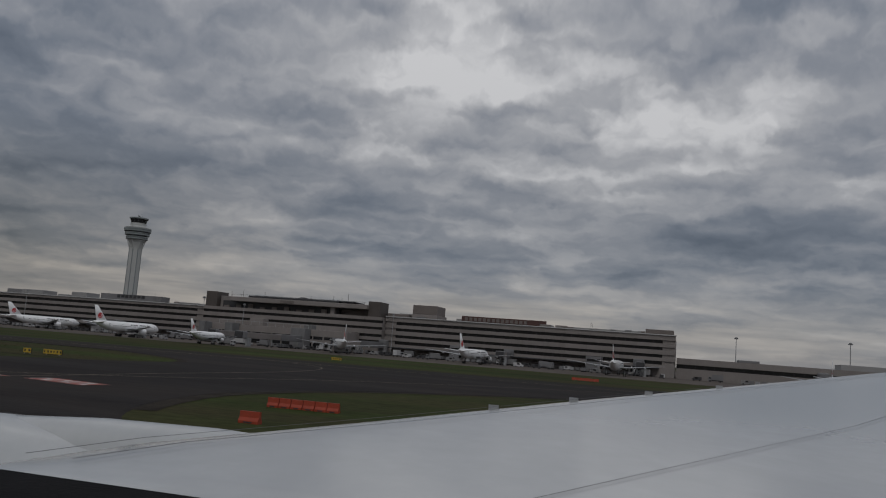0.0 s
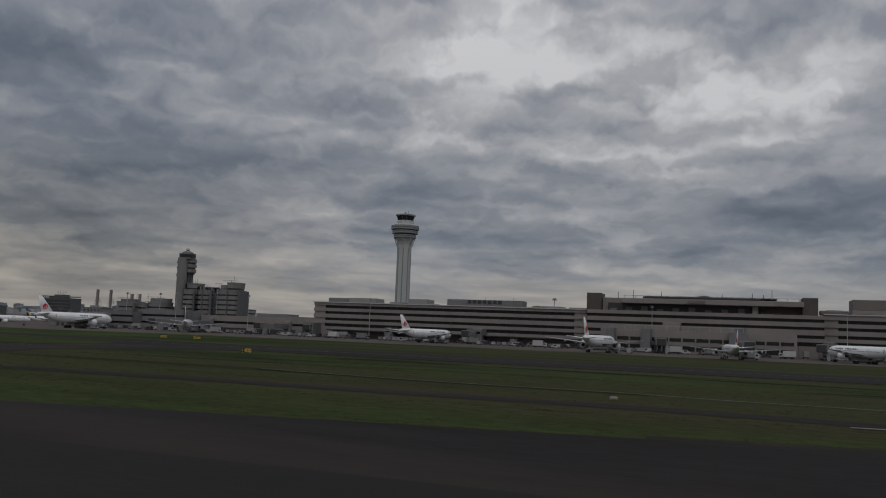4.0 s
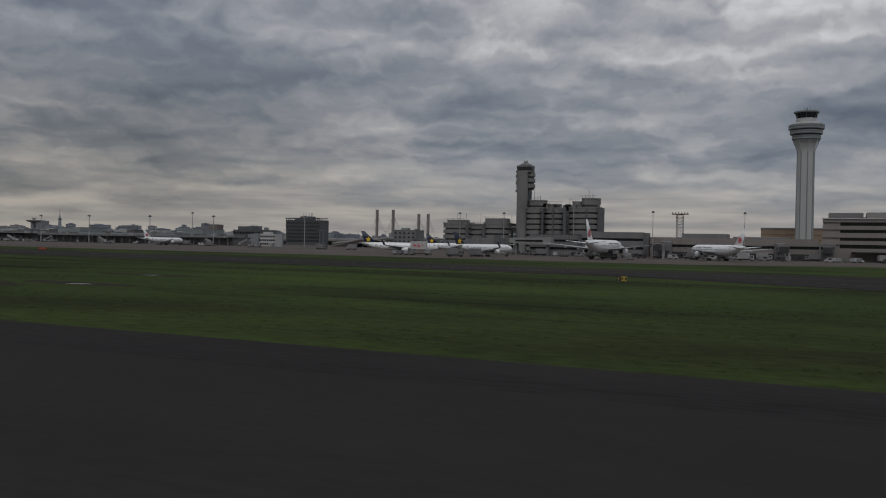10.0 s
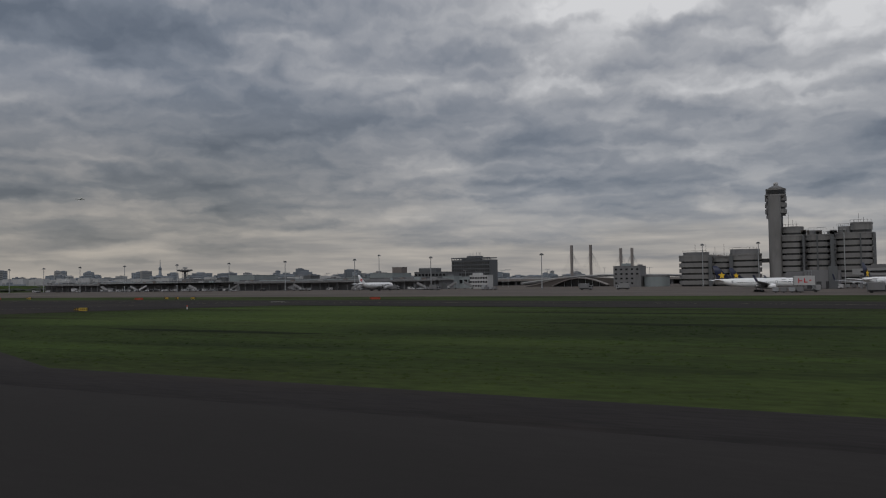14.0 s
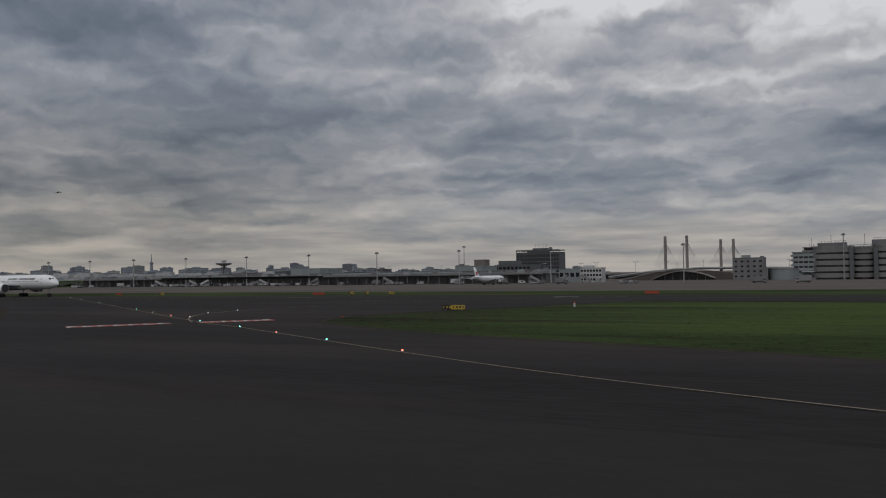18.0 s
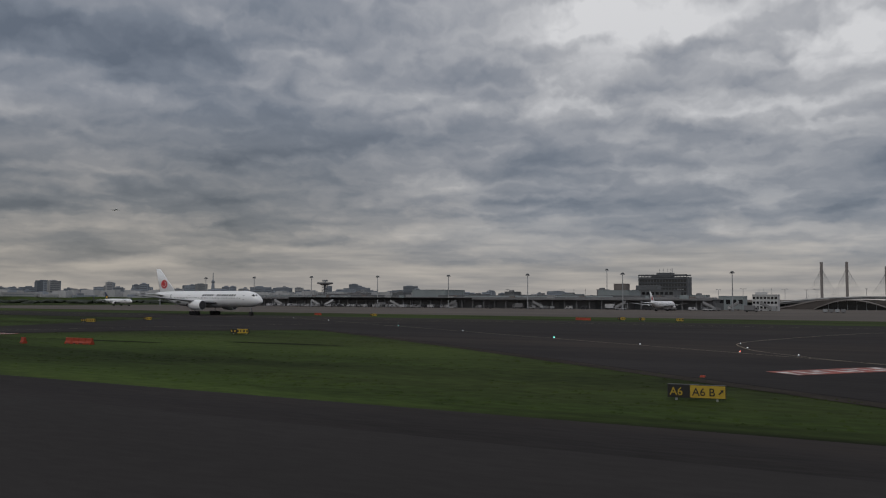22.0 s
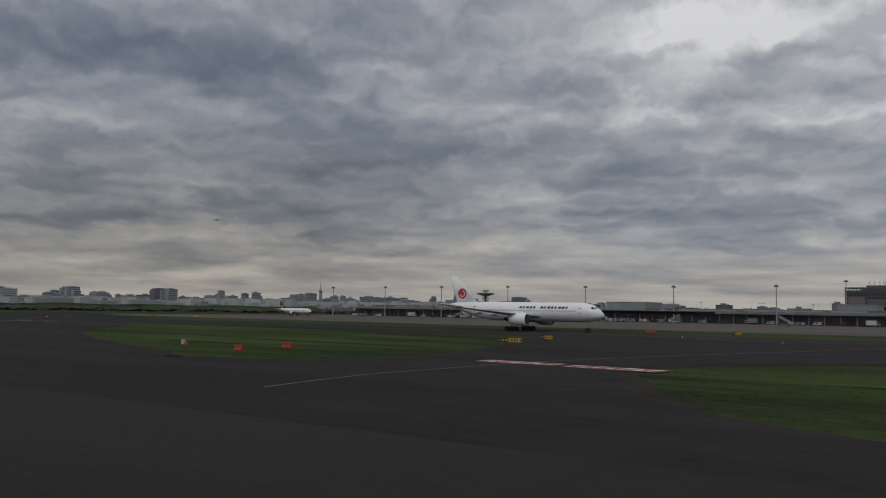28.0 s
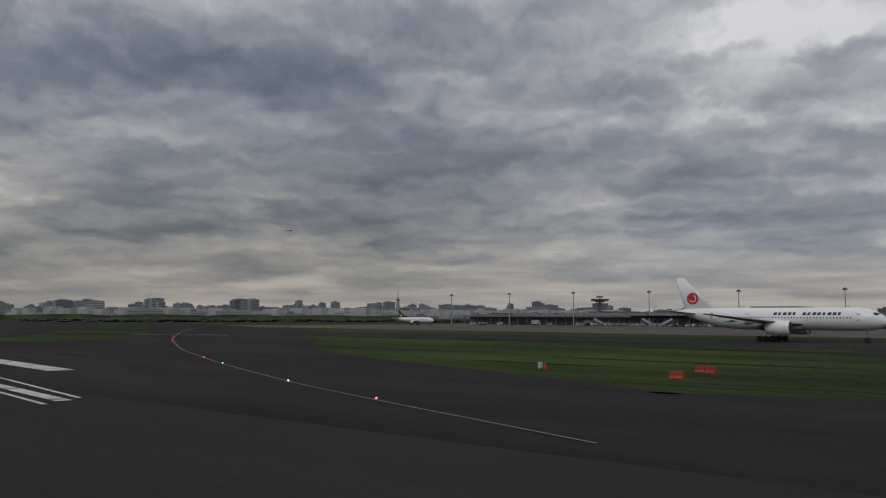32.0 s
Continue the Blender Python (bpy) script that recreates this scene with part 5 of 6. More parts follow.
            part("flap_fairing", loft([[(x, s * y + r * math.sin(2 * math.pi * q / 8), zc - radius * (0.62 - 0.20 * k) + r * math.cos(2 * math.pi * q / 8)) for q in range(8)] for x, r in ((-length * (0.02 + 0.045 * k), 0.05), (-length * (0.05 + 0.045 * k), 0.28), (-length * (0.10 + 0.04 * k), 0.05))]), GREY_AC, w)
        ey, ex, ez = half * 0.32, length * 0.085, zc - radius * 0.78
        e = part("engine", loft([[(x, s * ey + r * engine_r * math.sin(2 * math.pi * k / 18), ez + r * engine_r * math.cos(2 * math.pi * k / 18)) for k in range(18)] for x, r in ((ex, 0.90), (ex - 0.2, 1.0), (ex - engine_r * 1.4, 1.05), (ex - engine_r * 2.6, 0.92), (ex - engine_r * 3.2, 0.72))]), WHITE_AC, a, smooth=True)
        part("intake", loft([[(x, s * ey + r * engine_r * math.sin(2 * math.pi * k / 18), ez + r * engine_r * math.cos(2 * math.pi * k / 18)) for k in range(18)] for x, r in ((ex + 0.02, 0.86), (ex - 0.15, 0.82))]), DARK, e)
        part("exhaust", loft([[(x, s * ey + r * engine_r * math.sin(2 * math.pi * k / 12), ez + r * engine_r * math.cos(2 * math.pi * k / 12)) for k in range(12)] for x, r in ((ex - engine_r * 3.1, 0.5), (ex - engine_r * 4.2, 0.25))]), DARK, e)
        part("pylon", loft([[(x, s * ey + dy, z) for dy, z in ((-0.12, ez + engine_r * 0.8), (0.12, ez + engine_r * 0.8), (0.12, ez + engine_r * 1.35), (-0.12, ez + engine_r * 1.35))] for x in (ex - engine_r, ex - engine_r * 4.0)]), WHITE_AC, e)
        part("tailplane", wing_mesh([(radius * 0.2, rear + length * 0.125, root * 0.62, zc + radius * 0.42, 0.1), (span * 0.17, rear + length * 0.02, root * 0.24, zc + radius * 0.75, 0.09)], s), WHITE_AC, a, smooth=True)
    # fin
    f0, f1 = zc + radius * 0.75, fin_h
    def fin_at(u, dy):
        z = f0 + (f1 - f0) * u
        le = rear + length * (0.205 - 0.165 * u)
        te = rear + length * (0.045 - 0.050 * u)
        return le, te, z
    secs = []
    for u in (0, 0.5, 1.0):
        le, te, z = fin_at(u, 0)
        c = le - te
        secs.append([(le - px, pz * 0.75, z) for px, pz in airfoil(c, 0.09)])
    fin_mat = {"circle": WHITE_AC, "star": NAVY}.get(tail, WHITE_AC)
    fin = part("tail_fin", loft(secs), fin_mat, a, "dark blue tail fin" if tail == "star" else "", smooth=True)
    le, te, z = fin_at(0.36 if tail == "circle" else 0.30, 0)
    cx = (le + te) / 2 + 0.0
    for s in (-1, 1):
        y = s * (le - te) * 0.045
        bm = bmesh.new()
        if tail == "circle":
            R = (f1 - f0) * 0.18
            vs = [bm.verts.new((cx + px, y, z + pz)) for px, pz in disc(R)]
            bm.faces.new(vs)
            em = part("emblem", bm, RED, fin, "round red emblem with a pale curved figure")
            bm = bmesh.new()
            arc = [(R * 0.55 * math.cos(radians(q)), R * 0.55 * math.sin(radians(q))) for q in range(200, 460, 20)]
            for p, q in zip(arc, arc[1:]):
                v = [bm.verts.new((cx + g[0] * m_, y + s * 0.02, z + g[1] * m_)) for g, m_ in ((p, 0.88), (q, 0.88), (q, 1.14), (p, 1.14))]
                bm.faces.new(v)
            part("emblem_figure", bm, WHITE_AC, em)
        else:
            R = (f1 - f0) * 0.27
            vs = []
            for k in range(10):
                r = R if k % 2 == 0 else R * 0.42
                ang = radians(90 + 36 * k)
                vs.append(bm.verts.new((cx + r * math.cos(ang), y * 1.2, z + r * math.sin(ang))))
            bm.faces.new(vs)
            part("emblem", bm, YELLOW, fin, "yellow star emblem")
    # landing gear
    wr = radius * 0.26
    def gear(x, y, n):
        g = part("landing_gear", beam((x, y, wr), (x, y, zc - radius * 0.8), 0.13), STEEL, a)
        for k in range(n):
            for sy in (-0.3, 0.3):
                dx = (k - (n - 1) / 2) * wr * 2.1
                part("wheel", beam((x + dx, y + sy - 0.12, wr), (x + dx, y + sy + 0.12, wr), wr, seg=12), TYRE, g)
    gear(nose - length * 0.095, 0, 1)
    for s in (-1, 1):
        gear(-length * 0.045, s * radius * 1.75, 3 if length > 40 else 2)
    return a


BIG = "white wide-body airliner with round red tail emblem, parked nose-in"
wide = airliner(43.5, 2.35, 41, 14.0, 1.5, BIG)
mid_jet = airliner(36.0, 1.75, 32, 10.3, 1.0, BIG)
small = airliner(27.5, 1.35, 24.5, 8.0, 0.75, "white narrow-body airliner with dark blue tail and yellow star", tail="star", winglet=True, lettering="short")


def tail_at(x, y, heading, length):
    """Pose that puts the top of the fin over (x, y), nose towards heading (degrees from +x)."""
    a = radians(heading)
    back = length * 0.52
    return pose(x + back * math.cos(a), y + back * math.sin(a), 0.02, 0, 0, heading)


wide.matrix_basis = tail_at(-404, 242, 88, 38) @ Matrix.Scale(0.87, 4)
copy_thing(wide, tail_at(-196, 240, 84, 38) @ Matrix.Scale(0.87, 4))
taxiing = copy_thing(wide, pose(-731 - 43.5 * 0.47, 166, 0.03, 0, 0, 0) @ Matrix.Scale(1.06, 4))
tagged(taxiing, "white wide-body airliner with a round red tail emblem, taxiing", "airplane")
mid_jet.matrix_basis = tail_at(-271.5, 283, 78, 36)
copy_thing(mid_jet, tail_at(-109.5, 262, 118, 36))
copy_thing(mid_jet, tail_at(-362, 275, 124, 36))
copy_thing(mid_jet, tail_at(-72, 272, 88, 36))
copy_thing(mid_jet, tail_at(-21, 272, 90, 36))
copy_thing(mid_jet, tail_at(45, 280, 80, 36))
d = airliner(28, 1.4, 25, 8.2, 0.8, "smaller white airliner with round red tail emblem, parked nose-in", lettering=False)
d.matrix_basis = tail_at(-153, 236, 98, 28)
f = copy_thing(d, tail_at(-678.4, 342, 84, 28))
tagged(f, "white airliner parked beside the cargo shed", "airplane")
small.matrix_basis = tail_at(-489, 255, 25, 27.5)
copy_thing(small, tail_at(-449, 246, 66, 27.5))
copy_thing(small, tail_at(-496, 322, 30, 27.5))
copy_thing(small, tail_at(-1003, 330, -6, 27.5))

# ---------------------------------------------------------------- far city, trees, television tower
def city():
    rnd = random.Random(11)
    cx, cy = -350, 0
    for k in range(400):
        deg = 22 + 50 * (k + rnd.random()) / 400
        az = radians(deg)
        dist = rnd.uniform(1850, 2300)
        tall = 0.55 + 0.45 * abs(math.sin(deg * 1.9) * math.sin(deg * 0.7 + 1))
        hh = dist * math.tan(radians(rnd.uniform(0.34, 0.98) * tall * (0.85 if deg < 36 else 1.22)))
        w = rnd.choice((10, 12, 14, 17, 20, 26, 36)) * rnd.uniform(0.8, 1.2)
        d = rnd.uniform(12, 22)
        # both wall colours carry painted haze
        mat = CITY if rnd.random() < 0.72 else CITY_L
        b = thing("far_building", pose(cx - dist * math.sin(az), cy + dist * math.cos(az), -1, 0, 0, deg + rnd.uniform(-20, 20)), "blue-grey city building far across the water, haze put into its colour" if mat is CITY else "pale city building far across the water, haze put into its colour", "building", "far city skyline")
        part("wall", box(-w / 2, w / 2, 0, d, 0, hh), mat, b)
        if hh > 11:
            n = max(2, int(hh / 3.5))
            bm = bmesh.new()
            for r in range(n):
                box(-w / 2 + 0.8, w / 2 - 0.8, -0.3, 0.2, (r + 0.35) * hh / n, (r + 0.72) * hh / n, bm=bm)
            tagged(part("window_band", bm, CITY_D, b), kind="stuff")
        part("roof_room", box(-w * rnd.uniform(0.1, 0.35), w * rnd.uniform(0.1, 0.3), 2, d - 2, hh, hh + rnd.uniform(0.8, 2.6)), mat, b)
    # long pale warehouses on the far shore
    for deg, w, hh in ((61.7, 52, 25), (60.2, 30, 20), (58.4, 40, 18), (63.6, 30, 22), (55.6, 62, 15), (52.8, 34, 19), (51.0, 50, 13), (48.6, 44, 17), (66.2, 60, 28), (46.2, 36, 14)):
        az = radians(deg)
        b = thing("far_warehouse", pose(cx - 1480 * math.sin(az), cy + 1480 * math.cos(az), -1, 0, 0, deg), "long pale warehouse far across the water", "building", "far warehouses")
        w, hh = w * 0.8, hh * 0.5
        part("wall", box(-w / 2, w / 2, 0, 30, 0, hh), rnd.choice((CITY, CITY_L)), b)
        part("roof_room", box(-w * 0.3, -w * 0.05, 4, 20, hh, hh + 3), CITY, b)
        bm = bmesh.new()
        for r in range(3):
            box(-w / 2 + 2, w / 2 - 2, -0.3, 0.2, hh * (0.3 + 0.22 * r), hh * (0.36 + 0.22 * r), bm=bm)
        tagged(part("window_band", bm, CITY_D, b), kind="stuff")
    # pale low houses in front, too many to count
    bm = bmesh.new()
    for k in range(520):
        az = radians(22 + 50 * rnd.random())
        dist = rnd.uniform(1500, 1800)
        x, y = cx - dist * math.sin(az), cy + dist * math.cos(az)
        w, hh = rnd.uniform(4, 17), rnd.uniform(7, 17.0) if az > 0.68 else rnd.uniform(2.5, 9.0)
        box(x - w, x + w, y, y + 10, -1, hh, bm=bm)
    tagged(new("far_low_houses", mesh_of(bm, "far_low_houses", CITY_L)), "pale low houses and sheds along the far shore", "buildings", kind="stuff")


city()
st = thing("television_tower", pose(-1971, 1382, 0), "slim far television tower above the city", "tower")
part("shaft", rings([(7, 0), (4.5, 20), (2.6, 44), (2.2, 46)], 8), CITY, st)
part("deck", rings([(3.6, 40), (4.2, 42), (3.4, 44)], 10), CITY, st)
part("spire", rings([(1.2, 46), (0.5, 64)], 6), CITY, st)


def tree_belt():
    rnd = random.Random(5)
    bm = bmesh.new()
    for k in range(420):
        az = radians(40 + 34 * rnd.random())
        dist = rnd.uniform(900, 1100)
        x, y = -350 - dist * math.sin(az), dist * math.cos(az)
        s = rnd.uniform(1.2, 2.6)
        m = Matrix.Translation((x, y, s * 0.45)) @ Matrix.Diagonal((s * 4.5, s * 2.0, s * 0.8, 1))
        r = bmesh.ops.create_icosphere(bm, subdivisions=1, radius=1.0, matrix=m)
        for v in r["verts"]:
            v.co += Vector((rnd.uniform(-0.8, 0.8), rnd.uniform(-0.8, 0.8), rnd.uniform(-0.6, 0.7)))
    tagged(new("far_tree_belt", mesh_of(bm, "far_tree_belt", TREES)), "dark uneven belt of far trees and scrub", "trees", kind="stuff")


tree_belt()


def embankment():
    """A long low bank of grass before the far shore."""
    rows = []
    for k in range(25):
        az = radians(43 + 34 * k / 24)
        c = Vector((-650 - 900 * math.sin(az), 900 * math.cos(az)))
        out = Vector((-math.sin(az), math.cos(az)))
        hh = 5.2 + 0.7 * math.sin(k * 1.7) + 0.4 * math.sin(k * 3.1)
        if k in (0, 24):
            hh = 0.3
        rows.append([(c.x + out.x * d, c.y + out.y * d, z) for d, z in ((0, -0.3), (26, hh * 0.55), (42, hh), (60, hh), (90, -0.3))])
    tagged(new("grass_embankment", mesh_of(loft(rows), "grass_embankment", GRASS)), "long low bank of dull green grass before the far city", "ground", kind="structure")


embankment()

# ---------------------------------------------------------------- painted markings
def marking(p, q, width, bars=7):
    """A red painted sign across a taxiway with pale writing, too worn to be read."""
    p, q = Vector((*p, 0)), Vector((*q, 0))
    d, s = (q - p), Vector((-(q - p).y, (q - p).x, 0)).normalized()
    n = d.length
    d.normalize()
    base = thing("painted_taxiway_sign", pose(0, 0, 0), "worn red rectangle painted on asphalt with pale writing", "road marking", kind="structure")

    def quad(u0, u1, w0, w1, z):
        return sheet([tuple((p + d * u + s * w)[:2]) for u, w in ((u0, w0), (u1, w0), (u1, w1), (u0, w1))], z)
    part("red_field", quad(0, n, -width / 2, width / 2, 0.085), PAINT_R, base)
    wear = random.Random(int(p.x * 7 + p.y))
    for k in range(bars):
        u, lo, hi = n * (k + wear.uniform(0.05, 0.2)) / bars, -width * wear.uniform(0.30, 0.44), width * wear.uniform(0.25, 0.44)
        long = n * wear.uniform(0.55, 0.78) / bars
        part("letter_bar", quad(u, u + long * 0.4, lo, hi, 0.095), PAINT_W, base)
        part("letter_bar", quad(u + long * 0.4, u + long, *((lo, lo * 0.35) if k % 2 else (hi * 0.3, hi)), 0.095), PAINT_W, base)


marking((-68.8, 64.2), (-60.2, 51.3), 2.6, 5)
marking((-56, 52.3), (-48.9, 50.7), 2.4, 6)
marking((-46.8, 52.8), (-40.8, 51.6), 2.8, 6)
for k in range(4):
    stripe([(-71.2 + k * 0.42, 65.0), (-62.2 + k * 0.42, 48.0)], 0.2, PAINT_Y, "holding_line", "faded yellow holding stripe across the taxiway", z=0.088)
marking((-248.5, 50), (-241.5, 54), 3.6)
marking((-241.5, 58), (-236.5, 62), 3.2, 5)
marking((-591, 56), (-585, 64), 2.8)
marking((-583, 66), (-578, 72), 2.8)
marking((-699, 64), (-691, 64), 3.0)
marking((-690, 63.5), (-681.5, 63), 3.0)
for pts in ([(-52, 24), (-49.6, 43), (-48.8, 52), (-49.3, 73), (-50, 104), (-58, 128), (-80, 143)], [(-80, 34), (-66, 44), (-55, 52), (-46, 66), (-36, 92), (-10, 125), (40, 144)], [(-215, 24), (-236, 46), (-247.5, 60), (-269, 74), (-330, 115), (-400, 140)], [(-247.5, 60), (-254, 70), (-257, 82), (-250, 120), (-222, 140)],
            [(-500, 22), (-528, 33.6), (-545, 43), (-572, 60), (-584, 67), (-621, 92), (-711, 153)], [(-584, 66), (-592, 74), (-598, 84), (-599, 100), (-585, 140), (-560, 158)],
            [(-694, 33), (-695.3, 40), (-695.8, 46), (-695.4, 54), (-694.5, 64), (-690, 84), (-668, 153)], [(-715, 27), (-732, 33), (-745, 38), (-766, 47.5), (-777, 53), (-800, 65), (-825, 80), (-855, 99), (-935, 155), (-1003, 212)]):
    stripe(pts, 0.14, PAINT_Y, "taxiway_centre_line", "thin faded yellow line along the taxiway", z=0.088)
stripe([(-1400, 155), (-560, 153), (-360, 137), (350, 144)], 0.2, PAINT_Y, "taxiway_centre_line", "thin faded yellow line along the taxiway", z=0.088)
for p, q, wd in (((-775, 28.4), (-744.8, 22.8), 0.3), ((-770, 25.2), (-743.9, 21.5), 0.9), ((-766, 23.6), (-742.8, 20.0), 0.3)):
    stripe([p, q], wd, PAINT_W, "runway_edge_line", "white painted edge line on the runway", z=0.09)
stripe([(-790, 36.0), (-768, 33.0)], 2.2, PAINT_W, "white_bar", "broad white painted bar on asphalt", z=0.088)
stripe([(-886, 107), (-875.5, 112.5)], 0.9, PAINT_W, "holding_line", "white painted holding line across the taxiway", z=0.09)
stripe([(-873.5, 113.5), (-863, 118.5)], 0.9, PAINT_W, "holding_line", "white painted holding line across the taxiway", z=0.09)
stripe([(-575, 156), (-570, 156)], 1.2, PAINT_W, "holding_line", "white painted holding line across the taxiway", z=0.088)
# dirt patches and service tracks in the grass
stripe([(-198, 75.4), (-183, 73.0), (-172, 72.3), (-161, 72.8), (-151.5, 71.2), (-143.5, 71.2), (-133, 70.7), (-127, 71.2)], 0.42, GRAVEL, "bare_track", "pale gravel track in the grass", z=0.03)
# shadow edge of the gravel track, painted as a dark stripe
stripe([(-198, 74.2), (-183, 71.9), (-172, 71.2), (-158, 71.6)], 0.7, DARK_GRASS, "rank_grass", "painted dark shadow edge beside a gravel track", z=0.026)
stripe([(-212, 55.6), (-190, 56.6), (-175, 57.0), (-160, 57.8), (-148, 57.2), (-137, 55.6), (-122, 53.0)], 3.4, ASPHALT, "service_track", "dark overgrown service track in the grass", z=0.024)
stripe([(-144.7, 53.9), (-142.1, 54.2)], 0.55, PANEL, "concrete_slab", "pale concrete slab lying in the grass", z=0.06)
solid("marker_stone", box(-160.2, -159.6, 64.2, 64.6, -0.02, 0.24, 0.06), PANEL, "small pale marker stone in the grass", "stone")


def blot(x, y, rx, ry, z, seed, bm=None):
    """An uneven patch on the ground."""
    r = random.Random(seed)
    k1, k2, p1, p2 = r.uniform(0.12, 0.28), r.uniform(0.08, 0.18), r.uniform(0, 6), r.uniform(0, 6)
    pts = []
    for k in range(28):
        a = 2 * math.pi * k / 28
        g = 1 + k1 * math.sin(2 * a + p1) + k2 * math.sin(5 * a + p2)
        pts.append((x + rx * g * math.cos(a), y + ry * g * math.sin(a)))
    return sheet(pts, z)


for k, (x, y, rx, ry) in enumerate(((-415.4, 50.8, 2.3, 0.9), (-412.4, 75.0, 1.5, 0.5), (-403.6, 56.8, 1.2, 0.6))):
    solid("mud_patch", blot(x - 1.0, y + 0.6, rx * 3.4 + 2, ry * 2.6 + 0.8, 0.012, k + 40), DIRT, "bare brown mud round a puddle in the grass", "ground", kind="structure")
    solid("puddle", blot(x, y, rx, ry, 0.022, k), PUDDLE, "shallow rain puddle reflecting the grey sky", "puddle", kind="structure")
for k, (x, y, rx, ry) in enumerate(((-199, 112, 13, 3.0), (-172, 111, 12, 2.2), (-145, 107, 16, 1.6), (-128, 92, 14, 1.2), (-205, 98, 12, 1.2), (-108, 69, 13, 1.7), (-122, 67.4, 5, 0.7), (-700, 112, 14, 2.4), (-660, 60, 10, 0.8), (-640, 66, 8, 0.9), (-455, 82, 22, 1.8), (-500, 60, 16, 1.2), (-470, 108, 24, 2.0), (-745, 70, 9, 1.0), (-735, 82, 14, 1.4))):
    solid("rank_grass", blot(x, y, rx, ry, 0.014, k + 80), DARK_GRASS, "dark patch in the grass of the airfield", "grass", kind="structure")


# ---------------------------------------------------------------- signs, barriers, lights
def sign(x, y, w, style="yellow", h=0.62, turn=8.0, text=None):
    names = {"yellow": "yellow airfield direction sign with dark writing on short legs", "black": "black and yellow airfield location sign on short legs", "dark": "black airfield location sign with yellow writing on short legs"}
    s = thing("airfield_sign", pose(x, y, 0.0, 0, 0, turn), names[style], "sign", "airfield signs")
    for u in (-0.35, 0.35):
        part("leg", box(u * w - 0.05, u * w + 0.05, -0.05, 0.05, 0, 0.14), STEEL, s)
    cab = part("cabinet", box(-w / 2, w / 2, -0.11, 0.11, 0.12, 0.12 + h, 0.02), BLACK, s)
    cut = {"yellow": 0.0, "black": 0.38, "dark": 1.0}[style]
    if cut < 1:
        part("yellow_panel", box(-w / 2 + 0.03 + cut * w, w / 2 - 0.03, -0.125, -0.112, 0.15, 0.09 + h), SIGN_Y, cab)
    if text:
        starts = (0.12, w / 2 + 0.12) if not cut else (0.10, cut * w + 0.12)
        for k, (word, arrow) in enumerate(text):
            cu = bpy.data.curves.new("writing", "FONT")
            cu.body, cu.size, cu.extrude, cu.offset = word, h * 0.82, 0.004, 0.004
            cu.materials.append(SIGN_Y if cut and k == 0 else BLACK)
            t = new("writing", cu)
            t.parent = cab
            t.matrix_basis = pose(-w / 2 + starts[k], -0.132, 0.12 + h * 0.2, 90, 0, 0)
            if arrow is None:
                continue
            c = Vector((-w / 2 + 0.82 + k * w / 2 if not cut else w / 2 - 0.22, 0, 0.12 + h * 0.5))
            a = radians(arrow)
            bm = bmesh.new()
            pts = [(-0.14, -0.03), (0.04, -0.03), (0.04, -0.10), (0.16, 0), (0.04, 0.10), (0.04, 0.03), (-0.14, 0.03)]
            vs = [bm.verts.new((c.x + u * math.cos(a) - v * math.sin(a), -0.134, c.z + u * math.sin(a) + v * math.cos(a))) for u, v in pts]
            bm.faces.new(vs)
            part("arrow", bm, BLACK, cab)
        if not cut:
            part("divider", box(-0.015, 0.015, -0.13, -0.126, 0.15, 0.09 + h), BLACK, cab)
    else:
        n = 1 if style == "dark" else max(2, int(w / 0.42))
        for k in range(n):
            u = -w / 2 + (k + 0.3) * w / n
            dark = u > -w / 2 + cut * w
            part("writing_bar", box(u, u + w / n * (0.5 if k % 3 else 0.34), -0.134, -0.127, 0.12 + h * 0.28, 0.12 + h * 0.72), BLACK if dark else SIGN_Y, cab)
    return s


sign(-649.2, 40.2, 2.35, text=(("A8", 45), ("A7", 0)))
sign(-592.6, 39.4, 2.6, "black", text=(("A6", None), ("A6 B", 45)))
sign(-249.8, 34.8, 2.4, "black", text=(("A5", None), ("A5 B", 45)))
for x, y, w, st in ((-662.4, 48.8, 1.75, "dark"), (-659.5, 80.3, 2.8, "black"), (-718.6, 102.6, 3.6, "black"), (-721.5, 119, 2.2, "black"), 
                    (-568.8, 98, 3.2, "black"), (-641.3, 184, 1.8, "black"), (-636.6, 184, 1.4, "black"), (-627.7, 182, 1.6, "yellow"), (-709.5, 184, 2.2, "black"),
                    (-295, 180, 2.0, "yellow"), (-286, 182, 2.2, "yellow"), (-79.5, 87, 1.1, "yellow"), (-77, 88.6, 2.6, "yellow"), (-77, 180, 2.6, "yellow"), (-362.4, 104, 1.3, "black"), (-396, 35.6, 1.1, "yellow"), (-225, 113, 1.8, "black"), (-940, 222, 4.0, "yellow")):
    sign(x, y, w, st)


def barrier(x, y, w, h=0.62, turn=0.0):
    b = thing("orange_barrier", pose(x, y, 0, 0, 0, turn), "orange-red plastic barrier standing on the grass", "barrier", "orange barriers on the airfield")
    n = max(1, round(w / 0.9))
    for k in range(n):
        x0 = -w / 2 + w * k / n
        seg = part("segment", loft([[(x0 + 0.03, -d, z), (x0 + w / n - 0.03, -d, z), (x0 + w / n - 0.03, d, z), (x0 + 0.03, d, z)] for d, z in ((0.24, 0.0), (0.24, h * 0.22), (0.12, h * 0.5), (0.09, h))]), ORANGE, b)
        part("slot", box(x0 + w / n * 0.3, x0 + w / n * 0.7, -0.26, -0.242, h * 0.05, h * 0.16), DARK, seg)


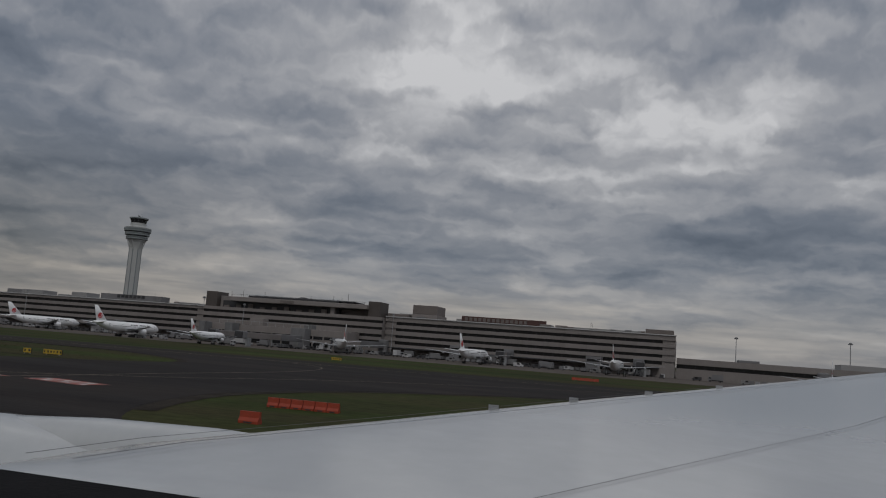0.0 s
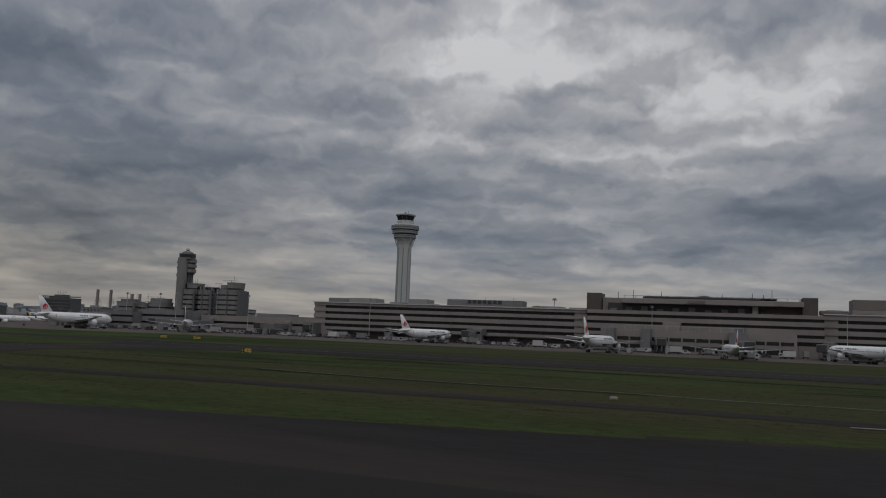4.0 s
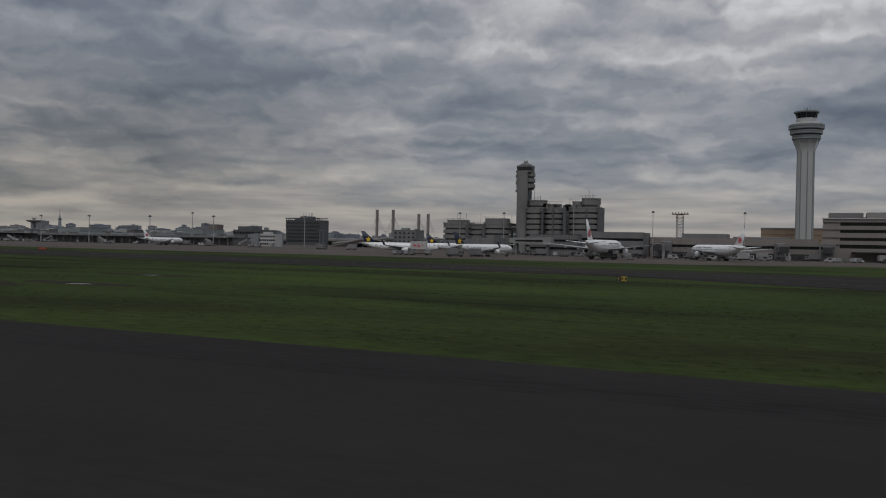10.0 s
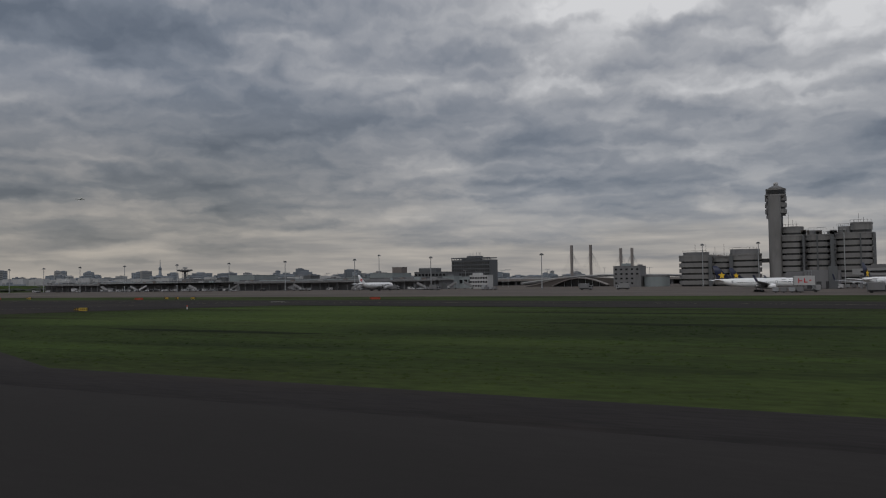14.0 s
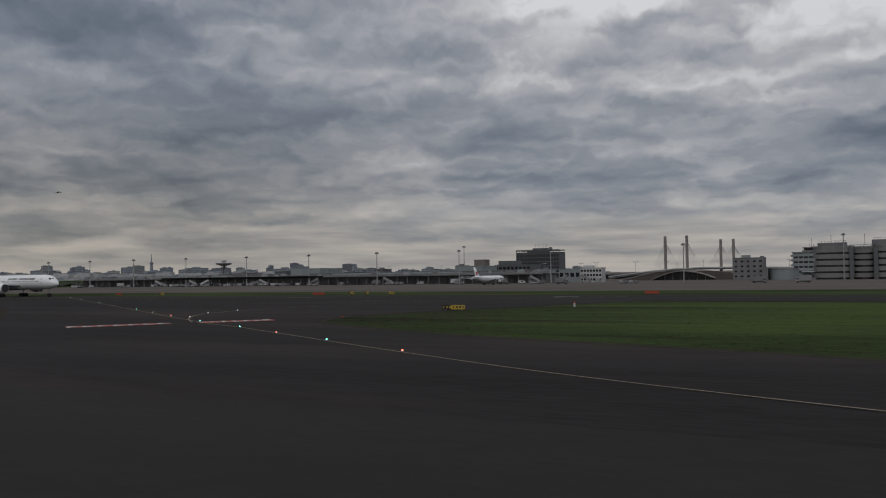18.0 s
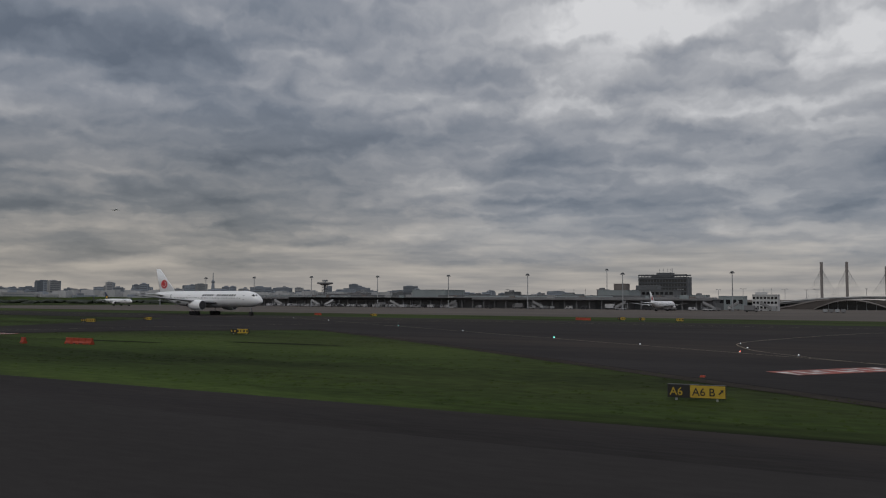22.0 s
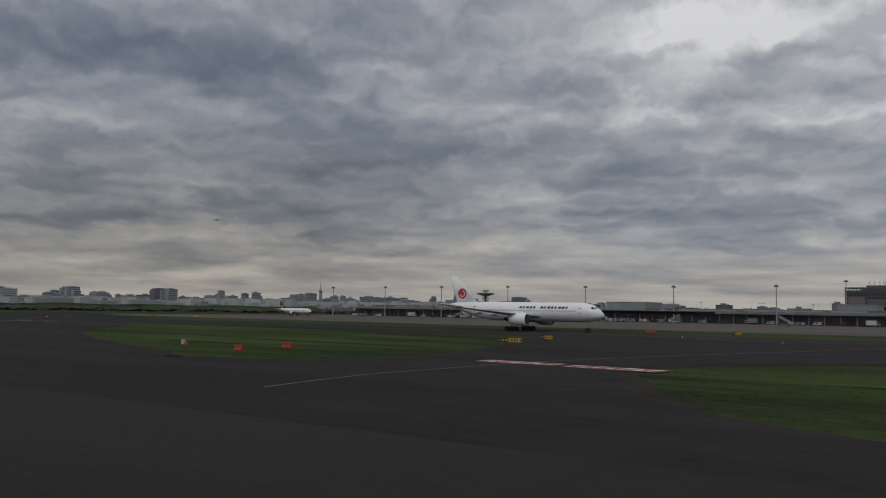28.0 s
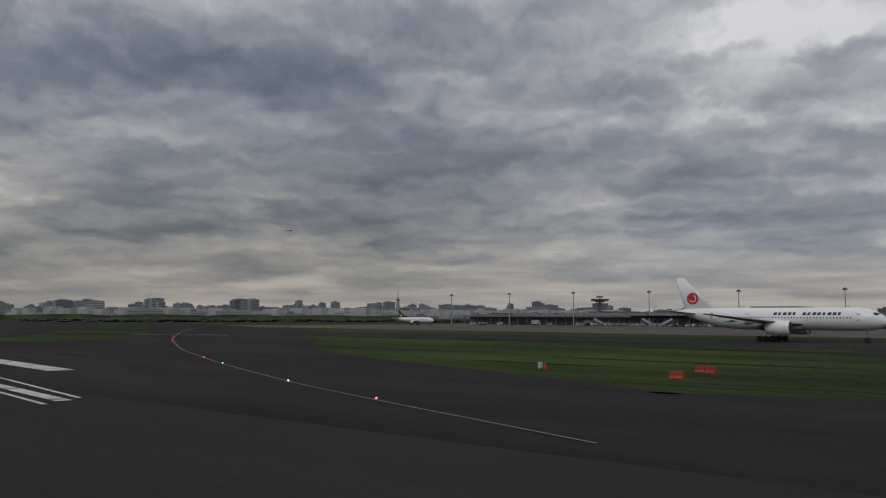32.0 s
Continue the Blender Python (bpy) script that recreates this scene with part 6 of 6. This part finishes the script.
for x, y, w, turn in ((-657.4, 41.9, 1.9, 6), (-656.3, 54.2, 3.7, 4), (-662, 52, 0.6, 0), (-726, 59, 1.1, 5), (-727, 67, 1.9, -10), (-594.8, 51, 0.35, 0), (-574, 79.5, 0.35, 0), (-649, 180, 3.6, 0), (-729.8, 186, 2.3, 0), (-561.7, 182, 3.2, 0), (-254.6, 34.1, 0.9, 0), (-23.4, 50, 5.0, 3), (-21.5, 39.6, 1.2, 0), (-20, 186, 6.0, 0), (-959, 216, 4.0, 0), (-244.5, 43.0, 0.4, 0)):
    barrier(x, y, w, h=0.16 if w < 0.6 else 0.62, turn=turn)

m1 = thing("marker_box", pose(-740.6, 63.4, 0), "small white cabinet beside a red cone on grass", "cabinet")
part("cabinet", box(-0.42, -0.1, -0.18, 0.18, 0, 0.58, 0.03), WHITEB, m1)
part("cone", rings([(0.24, 0), (0.22, 0.1), (0.05, 0.55)], 12), ORANGE, m1).matrix_basis = pose(0.25, 0, 0)


m2 = thing("marker_post", pose(-556.6, 111.5, 0), "small white marker post with an orange cap on grass", "marker")
part("post", rings([(0.16, 0), (0.14, 0.5)], 10), WHITEB, m2)
part("cap", rings([(0.17, 0.5), (0.15, 0.68), (0.05, 0.75)], 10), ORANGE, m2)


def taxi_light(x, y, lens, label):
    t = thing("taxiway_light", pose(x, y, 0.1), label, "ground light", "taxiway lights")
    part("housing", rings([(0.10, 0), (0.09, 0.05), (0.08, 0.07)], 10), STEEL, t)
    part("lens", rings([(0.05, 0.07), (0.05, 0.11), (0.02, 0.14)], 10), lens, t)


for k, (x, y) in enumerate(((-711, 153), (-690, 139), (-660, 119), (-640, 105), (-621, 92.6), (-608, 83.5), (-597, 76), (-584, 67.2), (-572.4, 60.1), (-563.7, 54.5), (-555, 49.2), (-545.3, 43.2), (-592, 74), (-597.5, 83), (-599.5, 91))):
    taxi_light(x, y, (LIT_W, LIT_G, LIT_R)[(0, 0, 1, 0, 1, 0, 2, 1, 1, 2, 1, 2, 0, 0, 0)[k]], "small lit lamp set along the taxiway centre line")
for k, (x, y) in enumerate(((-731.8, 32.9), (-744.9, 37.7), (-766, 47.4), (-776.5, 52.5), (-799.2, 64.5), (-812, 72), (-824.9, 79.5), (-840, 89), (-854.6, 98.7), (-880, 116), (-934, 155))):
    taxi_light(x, y, LIT_G if k in (1, 2) else LIT_R, "small lit lamp set along the taxiway centre line")


# ---------------------------------------------------------------- ground vehicles
def wheels(parent, xs, w, r):
    for x in xs:
        for y in (-w / 2, w / 2):
            part("wheel", beam((x, y - 0.1, r), (x, y + 0.1, r), r, seg=10), TYRE, parent)


def van(mat, label, length=3.6, h=1.6):
    v = thing("service_van", pose(0, 0, 0), label, "vehicle", "service vehicles on the apron")
    part("body", loft([[(-length / 2, y, z) for y, z in ((-0.7, 0.3), (0.7, 0.3), (0.68, h), (-0.68, h))], [(length * 0.22, y, z) for y, z in ((-0.7, 0.3), (0.7, 0.3), (0.66, h), (-0.66, h))], [(length * 0.38, y, z) for y, z in ((-0.7, 0.3), (0.7, 0.3), (0.64, h * 0.62), (-0.64, h * 0.62))], [(length / 2, y, z) for y, z in ((-0.66, 0.3), (0.66, 0.3), (0.62, h * 0.52), (-0.62, h * 0.52))]]), mat, v)
    for s in (-1, 1):
        part("side_window", box(-length * 0.1, length * 0.2, s * 0.7 - 0.02, s * 0.7 + 0.02, h * 0.58, h * 0.88), GLASS, v)
    part("windscreen", loft([[(length * 0.235 + dx, y, h * 0.95) for y in (-0.58, 0.58)] + [(length * 0.37 + dx, y, h * 0.66) for y in (0.58, -0.58)] for dx in (0.0, 0.03)]), GLASS, v)
    wheels(v, (-length * 0.3, length * 0.3), 1.3, 0.26)
    return v


def box_truck(mat, label):
    v = thing("service_truck", pose(0, 0, 0), label, "vehicle", "service vehicles on the apron")
    part("cargo_box", box(-2.8, 1.2, -0.9, 0.9, 0.7, 2.7, 0.05), mat, v)
    part("cab", box(1.3, 2.6, -0.85, 0.85, 0.4, 1.9, 0.15), mat, v)
    part("windscreen", box(2.56, 2.63, -0.7, 0.7, 1.15, 1.75), GLASS, v)
    for s in (-1, 1):
        part("side_window", box(1.6, 2.3, s * 0.85 - 0.02, s * 0.85 + 0.02, 1.2, 1.7), GLASS, v)
    part("chassis", box(-2.7, 2.5, -0.6, 0.6, 0.35, 0.7), DARK, v)
    wheels(v, (-1.8, 1.9), 1.5, 0.34)
    return v


def stair_truck():
    v = thing("passenger_stair_truck", pose(0, 0, 0), "white passenger boarding stairs on a truck", "vehicle", "boarding stairs on the apron")
    part("chassis", box(-2.4, 2.6, -0.7, 0.7, 0.35, 0.8, 0.05), VEHICLE, v)
    part("cab", box(1.6, 2.7, -0.7, 0.7, 0.8, 1.7, 0.1), VEHICLE, v)
    st = part("stair_flight", loft([[(x, -0.6, z), (x, 0.6, z), (x, 0.6, z + 0.4), (x, -0.6, z + 0.4)] for x, z in ((2.4, 0.6), (-2.2, 3.0))]), GREY, v)
    for s in (-1, 1):
        part("side_panel", loft([[(x, s * 0.62, z), (x, s * 0.68, z), (x, s * 0.68, z + 1.1), (x, s * 0.62, z + 1.1)] for x, z in ((2.4, 0.9), (-2.2, 3.3))]), VEHICLE, st)
    part("platform", box(-3.2, -2.2, -0.7, 0.7, 3.0, 3.15), STEEL, v)
    for x in (-2.9, -2.2):
        part("strut", beam((x, 0, 0.6), (x, 0, 3.0), 0.08), STEEL, v)
    wheels(v, (-1.8, 1.9), 1.3, 0.3)
    return v


def dolly():
    v = thing("baggage_dolly_train", pose(0, 0, 0), "row of silver baggage containers on dollies", "baggage dolly", "baggage dollies on the apron")
    for k in range(4):
        x = -3.6 + k * 2.1
        c = part("container", prism([(x - 0.8, -0.6), (x + 0.8, -0.6), (x + 0.8, 0.6), (x - 0.8, 0.6)], 0.45, 1.5), STEEL if k % 2 else GREY, v)
        part("dolly_bed", box(x - 0.9, x + 0.9, -0.65, 0.65, 0.3, 0.44), DARK, c)
        part("wheel", beam((x, -0.6, 0.18), (x, 0.6, 0.18), 0.18, seg=8), TYRE, c)
    return v


VAN_W, VAN_D = van(VEHICLE, "small white service van"), van(DARK, "small dark service van", 3.4, 1.5)
TRUCK_W, TRUCK_Y = box_truck(VEHICLE, "white box-bodied catering truck"), box_truck(GREY, "pale grey box-bodied service truck")
STAIR, DOLLY = stair_truck(), dolly()
rnd = random.Random(21)
spots = []
for k in range(46):
    x = -335 + k * 7.3 + rnd.uniform(-2, 2)
    spots.append((x, rnd.choice((322, 328, 333)) + rnd.uniform(-2, 2), rnd.choice((0, 180, 0, 90, 20))))
for k in range(26):
    spots.append((-470 + k * 5.1 + rnd.uniform(-1, 1), rnd.uniform(316, 334), rnd.choice((0, 180, 0, 170))))
for k in range(34):
    spots.append((-990 + k * 10 + rnd.uniform(-3, 3), rnd.uniform(374, 392), rnd.choice((0, 180, 0, 160))))
for k in range(44):
    spots.append((-925 + k * 2.9 + rnd.uniform(-0.4, 0.4), rnd.uniform(385, 388), rnd.choice((90, 90, 270, 85))))
for k in range(10):
    spots.append((6 + k * 8 + rnd.uniform(-2, 2), rnd.uniform(322, 334), rnd.choice((0, 180))))
for k in range(60):
    spots.append((-338 + k * 5.6 + rnd.uniform(-2, 2), rnd.uniform(306, 320), rnd.choice((0, 180, 90, 15, 200))))
for k in range(16):
    spots.append((-440 + k * 5.8 + rnd.uniform(-2, 2), rnd.uniform(296, 312), rnd.choice((0, 180, 90, 15, 200))))
spots = [q for q in spots if not (-206 < q[0] < -132 and q[1] > 313)] + [(-200 + k * 4.7 + rnd.uniform(-1, 1), rnd.uniform(300, 312), rnd.choice((0, 90, 180))) for k in range(14)]
kinds = (VAN_W, VAN_D, TRUCK_W, VAN_W, VAN_D, TRUCK_Y, VAN_W, DOLLY)
used = set()
for k, (x, y, turn) in enumerate(spots):
    src = kinds[k % 8] if turn != 85 and not (-926 < x < -795 and 384.9 < y < 388.1) else (VAN_W, VAN_W, VAN_D)[k % 3]
    if id(src) not in used:
        used.add(id(src))
        src.matrix_basis = pose(x, y, 0.05, 0, 0, turn)
    else:
        copy_thing(src, pose(x, y, 0.05, 0, 0, turn))
first = True
for x, y, turn in ((-868, 372, 200), (-880, 375, 20), (-826, 374, 30), (-790, 373, 200), (-742, 372, 20), (-700, 371, 190), (-662, 376, 20), (-905, 372, 20), (-655, 398, 200), (-640, 388, 20)):
    if first:
        STAIR.matrix_basis, first = pose(x, y, 0.05, 0, 0, turn), False
    else:
        copy_thing(STAIR, pose(x, y, 0.05, 0, 0, turn))
for x, y, turn in ((-445, 238, 10), (-441, 246, 70), (-468, 246, 180), (-395, 262, 90), (-402, 262, 0), (-190, 262, 0), (-186, 270, 90), (-150, 255, 0), (-118, 280, 20), (-262, 300, 0), (-640, 352, 0), (-610, 350, 180), (-555, 330, 0), (-540, 332, 180)):
    copy_thing(rnd.choice((VAN_W, TRUCK_W, TRUCK_Y, DOLLY)), pose(x, y, 0.05, 0, 0, turn))

def catering_truck():
    v = thing("catering_truck", pose(0, 0, 0), "tall white catering truck with red markings on its raised box", "vehicle")
    body = part("raised_box", box(-3.0, 2.4, -1.0, 1.0, 2.0, 4.6, 0.06), WHITEB, v)
    for x0, x1, z0, z1 in ((-1.9, -1.6, 2.6, 3.9), (-1.6, -0.9, 3.1, 3.4), (-0.4, -0.1, 2.7, 3.9), (-0.1, 0.5, 2.7, 3.0), (0.9, 1.5, 3.2, 3.5)):
        part("red_marking", box(x0, x1, -1.03, -1.005, z0, z1), RED, body)
    part("cab", box(2.5, 3.9, -0.9, 0.9, 0.5, 2.1, 0.15), VEHICLE, v)
    part("chassis", box(-3.2, 3.6, -0.7, 0.7, 0.4, 0.8), DARK, v)
    for x in (-2.2, 1.6):
        part("lift_arm", beam((x, -0.6, 0.8), (x + 0.9, -0.6, 2.0), 0.1), STEEL, v)
        part("lift_arm", beam((x + 0.9, -0.6, 0.8), (x, -0.6, 2.0), 0.1), STEEL, v)
    wheels(v, (-2.2, 2.6), 1.5, 0.4)
    return v


catering_truck().matrix_basis = pose(-463.5, 250, 0.05, 0, 0, 12)
# boarding bridges
for x, y0, y1, lean in ((-392, 292, 340, 6), (-258, 318, 340, 4), (-178, 290, 336, 8), (-128, 296, 336, -8), (-66, 310, 340, 5), (-14, 312, 340, 4), (-352, 312, 342, 5), (52, 318, 343, 0), (-338, 330, 344, 0), (-150, 262, 336, 3)):
    jet_bridge(x, y0, y1, lean)
# a jet climbing away in the distance
far_jet = copy_thing(d, pose(-3325, 2196, 350, 0, -9, -20) @ Matrix.Scale(1.6, 4))
tagged(far_jet, "tiny white airliner climbing away under the clouds", "airplane")

# ---------------------------------------------------------------- wing and engine of the landing airliner, as it stands at the start of the roll
def own_wing():
    w = thing("airliner_wing", pose(0, 0, 0), "large glossy grey-white airliner wing with engine and dark walkway", "airplane wing")
    edge = ((2.4, -5.9), (5.6, -5.3), (6.7, -5.0), (9.4, -3.65), (13.5, -1.75), (19.4, 1.15), (30.3, 6.45), (35.0, 8.8))
    back = ((2.4, 9.0), (5.6, 8.4), (6.7, 8.2), (9.4, 7.9), (13.5, 8.3), (19.4, 9.3), (30.3, 11.0), (35.0, 11.6))

    def section(y, le, te):
        c = te - le
        z = 3.2 + 0.06 * y
        th = 0.34 * c / 14 + 0.10
        top = ((0.0, -0.55), (0.004, -0.30), (0.012, -0.14), (0.03, -0.03), (0.06, 0.0), (0.3, 0.04), (0.6, -0.02), (1.0, -0.22))
        low = ((0.9, -0.9), (0.6, -1.9), (0.3, -2.4), (0.08, -1.7), (0.015, -0.95))
        return [(le + u * c, y, z + v * th * (1.0 if v > -0.6 else 1.4)) for u, v in top + low]
    part("wing_skin", loft([section(y, a, b) for (y, a), (_, b) in zip(edge, back)]), WING, w, smooth=True)

    def strip(points, width, mat, name, lift, label=""):
        bm = bmesh.new()
        rows = []
        for x, y in points:
            rows.append((x, y))
        out = []
        for k, (x, y) in enumerate(rows):
            x2, y2 = rows[min(k + 1, len(rows) - 1)]
            x1, y1 = rows[max(k - 1, 0)]
            d = Vector((x2 - x1, y2 - y1)).normalized()
            n = Vector((-d.y, d.x)) * width / 2
            out.append([bm.verts.new((x + s * n.x, y + s * n.y, 3.2 + 0.06 * (y + s * n.y) + lift)) for s in (-1, 1)])
        for a, b in zip(out, out[1:]):
            bm.faces.new((a[0], a[1], b[1], b[0]))
        return part(name, bm, mat, w, label)
    strip([(-4.9 + 0.4 * k, 4.55) for k in range(20)], 0.95, WALKWAY, "walkway", 0.03, "black non-slip walkway strip")
    strip([(a + 0.75, y) for y, a in edge[1:]], 0.025, DARK, "slat_seam", 0.028)
    strip([(a + 0.30, y) for y, a in edge[1:]], 0.02, DARK, "slat_seam", 0.020)
    strip([(-1.0, 6.2), (0.4, 9.0), (2.4, 13.0), (5.0, 19.0), (9.0, 29.0)], 0.012, DARK, "panel_seam", 0.03)
    strip([(1.0, 5.6), (2.6, 9.0), (4.6, 14.0)], 0.012, DARK, "panel_seam", 0.03)
    for u, y in ((0.12, 11.5), (0.12, 13.4), (0.12, 15.6), (0.12, 18.3)):
        x = np.interp(y, [e[0] for e in edge], [e[1] for e in edge]) + u
        part("vortex_tab", box(x, x + 0.14, y, y + 0.03, 3.2 + 0.06 * y - 0.08, 3.2 + 0.06 * y + 0.025), STEEL, w)
    n = part("engine_nacelle", loft([[(x, 8.5 + r * math.sin(2 * math.pi * k / 28), zc + r * math.cos(2 * math.pi * k / 28)) for k in range(28)] for x, r, zc in ((-14.0, 1.15, 2.0), (-13.7, 1.32, 2.0), (-12.0, 1.45, 2.0), (-9.5, 1.45, 2.0), (-7.6, 1.38, 2.05), (-6.0, 1.20, 2.05), (-4.0, 0.85, 2.0))]), WING, w, smooth=True)
    for x, r in ((-8.1, 1.412), (-10.6, 1.455)):
        part("cowl_seam", rings([(r, 0), (r + 0.012, 0), (r + 0.012, 0.03), (r, 0.03)], 28, cap=False), DARK, n).matrix_basis = pose(x, 8.5, 2.02, 0, 90, 0)
    g = part("landing_gear", beam((3.5, 5.5, 0.6), (3.0, 5.8, 3.0), 0.16), STEEL, w)
    for dx in (-0.8, 0.2, 1.2):
        for y in (5.0, 5.9):
            part("wheel", beam((3.3 + dx, y - 0.18, 0.53), (3.3 + dx, y + 0.18, 0.53), 0.48, seg=14), TYRE, g)
    ring = [radians(90 - 180 * k / 10) for k in range(11)]
    secs = []
    for x, half, top in ((-9.2, 0.12, 3.28), (-8.0, 0.38, 3.42), (-6.5, 0.52, 3.52), (-5.0, 0.56, 3.55), (-3.4, 0.50, 3.50)):
        secs.append([(x, 8.5 + half * math.sin(q), 2.5 + (top - 2.5) * max(0.0, math.cos(q)) ** 0.6) for q in ring])
    part("pylon", loft(secs), WING, w, smooth=True)


own_wing()
